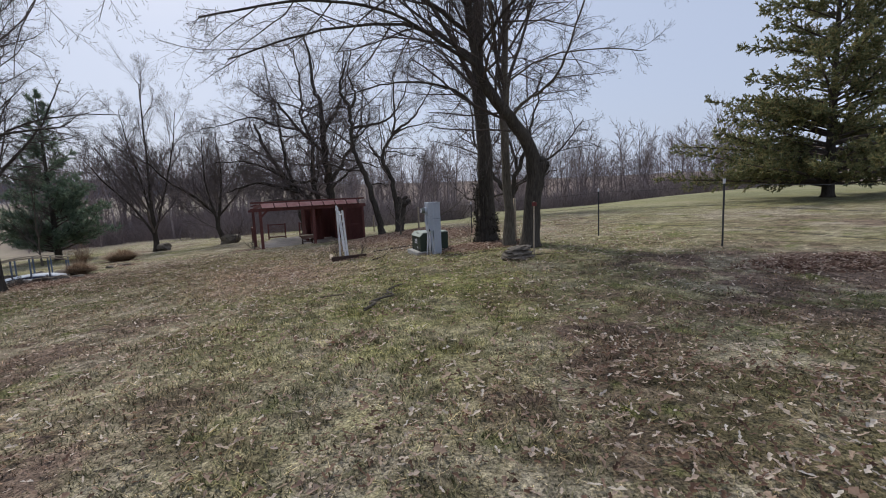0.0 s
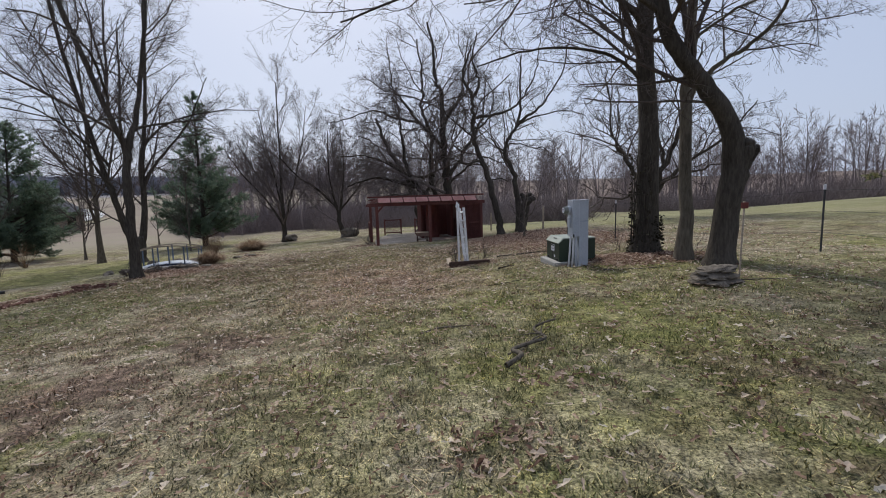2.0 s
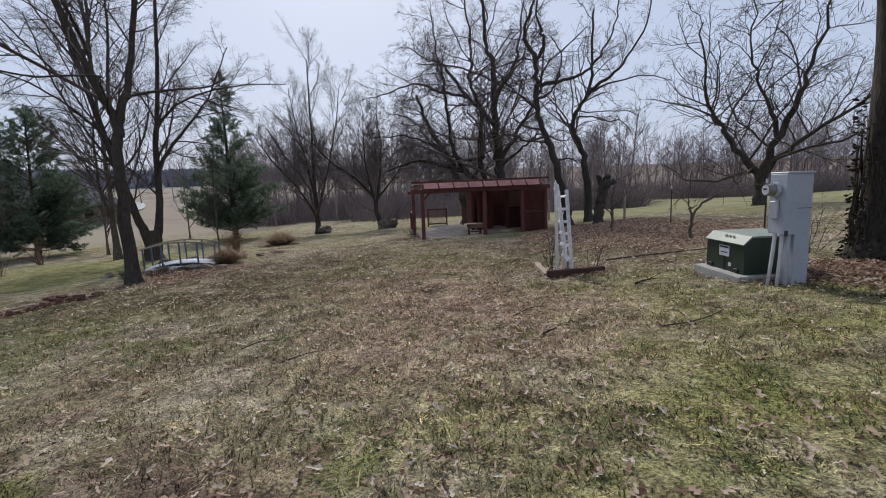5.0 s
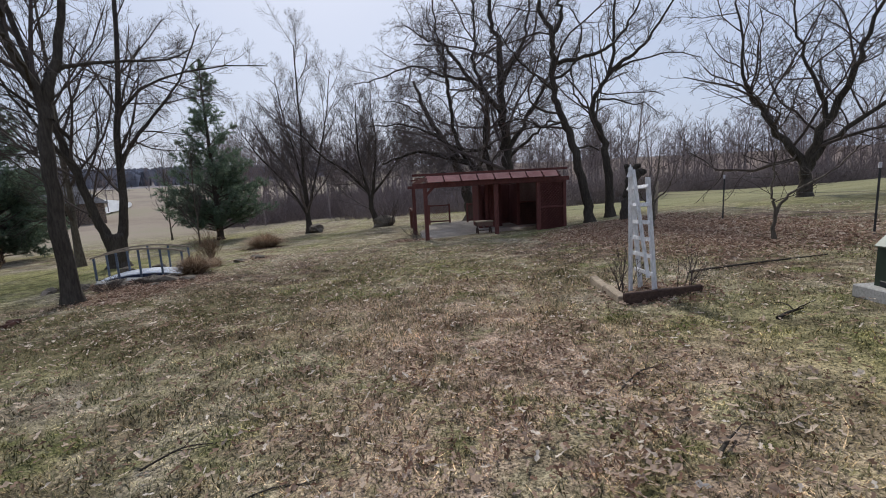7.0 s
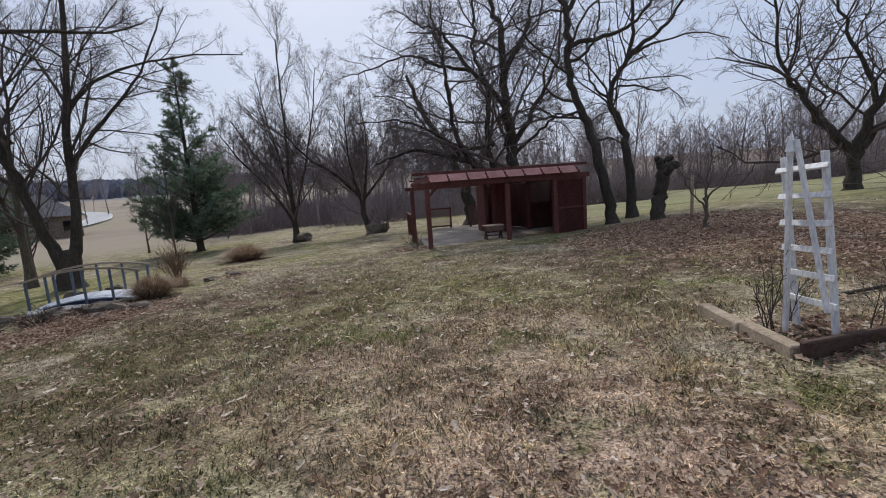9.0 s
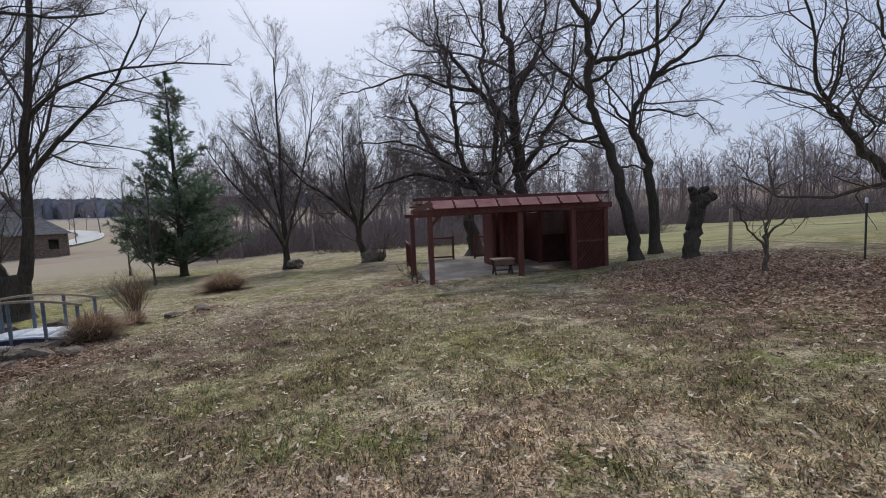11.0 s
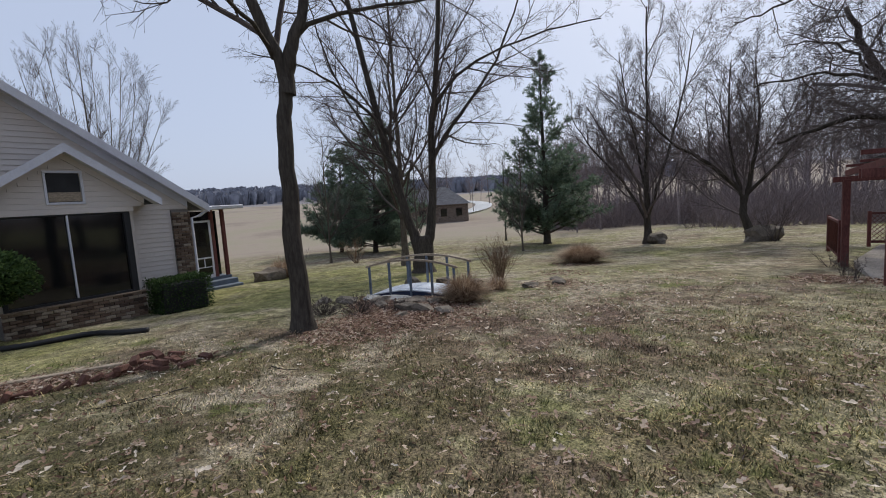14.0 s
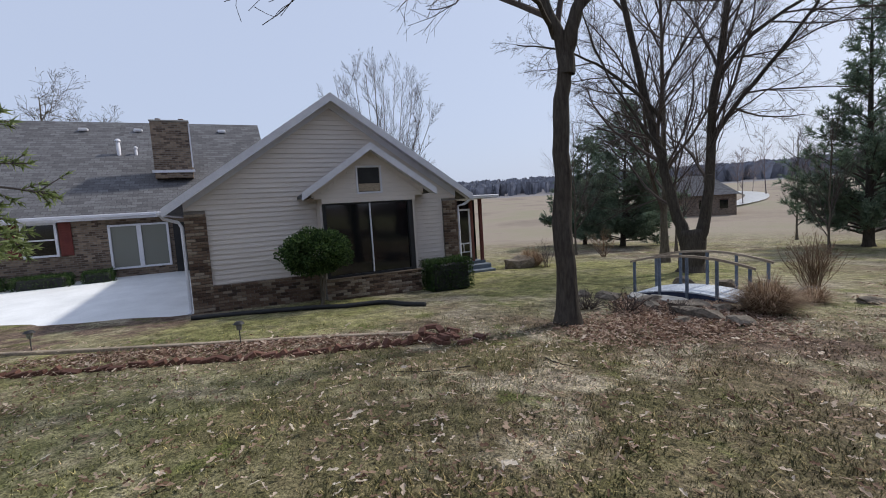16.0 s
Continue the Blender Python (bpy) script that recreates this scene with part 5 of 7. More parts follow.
def pergola():
    top = thing("pergola", "dark red stained pergola with lattice and a sheeted roof", "pergola", PERG)
    for s, t, h in ((0, 0, 1.9), (2.7, 0, 1.9), (4.4, 0, 1.9), (5.47, 0, 1.9), (0, 3.2, 1.86), (2.95, 3.15, 1.86), (5.85, 3.15, 1.86), (4.75, 3.15, 1.86), (3.25, 3.15, 1.86)):
        part("post", boxed((s, t, h / 2 - 0.05), (0.14, 0.14, h + 0.1), Matrix(), 0.01), REDWOOD, top)
    part("beam", boxed((2.60, -0.09, 1.97), (6.1, 0.05, 0.16), Matrix(), 0.006), REDWOOD, top)
    part("beam", boxed((2.60, 0.09, 1.97), (6.1, 0.05, 0.16), Matrix(), 0.006), REDWOOD, top)
    part("beam", boxed((2.7, 3.2, 1.87), (5.9, 0.06, 0.12), Matrix(), 0.006), REDWOOD, top)
    # rafters with scrolled tails, a steep band of faded sheet between the tails, sheeting over the nook alone
    for i in range(9):
        x = 0.05 + i * 0.64
        part("rafter", beamed((x, 0.0, 2.19), (x, 3.5, 2.00), 0.045, 0.13, 0.004), REDWOOD, top)
        tail = [(-0.30, 2.05), (0.16, 2.05), (0.16, 2.31), (0.02, 2.31), (-0.04, 2.25), (-0.13, 2.23), (-0.16, 2.16), (-0.25, 2.13), (-0.31, 2.10)]
        part("rafter_tail", slab(tail, x - 0.022, x + 0.022, Matrix(((0, 0, 1, 0), (1, 0, 0, 0), (0, 1, 0, 0), (0, 0, 0, 1)))), REDWOOD, top, "scroll-cut rafter tail")
        if i < 8:
            part("band_sheet", beamed((x + 0.32, -0.25, 2.07), (x + 0.32, 0.0, 2.28), 0.592, 0.008), SHEET, top, "translucent faded pink sheet")
        if 4 <= i < 8:
            part("roof_sheet", beamed((x + 0.32, 0.1, 2.262), (x + 0.32, 3.5, 2.075), 0.63, 0.006), SHEET, top, "translucent faded red sheet")
    part("ridge_beam", boxed((2.62, 0.1, 2.33), (6.1, 0.05, 0.08), Matrix(), 0.006), REDWOOD, top)
    part("purlin", boxed((2.62, 1.3, 2.21), (5.6, 0.04, 0.05), Matrix(), 0.004), REDWOOD, top)
    part("purlin", boxed((2.62, 2.4, 2.15), (5.6, 0.04, 0.05), Matrix(), 0.004), REDWOOD, top)
    for s, d in ((0.0, 1),):
        part("brace", beamed((s + 0.05 * d, 0, 1.64), (s + 0.32 * d, 0, 1.9), 0.05, 0.09, 0.004), REDWOOD, top)
    # lattice screen beside the nook
    sc = part("lattice_screen", boxed((4.93, 0.02, 0.95), (0.96, 0.015, 1.84)), REDWOOD, top, "dense dark red lattice screen")
    lattice(sc, 4.46, 5.40, -0.03, -0.03, 0.05, 1.86, 0.13)
    for z in (0.05, 0.95, 1.86):
        part("screen_rail", boxed((4.93, -0.05, z), (0.98, 0.03, 0.07), Matrix(), 0.004), REDWOOD, sc)
    # nook walls
    n = part("nook_wall", boxed((3.62, 3.2, 0.92), (0.72, 0.05, 1.82)), REDWOOD, top, "dark red board wall")
    for i in range(6):
        part("board", boxed((3.32 + i * 0.12, 3.165, 0.92), (0.112, 0.02, 1.80), Matrix(), 0.004), REDWOOD, n)
    part("nook_wall", boxed((3.85, 4.3, 0.9), (1.8, 0.05, 1.76)), REDWOOD, top, "dark inner wall")
    part("nook_wall", beamed((5.53, 0.1, 0.92), (5.9, 3.1, 0.92), 0.05, 1.84), REDWOOD, top)
    part("nook_wall", boxed((4.75, 3.75, 0.9), (0.05, 1.1, 1.76)), REDWOOD, top)
    part("nook_wall", boxed((2.95, 3.75, 0.9), (0.05, 1.1, 1.76)), REDWOOD, top)
    p = part("half_wall", boxed((5.3, 3.2, 0.5), (1.04, 0.03, 1.0)), DARKTIMBER, top)
    lattice(p, 4.82, 5.8, 3.15, 3.15, 0.05, 0.95, 0.13)
    part("upper_panel", boxed((5.30, 3.24, 1.46), (1.06, 0.03, 0.96)), BROWNBOARD, p, "weathered brown board panel")
    part("shelf", boxed((5.3, 3.12, 1.0), (1.0, 0.12, 0.06), Matrix(), 0.005), REDWOOD, p)
    # low lattice fences at the back and the side
    for x0, y0, x1, y1 in ((1.2, 6.6, 2.25, 6.5), (3.1, 6.1, 3.9, 6.0), (-0.05, 3.4, 0.1, 5.5)):
        f = part("lattice_fence", beamed((x0, y0, 0.88), (x1, y1, 0.88), 0.07, 0.06, 0.006), REDWOOD, top)
        part("bottom_rail", beamed((x0, y0, 0.10), (x1, y1, 0.10), 0.05, 0.07, 0.006), REDWOOD, f)
        for q in ((x0, y0), (x1, y1)):
            part("fence_post", boxed((q[0], q[1], 0.45), (0.08, 0.08, 0.98), Matrix(), 0.006), REDWOOD, f)
        lattice(f, x0, x1, y0, y1, 0.13, 0.85, 0.12)
    return top


pergola()
solid("pergola_floor", slab([(-0.1, -0.2), (6.0, -0.2), (6.0, 4.7), (4.2, 6.7), (1.1, 6.8), (0.0, 3.4)], -0.3, 0.0, PERG), WORNSLAB, "worn grey concrete floor of the pergola", "floor", "structure")


def bench(m):
    top = thing("garden_bench", "low weathered brown wooden bench with a thick top", "bench", m)
    for i in range(4):
        part("seat_plank", boxed((0, -0.18 + i * 0.12, 0.50), (0.70, 0.112, 0.035), Matrix(), 0.006), TIMBER, top, "sun-bleached plank")
    for y in (-0.22, 0.22):
        part("apron", boxed((0, y, 0.40), (0.64, 0.03, 0.16), Matrix(), 0.005), BROWNBOARD, top)
    for x in (-0.27, 0.27):
        for d in (-1, 1):
            part("leg", beamed((x, 0.2 * d, 0.0), (x, -0.05 * d, 0.42), 0.05, 0.06, 0.005), DARKTIMBER, top)
        part("stretcher", beamed((x, -0.16, 0.12), (x, 0.16, 0.12), 0.035, 0.04, 0.004), DARKTIMBER, top)
    part("brace", beamed((-0.27, 0, 0.14), (0.27, 0, 0.14), 0.035, 0.04, 0.004), DARKTIMBER, top)
    return top


bench(Matrix.Translation(PERG @ Vector((2.45, 0.95, 0.0))) @ Matrix.Rotation(radians(24), 4, "Z"))


# ---- flower bed and trellis ----
def timber_edge(a, b, w, h, mat, label):
    a, b = on_land(*a), on_land(*b)
    z = min(a.z, b.z) + h / 2 - 0.04
    o = solid("bed_timber", beamed((a.x, a.y, z), (b.x, b.y, z), w, h + 0.06, 0.012), mat, label, "timber", "", "timbers round the flower bed")
    return o


timber_edge((-3.62, 14.66), (-3.47, 14.03), 0.11, 0.13, TIMBER, "pale weathered timber edging the flower bed")
timber_edge((-3.46, 14.01), (-3.30, 13.42), 0.11, 0.13, TIMBER, "pale weathered timber with a splintered end edging the bed")
timber_edge((-3.30, 13.37), (-2.36, 13.90), 0.06, 0.16, DARKTIMBER, "dark damp timber plank edging the flower bed")


def trellis():
    o = Vector((-3.02, 13.95, land(-3.02, 13.95)))
    top = thing("trellis", "white painted wooden ladder trellis with a pointed spire", "trellis", Matrix.Translation(o))

    def bar(name, a, b, w, h):
        part(name, beamed(Vector(a) - o, Vector(b) - o, w, h, 0.004, (0.6, -0.8, 0)), WHITE, top)

    lf, rf = Vector((-3.03, 14.12, -0.45)), Vector((-2.90, 13.78, -0.45))
    lt, rt = Vector((-3.16, 14.15, 1.03)), Vector((-3.00, 13.87, 1.06))
    bar("rail", lf, lt, 0.062, 0.032)
    bar("rail", rf, rt, 0.062, 0.032)
    for z in (0.94, 0.72, 0.50, 0.29, 0.08, -0.14):
        k = (z + 0.45) / 1.5
        a, b = lf.lerp(lt, k), rf.lerp(rt, k)
        d = (b - a).normalized() * 0.05
        off = Vector((-0.03, -0.018, 0))
        bar("rung", a - d + off, b + d + off, 0.05, 0.022)
    tip = Vector((-3.19, 13.97, 1.19))
    bar("spire_board", Vector((-3.17, 13.98, -0.42)), tip, 0.058, 0.022)
    bar("spire_board", Vector((-2.99, 13.74, -0.18)), tip + Vector((0.03, -0.03, -0.03)), 0.052, 0.022)
    bm = bmesh.new()
    c = tip + Vector((0.0, -0.02, -0.04)) - o
    bmesh.ops.create_cone(bm, cap_ends=True, segments=4, radius1=0.045, radius2=0.004, depth=0.16, matrix=Matrix.Translation(c))
    part("finial", bm, WHITE, top)
    return top


trellis()


def stick_bush(x, y, n, h, spread, seed, label, mat=TWIG, r=0.006, name="bare_shrub"):
    rng = random.Random(seed)
    top = thing(name, label, "shrub", spot(x, y))
    paths = []
    for _ in range(n):
        d = Vector((rng.gauss(0, spread), rng.gauss(0, spread), 1)).normalized()
        pts, rad = shoot(rng, Vector((rng.gauss(0, 0.05 * h), rng.gauss(0, 0.05 * h), -0.05)), d, h * rng.uniform(0.55, 1.05), r, r * 0.4, 5, 0.12, 0.02)
        paths.append((pts, rad, 4))
        branch_out(rng, paths, pts, rad, h * 0.8, 0, ((4, 0.3, 35, 0.4, 0.12, 0.05, 3), (3, 0.3, 35, 0.4, 0.1, 0.0, 2)))
    part("stem", tube_mesh("stem", paths, False), mat, top)
    return top


stick_bush(-3.28, 14.02, 7, 0.75, 0.22, 61, "bare rose bush with thin dark canes in the bed", TWIG, 0.007)
stick_bush(-2.55, 13.95, 6, 0.72, 0.25, 62, "bare rose bush with upright dark canes in the bed", TWIG, 0.007)
stick_bush(-3.0, 14.35, 6, 0.6, 0.3, 63, "bare tangled shrub in the flower bed", TWIG, 0.005)
stick_bush(-15.9, 19.95, 64, 1.25, 0.28, 64, "twiggy bare shrub among the stones", DRY, 0.008)
stick_bush(-29.2, 21.0, 24, 1.5, 0.4, 65, "straw coloured bare shrub by the field", DRY, 0.012)
stick_bush(-16.2, 35.7, 12, 2.2, 0.35, 66, "thin bare shrub beside the spreading tree", TWIG, 0.012)
stick_bush(0.9, 14.6, 8, 0.9, 0.5, 67, "tangle of bare briars at the foot of the tall tree", TWIG, 0.006)
stick_bush(2.2, 13.1, 8, 0.9, 0.5, 68, "tangle of bare briars between the trunks", TWIG, 0.006)
stick_bush(-24.6, 16.9, 14, 1.2, 0.35, 69, "thin bare shrub past the porch", TWIG, 0.008)
for i, (bx, by, bh) in enumerate(((-9.9, 23.9, 0.5), (-10.3, 24.6, 0.6), (-11.2, 26.6, 0.7))):
    stick_bush(bx, by, 9, bh, 0.5, 70 + i, "low bare twiggy plant at the pergola corner", TWIG, 0.005)
for i, (bx, by, bh) in enumerate(((-14.9, 15.7, 0.55), (-15.5, 15.2, 0.5), (-14.5, 16.3, 0.4))):
    stick_bush(bx, by, 40, bh, 1.3, 90 + i, "low heap of dark cut stems behind the forked tree", TWIG, 0.007, "brush_heap")
bare_tree("sapling", "small bare sapling with forked limbs", -1.95, 21.4, [
    ([(0, 0, 0), (0.02, 0, 0.55), (0.0, 0, 0.9), (0.1, 0.05, 1.5), (0.15, 0, 2.0)], 0.055, 0.01, None), ([(0, 0, 0.55), (-0.35, 0, 0.95), (-0.55, 0, 1.5)], 0.03, 0.008, None), ([(0, 0, 0.7), (0.4, 0, 1.2), (0.6, 0, 1.8)], 0.03, 0.008, None)],
    ((8, 0.3, 45, 0.5, 0.15, 0.04, 4), (5, 0.2, 42, 0.5, 0.15, 0.0, 3), (3, 0.2, 40, 0.5, 0.1, 0.0, 2)), 16, BARK_GREY)
bare_tree("sapling", "small crooked bare sapling in leaf litter", -0.3, 17.8, [
    ([(0, 0, 0), (0.0, 0, 0.6), (-0.08, 0, 0.9), (-0.05, 0, 1.7)], 0.045, 0.01, None), ([(0, 0, 0.55), (0.35, 0.05, 0.95), (0.9, 0.1, 1.25), (1.3, 0.1, 1.7)], 0.035, 0.008, None)],
    ((6, 0.35, 45, 0.4, 0.15, 0.04, 4), (5, 0.2, 42, 0.5, 0.15, 0.0, 3)), 17, BARK_GREY)


# ---- utility pedestal and transformer ----
def pedestal():
    m = pose(-0.20, 12.30, land(-0.2, 12.3) - 0.02, 0, 0, 21)
    top = thing("utility_pedestal", "pale grey metal electric meter pedestal with a round meter", "pedestal", m)
    part("cabinet", boxed((0.035, 0, 0.70), (0.20, 0.24, 1.40), Matrix(), 0.006), GREYBOX, top)
    part("seam", boxed((0.035, -0.122, 0.98), (0.18, 0.006, 0.006)), STEEL, top)
    part("lid", boxed((-0.035, 0, 1.41), (0.35, 0.29, 0.025), Matrix(), 0.006), GREYBOX, top)
    part("upper_housing", boxed((-0.137, 0, 1.03), (0.15, 0.27, 0.74), Matrix(), 0.006), GREYBOX, top)
    side = Matrix.Rotation(radians(-90), 4, "Y")
    bm = bmesh.new()
    bmesh.ops.create_cone(bm, cap_ends=True, segments=24, radius1=0.095, radius2=0.09, depth=0.05, matrix=Matrix.Translation((-0.245, 0.02, 1.21)) @ side)
    ring = part("meter_socket", bm, GREYBOX, top, "round meter socket ring")
    bm = bmesh.new()
    bmesh.ops.create_cone(bm, cap_ends=True, segments=24, radius1=0.08, radius2=0.07, depth=0.09, matrix=Matrix.Translation((-0.31, 0.02, 1.21)) @ side)
    part("glass_cover", bm, WINDOWGLASS, ring)
    bm = bmesh.new()
    bmesh.ops.create_cone(bm, cap_ends=True, segments=20, radius1=0.058, radius2=0.058, depth=0.006, matrix=Matrix.Translation((-0.359, 0.02, 1.21)) @ side)
    part("dial", bm, TRIM, ring, "pale meter dial")
    part("dial_mark", boxed((-0.364, 0.02, 1.22), (0.004, 0.05, 0.02)), BLACK, ring)
    part("breaker_cover", boxed((-0.232, 0.02, 0.96), (0.03, 0.13, 0.21), Matrix(), 0.006), GREYBOX, top)
    part("latch", boxed((-0.20, -0.15, 0.68), (0.03, 0.03, 0.07), Matrix(), 0.004), STEEL, top)
    for i, y in enumerate((-0.10, -0.04, 0.04)):
        part("conduit", tube_mesh("conduit", [([Vector((-0.12 - 0.03 * i, y, 0.68)), Vector((-0.125 - 0.035 * i, y + 0.01 * i, 0.3)), Vector((-0.13 - 0.05 * i, y + 0.015 * i, -0.1))], [0.022] * 3, 10)]), TRIM if i else GREYBOX, top, "pale plastic conduit")
    return top


def transformer():
    m = pose(-0.36, 13.12, land(-0.36, 13.12) - 0.05, 0, 0, 19)
    top = thing("transformer_box", "dark green metal transformer box with a faded lid", "transformer", m)
    part("pad", boxed((-0.04, 0, 0.05), (1.02, 1.06, 0.14), Matrix(), 0.012), CONCRETE, top, "pale grey pad")
    part("body", prism(bmesh.new(), [(-0.42, 0.12), (0.40, 0.12), (0.40, 0.62), (-0.31, 0.62), (-0.42, 0.53)], -0.42, 0.42), GREENBOX, top)
    part("lid", prism(bmesh.new(), [(-0.435, 0.522), (-0.32, 0.625), (0.41, 0.625), (0.41, 0.645), (-0.33, 0.645), (-0.445, 0.535)], -0.43, 0.43), GREENLID, top, "sun-faded pale green lid")
    part("door_seam", boxed((-0.424, 0, 0.33), (0.006, 0.008, 0.38)), BLACK, top)
    lab = part("warning_label", boxed((-0.424, 0.0, 0.40), (0.008, 0.22, 0.15)), TRIM, top, "white warning label")
    part("label_bar", boxed((-0.430, 0.0, 0.455), (0.004, 0.19, 0.025)), BLACK, lab)
    part("label_bar", boxed((-0.430, 0.0, 0.38), (0.004, 0.15, 0.012)), BLACK, lab)
    part("number_plate", boxed((-0.424, -0.13, 0.22), (0.006, 0.06, 0.05)), TRIM, top)
    for y in (-0.28, 0.30):
        part("hinge", boxed((-0.43, y, 0.16), (0.03, 0.09, 0.05), Matrix(), 0.005), BLACK, top)
    for i in range(3):
        part("decal", boxed((-0.37, -0.12 + i * 0.08, 0.606), (0.03, 0.05, 0.004), Matrix.Translation((-0.37, 0, 0.606)) @ Matrix.Rotation(radians(-42), 4, "Y") @ Matrix.Translation((0.37, 0, -0.590))), BLACK, top)
    return top


pedestal()
transformer()


# ---- stones ----
def rock_mesh(rng, sx, sy, sz, rough=0.38, flat=True):
    bm = bmesh.new()
    bmesh.ops.create_icosphere(bm, subdivisions=2, radius=1.0)
    off = Vector((rng.uniform(0, 90), rng.uniform(0, 90), rng.uniform(0, 90)))
    for v in bm.verts:
        p = v.co.copy()
        if flat:
            p = Vector([math.copysign(abs(c) ** 0.85, c) for c in p])
        k = 1 + 1.4 * rough * noise.noise(p * 1.1 + off) + rough * noise.noise(p * 2.9 + off)
        v.co = Vector((p.x * sx * k, p.y * sy * k, p.z * sz * k))
    return bm


def stone(x, y, sx, sy, sz, seed, label="rough grey brown fieldstone", lift=0.0, turn=None, tilt=6, mat=STONE, name="stone", group=""):
    rng = random.Random(seed)
    m = pose(x, y, land(x, y) + sz * 0.55 + lift, rng.uniform(-tilt, tilt), rng.uniform(-tilt, tilt), rng.uniform(0, 360) if turn is None else turn)
    return solid(name, rock_mesh(rng, sx, sy, sz), mat, label, "stone", "", group, m)


rng = random.Random(8)
for i, (dx, dy, sx, sy, sz, lift) in enumerate(((-0.10, 0, 0.22, 0.2, 0.06, 0), (0.2, 0.06, 0.19, 0.2, 0.07, 0), (0.04, -0.15, 0.15, 0.12, 0.055, 0), (-0.10, 0.02, 0.21, 0.18, 0.045, 0.085), (0.19, 0.05, 0.18, 0.17, 0.05, 0.09), (0.03, -0.08, 0.17, 0.12, 0.035, 0.10), (-0.08, 0.03, 0.19, 0.16, 0.04, 0.15), (0.18, 0.06, 0.16, 0.15, 0.04, 0.16), (0.02, 0.04, 0.2, 0.17, 0.035, 0.21), (0.2, 0.05, 0.12, 0.11, 0.035, 0.215))):
    stone(1.55 + dx, 9.72 + dy, sx, sy, sz, 100 + i, "flat mossy grey stone in a low stack", lift, 20 + i * 13, 4, group="stack of flat stones")
stone(-17.0, 36.3, 0.75, 0.6, 0.45, 120, "rounded dark boulder at the foot of the spreading tree", name="boulder")
stone(-21.9, 35.8, 0.7, 0.5, 0.4, 121, "rounded dark boulder beside the upright tree", name="boulder")
stone(-25.0, 15.9, 0.55, 0.4, 0.3, 122, "dark rounded boulder past the porch", name="boulder")
ROCKS = ((-15.0, 16.9, 0.45, 0.3, 0.10), (-14.2, 16.6, 0.5, 0.28, 0.12), (-14.6, 17.25, 0.28, 0.2, 0.09), (-15.7, 16.5, 0.32, 0.22, 0.10), (-13.7, 16.9, 0.3, 0.2, 0.09), (-16.4, 16.0, 0.34, 0.24, 0.12), (-15.2, 16.3, 0.2, 0.16, 0.08),
         (-17.0, 18.9, 0.34, 0.26, 0.14), (-16.3, 19.3, 0.36, 0.25, 0.12), (-17.6, 18.3, 0.3, 0.22, 0.16), (-15.6, 19.6, 0.3, 0.2, 0.09), (-14.6, 19.9, 0.34, 0.2, 0.07), (-14.3, 20.5, 0.3, 0.18, 0.07), (-14.9, 21.0, 0.28, 0.18, 0.06), (-14.0, 16.2, 0.22, 0.16, 0.07), (-16.9, 15.6, 0.3, 0.2, 0.1))
for i, (x, y, a, b, c) in enumerate(ROCKS):
    stone(x, y, a * 0.75, b * 0.8, c, 130 + i, "flat weathered stone at the edge of the dry pond", -0.01, group="stones round the dry pond")
for i, (x, y, a, b) in enumerate(((-15.55, 16.95, 0.46, 0.24), (-16.1, 16.55, 0.3, 0.2))):
    stone(x, y, a, b, 0.05, 150 + i, "pale flat slab laid at the end of the bridge", 0.02, 35, 5, CONCRETE, "slab_stone")


# ---- arched footbridge ----
def bridge():
    m = pose(-16.08, 17.70, -1.36, 0, 0, 35.4)
    top = thing("footbridge", "small arched footbridge with blue grey rails and pale deck", "bridge", m)
    half, wide, rise = 1.12, 0.46, 0.16

    def arc(x, z0):
        return z0 + rise * (1 - (x / half) ** 2)

    n = 15
    for i in range(n):
        x = -half + (i + 0.5) * 2 * half / n
        a = math.degrees(math.atan(2 * rise * x / half ** 2))
        part("deck_board", boxed((0, 0, 0), (2 * half / n - 0.008, 2 * wide, 0.03), Matrix.Translation((x, 0, arc(x, 0.14))) @ Matrix.Rotation(radians(a), 4, "Y"), 0.004), DECK, top, "")
    for s in (-1, 1):
        part("stringer", tube_like(arc, half, s * (wide - 0.03), 0.02, 0.05, 0.20), NAVY, top, "dark navy side beam")
        part("handrail", tube_like(arc, half * 1.04, s * wide, 0.85, 0.06, 0.045), TIMBER, top, "weathered grey handrail")
        for k in range(5):
            x = -half + 0.04 + k * (2 * half - 0.08) / 4
            part("post", boxed((x, s * wide, (arc(x, 0.84) + arc(x, -0.02)) / 2), (0.05, 0.05, arc(x, 0.84) - arc(x, -0.02)), Matrix(), 0.005), BLUEPAINT, top, "blue grey post")
    return top


def tube_like(arc, half, y, z0, w, h, n=14):
    bm = bmesh.new()
    rows = []
    for i in range(n + 1):
        x = -half + 2 * half * i / n
        z = arc(x, z0)
        rows.append([bm.verts.new((x, y + sy * w / 2, z + sz * h / 2)) for sy, sz in ((-1, -1), (1, -1), (1, 1), (-1, 1))])
    for a, b in zip(rows, rows[1:]):
        for k in range(4):
            bm.faces.new((a[k], a[(k + 1) % 4], b[(k + 1) % 4], b[k]))
    bm.faces.new(rows[0][::-1])
    bm.faces.new(rows[-1])
    return bm


bridge()


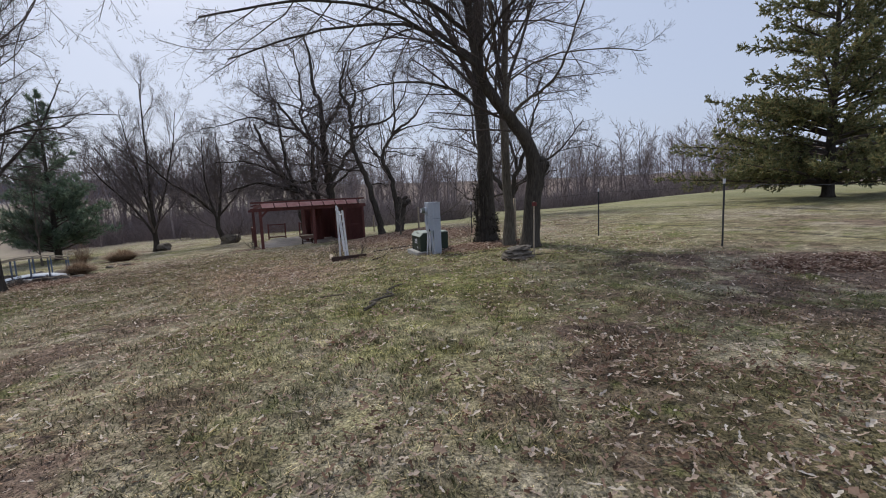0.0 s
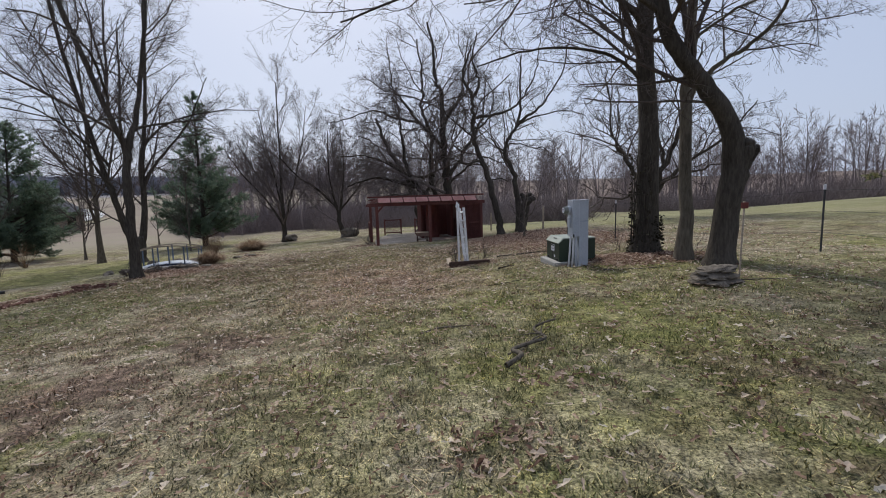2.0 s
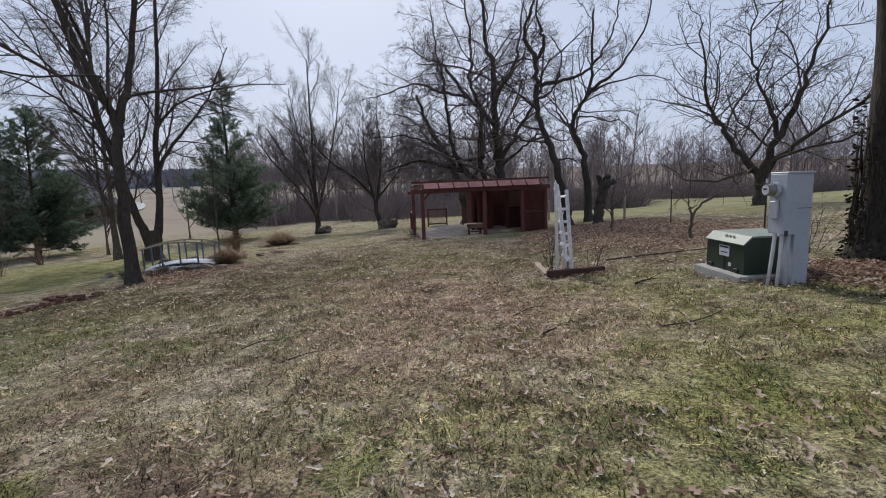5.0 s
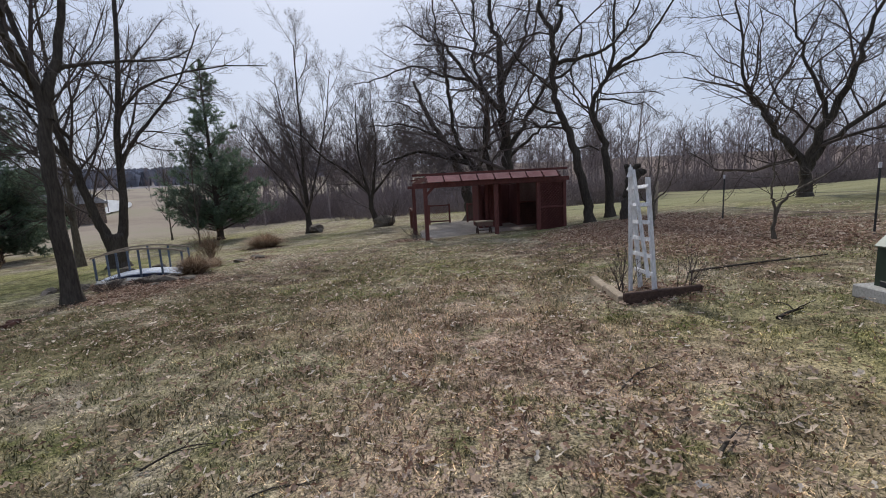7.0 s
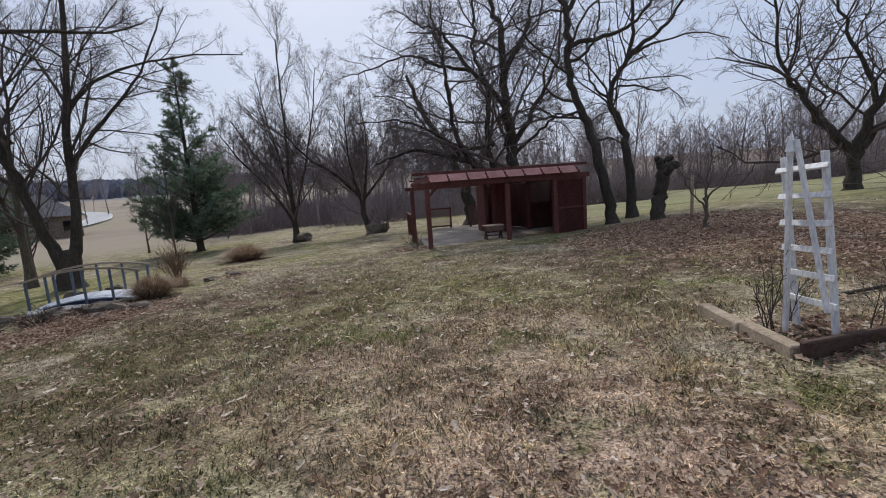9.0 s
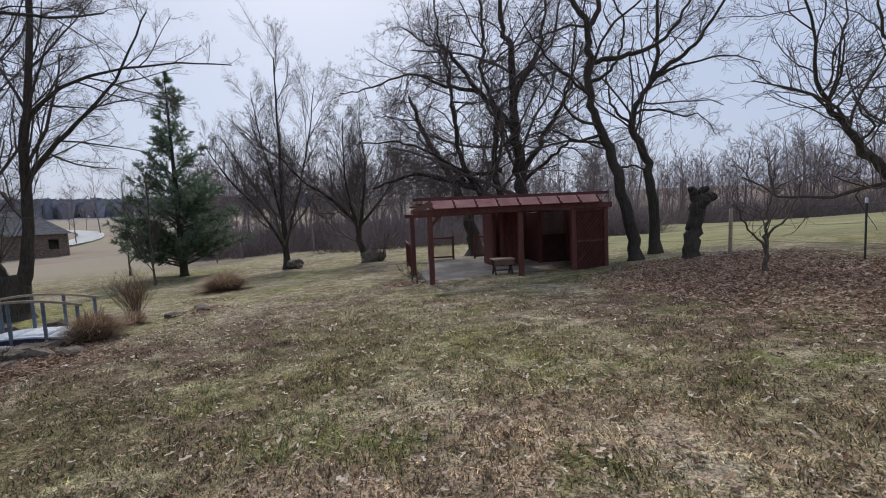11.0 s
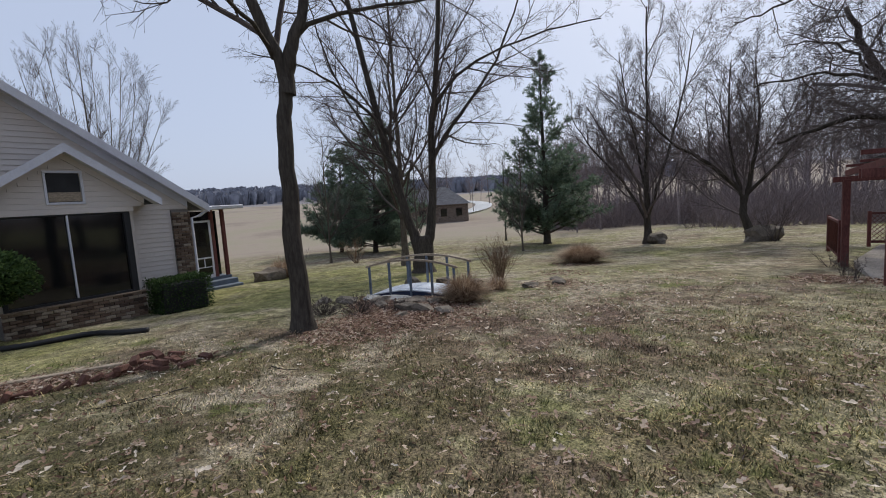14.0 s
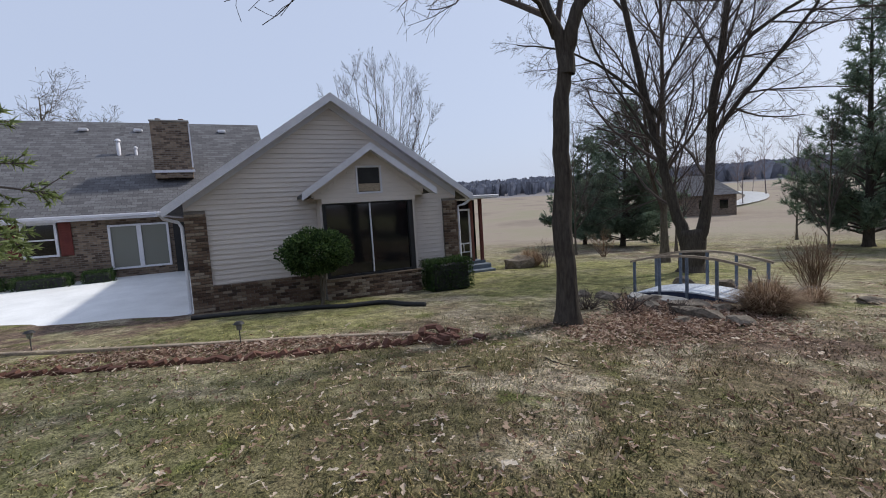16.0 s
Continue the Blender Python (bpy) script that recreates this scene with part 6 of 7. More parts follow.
# ---- clumps of dry grass ----
def grass_clump(x, y, r, h, n, seed, label, name="ornamental_grass"):
    rng = random.Random(seed)
    v, f = [], []
    for _ in range(n):
        a, q = rng.uniform(0, 6.283), r * 0.35 * math.sqrt(rng.random())
        base = Vector((math.cos(a) * q, math.sin(a) * q, -0.03))
        out = Vector((math.cos(a), math.sin(a), 0)) * rng.random() ** 0.6 * r * 1.25
        hh = h * rng.uniform(0.45, 1.15) * (1.15 - 0.55 * out.length / (r * 1.25))
        side = Vector((-math.sin(a), math.cos(a), 0)) * 0.0045
        mid = base + out * 0.5 + Vector((rng.gauss(0, 0.02), rng.gauss(0, 0.02), hh * 0.72))
        end = base + out * 1.1 + Vector((rng.gauss(0, 0.05), rng.gauss(0, 0.05), hh * rng.uniform(0.55, 1.1)))
        i = len(v)
        v += [base - side, base + side, mid + side, mid - side, end]
        f += [(i, i + 1, i + 2, i + 3), (i + 3, i + 2, i + 4)]
    top = thing(name, label, "grass clump", spot(x, y), "clumps of dry ornamental grass")
    part("blades", mesh_of("blades", v, f), DRY, top)["kind"] = "stuff"
    return top


grass_clump(-14.35, 17.8, 0.50, 0.62, 2400, 81, "rounded clump of rust brown dry ornamental grass")
grass_clump(-17.7, 25.1, 0.85, 0.75, 3000, 82, "low spreading clump of rust brown dry grass")
grass_clump(-18.7, 25.9, 0.65, 0.6, 1500, 83, "low clump of rust brown dry grass")
grass_clump(-25.4, 16.5, 0.7, 0.85, 1800, 84, "tall clump of straw coloured dry grass")
grass_clump(-14.9, 19.1, 0.35, 0.4, 400, 85, "small clump of dry brown grass among stones")


# ---- hedges, clipped shrubs ----
def leafy(owner, name, shape, n, size, seed, mat, label=""):
    """Small leaves scattered over and just under a surface given by shape(rng) -> point, normal."""
    rng = random.Random(seed)
    v, f = [], []
    for _ in range(n):
        p, nrm = shape(rng)
        d = turned(nrm, rng.uniform(0, 1.2), rng.uniform(0, 6.283))
        s = d.orthogonal().normalized()
        s.rotate(Matrix.Rotation(rng.uniform(0, 3.14), 3, d))
        ln, w = size * rng.uniform(0.6, 1.3), size * 0.28
        i = len(v)
        v += [p, p + d * ln * 0.5 + s * w, p + d * ln, p + d * ln * 0.5 - s * w]
        f.append((i, i + 1, i + 2, i + 3))
    return part(name, mesh_of(name, v, f), mat, owner, label)


def box_shape(sx, sy, sz):
    def shape(rng):
        k = rng.random()
        p = Vector((rng.uniform(-sx, sx), rng.uniform(-sy, sy), rng.uniform(0.02, sz)))
        if k < 0.36:
            p.z, nrm = sz, Vector((0, 0, 1))
        elif k < 0.7:
            p.y, nrm = math.copysign(sy, p.y), Vector((0, math.copysign(1, p.y), 0.2))
        else:
            p.x, nrm = math.copysign(sx, p.x), Vector((math.copysign(1, p.x), 0, 0.2))
        return p * rng.uniform(0.9, 1.02) + Vector((rng.gauss(0, 0.02), rng.gauss(0, 0.02), rng.gauss(0, 0.02))), nrm.normalized()
    return shape


def ball_shape(sx, sy, sz, c):
    def shape(rng):
        d = Vector((rng.gauss(0, 1), rng.gauss(0, 1), rng.gauss(0, 1))).normalized()
        k = rng.uniform(0.70, 1.04) * (1 + 0.30 * noise.noise(d * 2.2))
        return c + Vector((d.x * sx * k, d.y * sy * k, d.z * sz * k)), d
    return shape


def hedge(lx, ly, sx, sy, sz, n, seed, label):
    p = HOUSE @ Vector((lx, ly, 0))
    top = thing("clipped_hedge", label, "hedge", pose(p.x, p.y, land(p.x, p.y) - 0.02, 0, 0, 113.3))
    # plain black filler box gives the hedge its inner shade
    part("core", boxed((0, 0, sz * 0.47), (sx * 1.7, sy * 1.7, sz * 0.9), Matrix(), 0.05), BLACK, top, "black block painting in the shade behind the leaves")
    leafy(top, "foliage", box_shape(sx, sy, sz), n, 0.055, seed, HEDGE)
    return top


hedge(6.42, -0.85, 0.62, 0.42, 0.86, 7000, 91, "dense dark green box hedge clipped square")
hedge(-4.7, 6.85, 0.75, 0.4, 0.75, 4500, 92, "dark green clipped hedge below the window")
hedge(-3.2, 6.95, 0.42, 0.38, 0.8, 3000, 93, "dark green clipped hedge against the brick wall")
hedge(-6.5, 6.85, 0.8, 0.4, 0.7, 3500, 94, "dark green clipped hedge along the wing")
p = HOUSE @ Vector((2.74, -1.45, 0))
top = thing("clipped_shrub", "round-headed evergreen shrub clipped on two bare stems", "shrub", pose(p.x, p.y, land(p.x, p.y) - 0.02, 0, 0, 20))
for i, ln in enumerate((((-0.02, 0.02, -0.05), (-0.08, 0.05, 0.3), (-0.06, 0.06, 0.95)), ((0.05, 0, -0.05), (0.12, 0.08, 0.35), (0.04, 0.15, 1.0)))):
    part("stem", tube_mesh("stem", [(smooth_line(ln, 4), [0.04 - 0.001 * k for k in range(9)], 8)]), BARK_GREY, top, "pale grey stem")
leafy(top, "foliage", ball_shape(0.82, 0.78, 0.50, Vector((0, 0, 1.32))), 9000, 0.075, 95, HEDGE)
leafy(top, "inner_foliage", ball_shape(0.60, 0.58, 0.42, Vector((0, 0, 1.30))), 3500, 0.09, 96, HEDGE)


# ---- corrugated drain pipe, path lights, edging ----
def drain():
    pts = smooth_line([on_land(*q, 0.05) for q in ((-17.2, 7.1), (-17.4, 8.4), (-17.5, 9.6), (-17.35, 10.4), (-17.55, 11.2), (-17.0, 11.75), (-16.75, 12.2))], 10)
    rad = [0.05 + (0.006 if i % 2 else 0) for i in range(len(pts))]
    return solid("drain_pipe", tube_mesh("drain_pipe", [(pts, rad, 10)]), BLACK, "black corrugated drain pipe lying along the bed", "pipe")


drain()


def path_light(x, y, seed):
    top = thing("path_light", "small dark solar path light on a stake", "path light", spot(x, y), "solar path lights")
    part("stake", tube_mesh("stake", [([Vector((0, 0, -0.08)), Vector((0, 0, 0.24))], [0.009, 0.009], 6)]), BLACK, top)
    bm = bmesh.new()
    bmesh.ops.create_cone(bm, cap_ends=True, segments=16, radius1=0.032, radius2=0.05, depth=0.09, matrix=Matrix.Translation((0, 0, 0.285)))
    part("lens", bm, WINDOWGLASS, top, "clear ribbed lens")
    bm = bmesh.new()
    bmesh.ops.create_cone(bm, cap_ends=True, segments=16, radius1=0.085, radius2=0.05, depth=0.035, matrix=Matrix.Translation((0, 0, 0.348)))
    part("cap", bm, BLACK, top)
    part("solar_cell", boxed((0, 0, 0.3675), (0.05, 0.05, 0.004)), STEEL, top)


path_light(-14.0, 9.43, 1)
path_light(-14.6, 5.9, 2)


def edging():
    """Old red bricks set on edge in a leaning row, a few spilled at its end; a pale timber strip behind."""
    rng = random.Random(12)
    me = brick_mesh(0.20, 0.09, 0.062)
    line = smooth_line([(-13.45, 12.3, 0), (-13.2, 11.2, 0), (-13.1, 10.0, 0), (-13.05, 8.6, 0), (-13.0, 7.0, 0), (-13.0, 5.0, 0), (-13.1, 2.0, 0)], 12)
    owner = thing("brick_edging", "leaning row of old red bricks edging the leafy bed", "edging", Matrix(), "", "structure")
    d = 0.0
    for a, b in zip(line, line[1:]):
        ln = (b - a).length
        while d < ln:
            p = a.lerp(b, d / ln)
            ang = math.degrees(math.atan2(b.y - a.y, b.x - a.x))
            q = part("brick", me, REDBRICK, owner)
            q.matrix_basis = pose(p.x + rng.gauss(0, 0.03), p.y, land(p.x, p.y) + 0.025, rng.gauss(0, 8), rng.gauss(18, 14), ang + rng.gauss(0, 12))
            d += rng.uniform(0.11, 0.19)
        d -= ln
    for i in range(14):
        x, y = rng.gauss(-13.55, 0.22), rng.gauss(12.45, 0.28)
        q = solid("brick", me, REDBRICK, "loose old red brick lying in a spilled heap", "brick", "", "spilled red bricks")
        q.matrix_world = pose(x, y, land(x, y) + 0.03 + (0.06 if i % 3 == 0 else 0), rng.gauss(0, 10), rng.gauss(0, 10), rng.uniform(0, 180))
    q = [(-13.95, 12.0), (-14.1, 10.4), (-14.2, 8.8), (-14.35, 7.2), (-14.6, 5.2), (-14.9, 2.5)]
    for a, b in zip(q, q[1:]):
        a, b = on_land(*a, 0.015), on_land(*b, 0.015)
        solid("edging_strip", beamed(a, b, 0.09, 0.07, 0.008), TIMBER, "pale weathered timber strip edging the bed", "timber", "structure")


edging()


# ---- wire fence ----
def fence():
    posts = ((9.5, 1.2, 1.3, 0), (7.2, 5.4, 1.3, 0), (5.75, 9.3, 1.35, 0), (4.37, 12.7, 1.3, 0), (2.3, 14.4, 1.25, 1), (1.15, 17.6, 1.25, 0), (-0.14, 21.85, 1.2, 0), (-1.3, 25.6, 1.2, 1), (-2.6, 29.5, 1.2, 0), (-5.0, 33.5, 1.2, 1), (-9.0, 37.0, 1.2, 0))
    tops = []
    for x, y, h, wood in posts:
        label = "grey weathered wooden fence post" if wood else "dark steel fence post with a pale tip"
        top = thing("fence_post", label, "fence post", spot(x, y), "posts of the wire fence")
        if wood:
            part("post", tube_mesh("post", [([Vector((0, 0, -0.2)), Vector((0.01, 0, h * 0.6)), Vector((0.02, 0.01, h))], [0.05, 0.047, 0.045], 9)]), TIMBER, top)
        else:
            bm = boxed((0, 0, h / 2 - 0.1), (0.035, 0.007, h + 0.2))
            box(bm, (0, 0.016, h / 2 - 0.1), (0.007, 0.03, h + 0.2))
            part("post", bm, STEEL, top)
            part("tip", boxed((0, 0.008, h - 0.03), (0.04, 0.04, 0.10), Matrix(), 0.005), TRIM, top, "pale post tip")
        tops.append((on_land(x, y), h))
    line = thing("fence_wire", "thin sagging steel wires strung between the posts", "wire")
    for (a, ha), (b, hb) in zip(tops, tops[1:]):
        for k in (0.93, 0.62, 0.30):
            p, q = a + Vector((0, 0, ha * k)), b + Vector((0, 0, hb * k))
            mid = (p + q) / 2 - Vector((0, 0, 0.03))
            part("wire", tube_mesh("wire", [(smooth_line([p, mid, q], 3), [0.0035] * 7, 4)]), STEEL, line)


fence()
top = thing("marker_stake", "thin grey metal stake with a small rusty tag", "stake", spot(2.0, 9.95))
part("stake", tube_mesh("stake", [([Vector((0, 0, -0.1)), Vector((0.02, 0, 1.18))], [0.014, 0.014], 6)]), TIMBER, top)
part("tag", boxed((0.02, -0.02, 1.12), (0.10, 0.02, 0.09), Matrix(), 0.006), SHUTTER, top, "small rusty red tag")


# ---- neighbour's house across the field ----
def neighbour():
    m = pose(-71.5, 49.6, land(-71.5, 49.6) - 0.2, 0, 0, 60)
    top = thing("neighbour_house", "brown brick house with a grey roof across the field", "house", m)
    part("wall", boxed((0, 4, 1.4), (13, 8, 3.2)), BRICKWORK, top)
    bm = bmesh.new()
    pts = [(-7, -0.5, 3.0), (7, -0.5, 3.0), (7, 8.5, 3.0), (-7, 8.5, 3.0), (-3.2, 4, 6.0), (3.2, 4, 6.0)]
    v = [bm.verts.new(p) for p in pts]
    for q in ((0, 1, 5, 4), (1, 2, 5), (2, 3, 4, 5), (3, 0, 4), (3, 2, 1, 0)):
        bm.faces.new([v[i] for i in q])
    part("roof", bm, SHINGLES, top)
    for x in (-4, -1, 2.5, 5):
        w = part("window", boxed((x, -0.02, 1.7), (1.0, 0.06, 1.2)), DARKGLASS, top)
        part("frame", boxed((x, -0.04, 2.34), (1.16, 0.08, 0.1)), DARKTIMBER, w)


neighbour()
road = [(-78, 48), (-82, 62), (-95, 78), (-118, 92), (-150, 98), (-200, 96)]
bm = bmesh.new()
pts = smooth_line([on_land(*q, 0.25) for q in road], 8)
left = [bm.verts.new((p.x - 1.5, p.y - 1.5, land(p.x - 1.5, p.y - 1.5) + 0.30)) for p in pts]
right = [bm.verts.new((p.x + 1.5, p.y + 1.5, land(p.x + 1.5, p.y + 1.5) + 0.30)) for p in pts]
for i in range(len(pts) - 1):
    bm.faces.new((left[i], right[i], right[i + 1], left[i + 1]))
bmesh.ops.solidify(bm, geom=bm.faces[:], thickness=0.3)
solid("road", bm, PATIO, "pale gravel lane climbing the far field", "road", "structure")


# ---- fallen branches ----
def fallen(name, label, pts, r, seed, mat=BARK_GREY, twigs=3):
    rng = random.Random(seed)
    line = smooth_line([on_land(x, y, r + lift) for x, y, lift in pts], 4)
    n = len(line) - 1
    paths = [(line, [r * (1 - 0.6 * i / n) for i in range(n + 1)], 7)]
    for _ in range(twigs):
        p, d, rr = along(line, paths[0][1], rng.uniform(0.3, 0.95))
        e = turned(d, rng.uniform(0.5, 1.0), rng.uniform(0, 6.283))
        e.z = abs(e.z) * 0.25
        q, w = shoot(rng, p, e.normalized(), rng.uniform(0.15, 0.45), rr * 0.6, rr * 0.25, 4, 0.2, -0.05)
        paths.append((q, w, 5))
    return solid(name, tube_mesh(name, paths), mat, label, "branch", "", "fallen branches")


fallen("fallen_branch", "crooked grey fallen branch lying on the lawn", [(-1.12, 6.15, 0), (-1.0, 6.35, 0.03), (-1.1, 6.55, 0.01), (-0.93, 6.72, 0.03), (-0.80, 6.95, 0.01), (-0.93, 7.2, 0.03), (-0.85, 7.32, 0.06), (-0.70, 7.42, 0.08)], 0.026, 201, BARK_GREY, 6)
fallen("fallen_branch", "short forked grey twig beside the fallen branch", [(-1.14, 6.49, 0), (-1.02, 6.55, 0.02), (-0.97, 6.74, 0)], 0.012, 202, BARK_GREY, 2)
fallen("fallen_branch", "long crooked grey stick lying in the grass", [(-2.26, 7.22, 0), (-2.08, 7.42, 0.015), (-1.88, 7.51, 0.01), (-1.5, 7.6, 0)], 0.013, 203, BARK_GREY, 2)
fallen("fallen_branch", "long dark pole lying across the leaf litter", [(-2.3, 15.04, 0), (-1.57, 15.36, 0), (-0.31, 15.73, 0.02)], 0.022, 204, BARK, 1)
fallen("fallen_branch", "thin bare stick on the grass", [(0.2, 11.5, 0), (0.9, 11.3, 0.01), (1.5, 11.5, 0)], 0.012, 205, BARK_GREY, 2)
fallen("fallen_branch", "pale stick across the roots of the bent tree", [(1.5, 9.95, 0), (2.2, 9.8, 0.02), (3.0, 9.95, 0)], 0.012, 206, BARK_GREY, 3)
fallen("fallen_branch", "thin dark stick on the lawn", [(-12.2, 12.7, 0), (-12.0, 12.2, 0.01), (-12.1, 11.8, 0)], 0.008, 207, BARK, 1)
fallen("fallen_branch", "thin dark stick on the lawn", [(-1.9, 10.5, 0), (-1.5, 10.7, 0.01), (-1.2, 11.1, 0)], 0.009, 208, BARK, 2)
fallen("fallen_branch", "thin dark stick on the lawn", [(-5.6, 9.3, 0), (-5.4, 9.6, 0.01), (-5.0, 9.7, 0)], 0.008, 209, BARK, 2)
fallen("fallen_branch", "short dark rotten stick on the lawn", [(-1.98, 12.65, 0), (-1.83, 12.81, 0.01), (-1.65, 12.98, 0)], 0.02, 211, BARK, 2)
fallen("fallen_branch", "thin dark forked stick on the lawn", [(-3.51, 10.99, 0), (-3.32, 11.34, 0.02), (-3.1, 11.49, 0)], 0.009, 212, BARK, 3)
fallen("fallen_branch", "thin crooked dark twig on the lawn", [(-6.4, 9.61, 0), (-6.3, 9.85, 0.02), (-6.13, 9.96, 0)], 0.008, 213, BARK, 3)
fallen("fallen_branch", "short dark rotten stick on the lawn", [(-3.06, 10.24, 0), (-2.99, 10.36, 0.01), (-2.94, 10.45, 0)], 0.014, 214, BARK, 1)
fallen("fallen_branch", "thin dark stick on the lawn", [(-12.47, 13.62, 0), (-12.21, 13.68, 0.01), (-12.08, 13.86, 0)], 0.009, 215, BARK, 1)
fallen("fallen_branch", "pale bent twig lying in the grass", [(-1.96, 5.5, 0), (-1.91, 5.42, 0.01), (-1.82, 5.28, 0)], 0.009, 216, BARK_GREY, 0)
rng = random.Random(210)
for i in range(26):
    x, y = rng.uniform(-9, 1.5), rng.uniform(2.5, 18)
    a, ln = rng.uniform(0, 6.283), rng.uniform(0.12, 0.35)
    fallen("fallen_twig", "small dry twig lying in the grass", [(x, y, 0), (x + math.cos(a) * ln * 0.5, y + math.sin(a) * ln * 0.5, 0.01), (x + math.cos(a + 0.3) * ln, y + math.sin(a + 0.3) * ln, 0)], rng.uniform(0.003, 0.006), 300 + i, TWIG, 1)


# ---- ivy on the tall tree ----
def ivy():
    rng = random.Random(19)
    c = Vector((1.34, 13.7, land(1.34, 13.7)))

    def shape(r):
        z = r.random() ** 1.4 * 2.3
        a = r.uniform(0, 6.283)
        if z > 0.9 and math.cos(a - 3.4) < 0.1:
            z *= 0.35
        rad = 0.29 + (0.14 * max(0, 0.4 - z)) + r.uniform(0, 0.05)
        return Vector((math.cos(a) * rad, math.sin(a) * rad, z)), Vector((math.cos(a), math.sin(a), 0.1)).normalized()

    top = thing("ivy", "withered dark ivy climbing the tall trunk", "ivy", Matrix.Translation(c))
    leafy(top, "foliage", shape, 800, 0.075, 20, MOSS)
    paths = []
    for _ in range(14):
        a = rng.uniform(2.0, 4.8)
        pts = [Vector((math.cos(a + rng.gauss(0, 0.08)) * 0.31, math.sin(a + rng.gauss(0, 0.08)) * 0.31, 0.25 * k - 0.1)) for k in range(rng.randint(5, 11))]
        paths.append((pts, [0.014] * len(pts), 4))
    part("vine", tube_mesh("vine", paths), BARK, top)


ivy()


# ---- leaf litter and grass ----
def drift_weight(x, y):
    """How thickly fallen leaves lie at a place."""
    w = 0.10 + 0.5 * max(0.0, noise.noise((x * 0.35, y * 0.35, 5.0)) + 0.1)
    for cx, cy, rx, ry, k in DRIFTS:
        q = ((x - cx) / rx) ** 2 + ((y - cy) / ry) ** 2
        if q < 1:
            w += k * (1 - q)
    return w


DRIFTS = ((-1.0, 4.9, 0.6, 0.45, 1.4), (-0.6, 5.9, 0.7, 0.45, 1.1), (1.0, 12.9, 1.9, 1.3, 4.0), (-0.6, 19.0, 3.8, 3.6, 2.2), (-2.6, 23.0, 3.4, 3.8, 2.4), (6.2, 7.0, 1.9, 0.9, 4.0), (-14.7, 16.7, 2.6, 1.3, 3.4), (-13.8, 15.2, 1.5, 1.3, 2.4), (-13.7, 9.5, 0.75, 4.5, 2.4), (-10.2, 24.1, 1.2, 1.0, 2.0), (-2.9, 13.9, 0.9, 0.8, 2.5),
          (-16.0, 22.3, 2.0, 1.6, 1.0), (-14.4, 20.5, 1.2, 1.2, 1.4), (-18.0, 24.5, 2.5, 1.2, 0.8))


PALE = ((-4.3, 11.6, 2.4, 2.1, 1.6), (-3.9, 10.0, 2.0, 1.8, 1.2), (1.2, 2.6, 2.4, 1.8, 1.2), (2.6, 3.3, 2.2, 2.2, 1.2), (-2.6, 8.0, 1.6, 2.0, 0.6), (-6.5, 14.5, 2.5, 2.0, 0.5))


def pale_weight(x, y):
    w = 0.30 + 0.5 * max(0.0, noise.noise((x * 0.45, y * 0.45, 9.0)) + 0.05)
    for cx, cy, rx, ry, k in PALE:
        q = ((x - cx) / rx) ** 2 + ((y - cy) / ry) ** 2
        if q < 1:
            w += k * (1 - q) * (0.6 + 0.8 * noise.noise((x * 1.6, y * 1.6, 2.0)))
    return w


def leaf_litter(name, label, n, area, seed, mat, size, pick, lift=0.012):
    """Curled lobed leaves, each tilted its own way, scattered by weight."""
    rng = random.Random(seed)
    v, f = [], []
    x0, y0, x1, y1 = area
    made = tries = 0
    while made < n and tries < n * 40:
        tries += 1
        x, y = rng.uniform(x0, x1), rng.uniform(y0, y1)
        w = pick(x, y)
        if rng.random() * 3.0 > w:
            continue
        made += 1
        s = size * rng.uniform(0.55, 1.25)
        z = land(x, y) + lift + rng.random() * 0.012 + (rng.random() * 0.05 * min(1, max(0, w - 1.2)))
        m = pose(x, y, z, rng.gauss(0, 16), rng.gauss(0, 16), rng.uniform(0, 360))
        curl, slim = rng.uniform(0.05, 0.6), rng.uniform(0.45, 1.25)
        i = len(v)
        for a, b in ((-1.0, 0.02), (-0.5, 0.40), (-0.08, 0.17), (0.38, 0.52), (1.0, 0.03), (0.45, -0.44), (0.0, -0.15), (-0.5, -0.36)):
            v.append(m @ Vector((a * s, b * s * slim * rng.uniform(0.6, 1.3), s * curl * (b * b * 3 + 0.25 * a * a))))
        f += [(i, i + 1, i + 2, i + 7), (i + 2, i + 6, i + 7), (i + 2, i + 3, i + 4, i + 6), (i + 4, i + 5, i + 6)]
    solid(name, mesh_of(name, v, f), mat, label, "leaves", "stuff")


leaf_litter("fallen_leaves", "pale and brown oak leaves scattered on the lawn", 34000, (-14, 0.8, 5.5, 21), 301, FALLEN, 0.033, pale_weight, 0.026)
leaf_litter("oak_leaves", "large curled buff oak leaves lying on the grass", 9500, (-15, 1.0, 6.5, 24), 303, OAK_LEAF, 0.045, lambda x, y: 0.7 + 0.4 * pale_weight(x, y), 0.034)
leaf_litter("leaf_drifts", "rust brown leaves drifted in beds and round trunks", 34000, (-19, 2, 9, 29), 302, RUSSET, 0.05, lambda x, y: max(0.0, drift_weight(x, y) - 0.75))


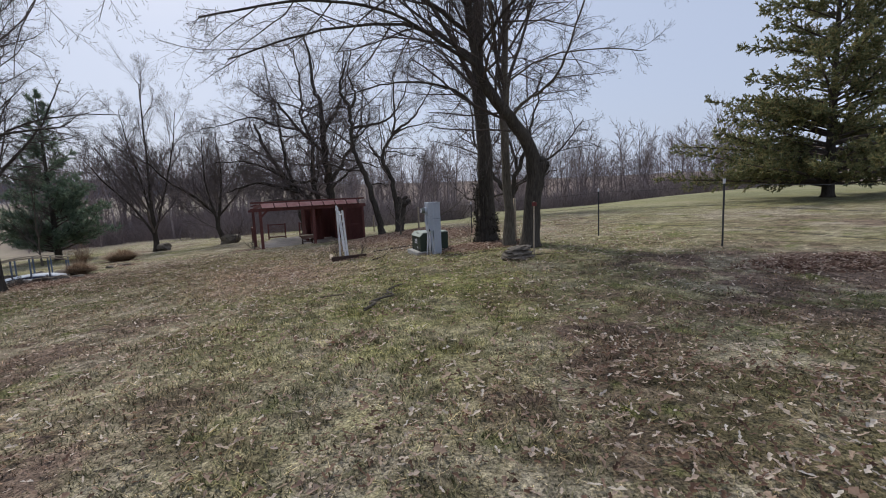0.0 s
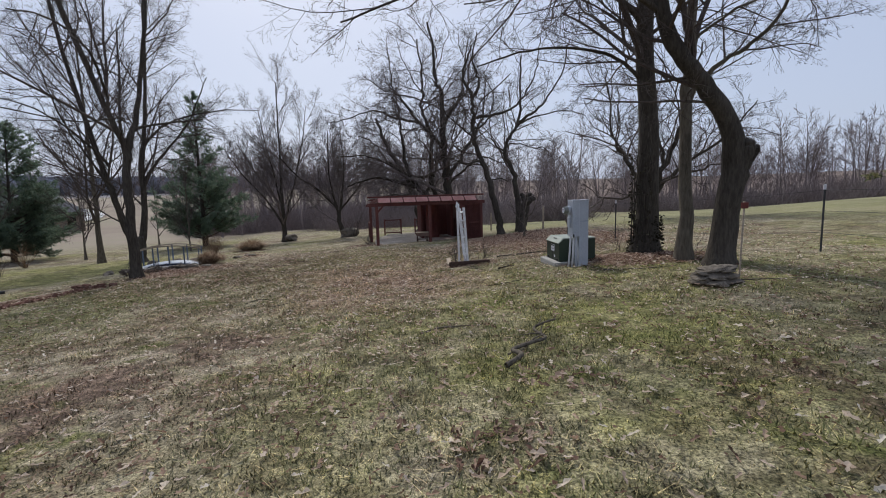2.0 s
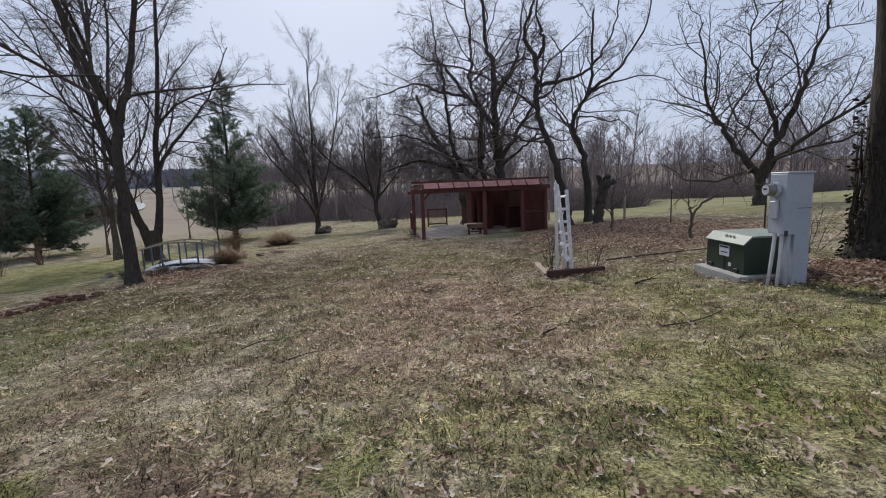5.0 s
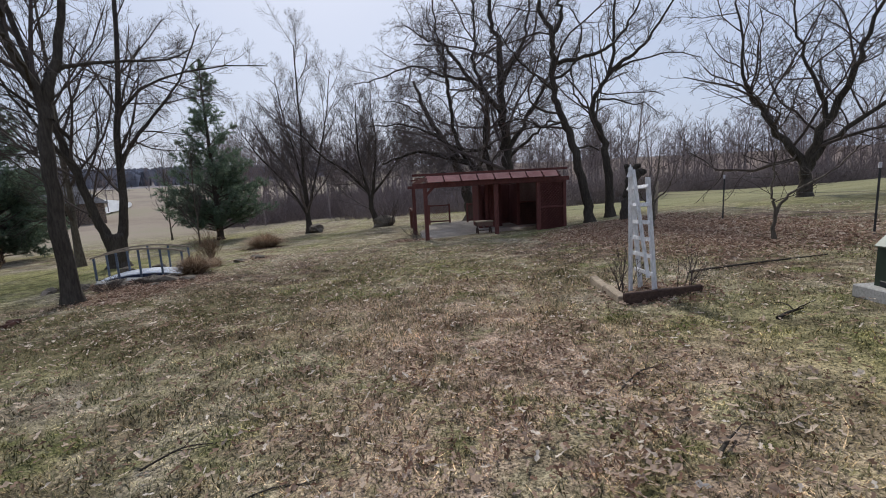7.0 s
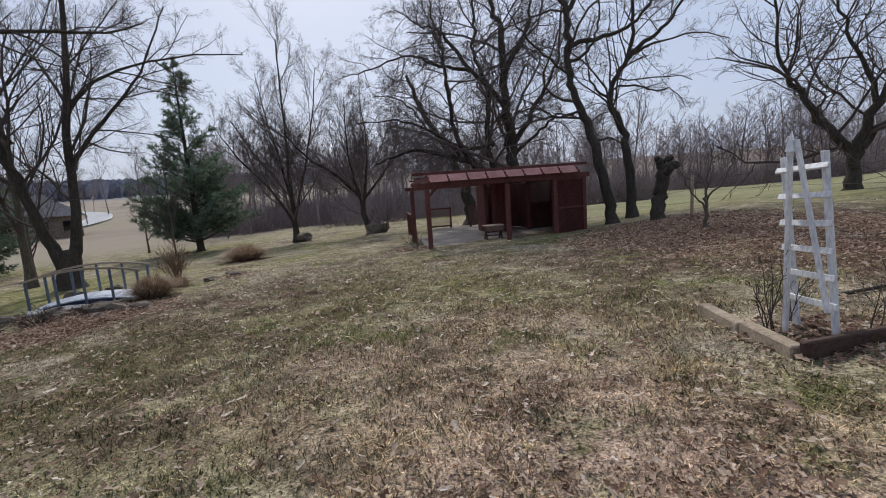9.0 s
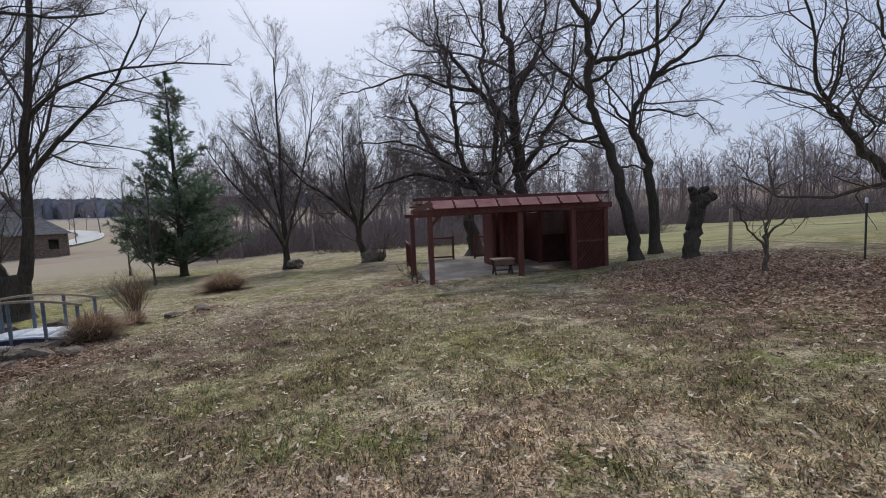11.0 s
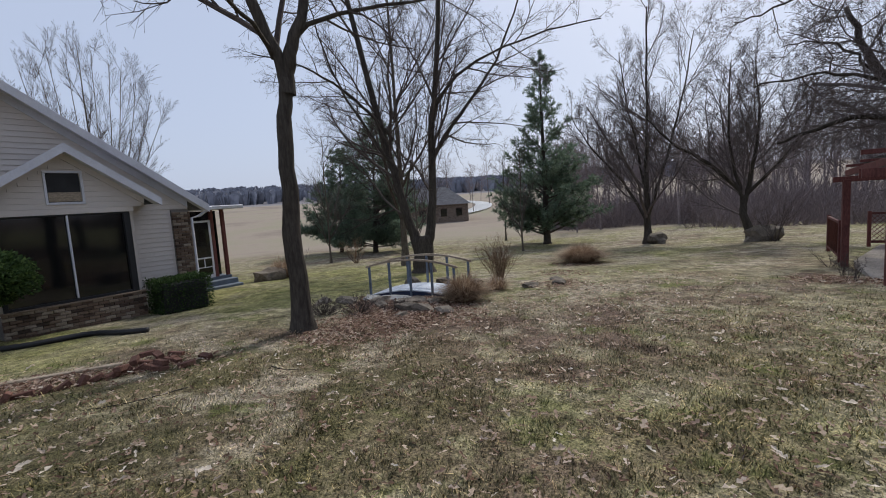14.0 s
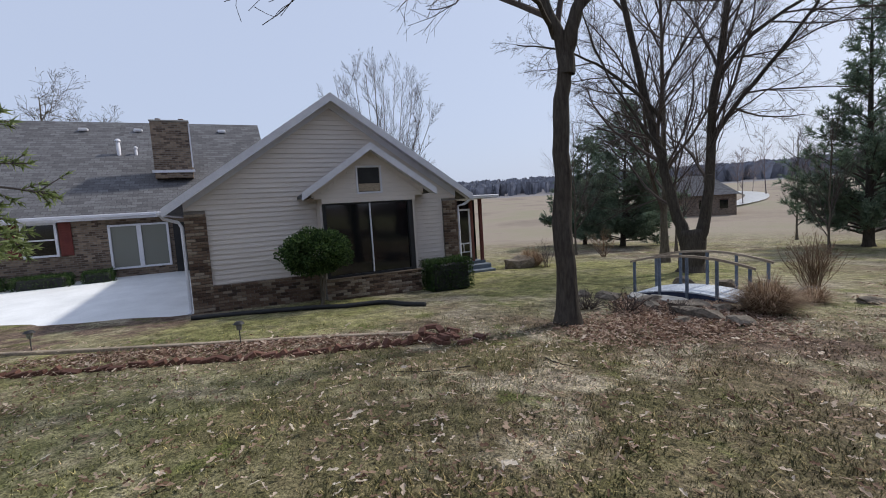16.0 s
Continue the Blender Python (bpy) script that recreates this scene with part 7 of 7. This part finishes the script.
def turf_blades(name, label, n, seed, height, width, flat, near):
    """Thin blades on the lawn, thickest along the line walked; numpy keeps it quick."""
    rs = np.random.RandomState(seed)
    line = np.array([(0.2, 1.0), (-0.4, 4.0), (-1.5, 7.0), (-3.0, 10.0), (-4.6, 13.0), (-5.8, 15.5), (-8.5, 14.5), (-9.5, 12.5), (-8.5, 17.0)])
    k = rs.randint(0, len(line), n)
    r = near * rs.rand(n) ** 0.8
    a = rs.rand(n) * 6.2832
    x, y = line[k, 0] + r * np.cos(a) + rs.normal(0, 0.8, n), line[k, 1] + r * np.sin(a) + rs.normal(0, 0.8, n)
    gx, gy, cell = np.arange(-26, 16, 0.5), np.arange(-10, 32, 0.5), 0.5
    grid = np.array([[land(p, q) + 0.022 * noise.noise((p * 0.7, q * 0.7, 0)) for q in gy] for p in gx])
    u, w = np.clip((x + 26) / cell, 0, len(gx) - 1.01), np.clip((y + 10) / cell, 0, len(gy) - 1.01)
    i, j = u.astype(int), w.astype(int)
    s, t = u - i, w - j
    z = grid[i, j] * (1 - s) * (1 - t) + grid[i + 1, j] * s * (1 - t) + grid[i, j + 1] * (1 - s) * t + grid[i + 1, j + 1] * s * t
    b = rs.rand(n) * 6.2832
    clump = np.sin(3.1 * x + 1.7 * np.sin(2.3 * y)) * np.sin(2.7 * y + 1.3 * np.sin(3.9 * x)) + 0.6 * np.sin(8.3 * x + 2.0 * np.sin(5.1 * y)) * np.sin(7.7 * y)
    h = height * (0.5 + rs.rand(n)) * np.clip(0.85 + 0.55 * clump, 0.25, 1.7)
    lean = h * (flat + 0.6 * rs.rand(n))
    rise = h * (1.0 - 0.8 * flat * rs.rand(n)) * (0.35 if flat > 1 else 1.0)
    wx, wy = -np.sin(b) * width, np.cos(b) * width
    v = np.empty((n, 3, 3))
    v[:, 0] = np.stack([x - wx, y - wy, z - 0.008], 1)
    v[:, 1] = np.stack([x + wx, y + wy, z - 0.008], 1)
    v[:, 2] = np.stack([x + np.cos(b) * lean, y + np.sin(b) * lean, z + np.abs(rise)], 1)
    me = bpy.data.meshes.new(name)
    me.vertices.add(3 * n)
    me.vertices.foreach_set("co", v.reshape(-1))
    me.loops.add(3 * n)
    me.loops.foreach_set("vertex_index", np.arange(3 * n, dtype=np.int32))
    me.polygons.add(n)
    me.polygons.foreach_set("loop_start", np.arange(0, 3 * n, 3, dtype=np.int32))
    me.update()
    solid(name, me, BLADE, label, "grass", "stuff")


turf_blades("grass", "short olive and straw coloured winter grass", 270000, 401, 0.045, 0.006, 0.5, 7.0)
turf_blades("dead_grass", "flattened dead straw lying in the lawn", 130000, 402, 0.075, 0.006, 1.3, 7.0)
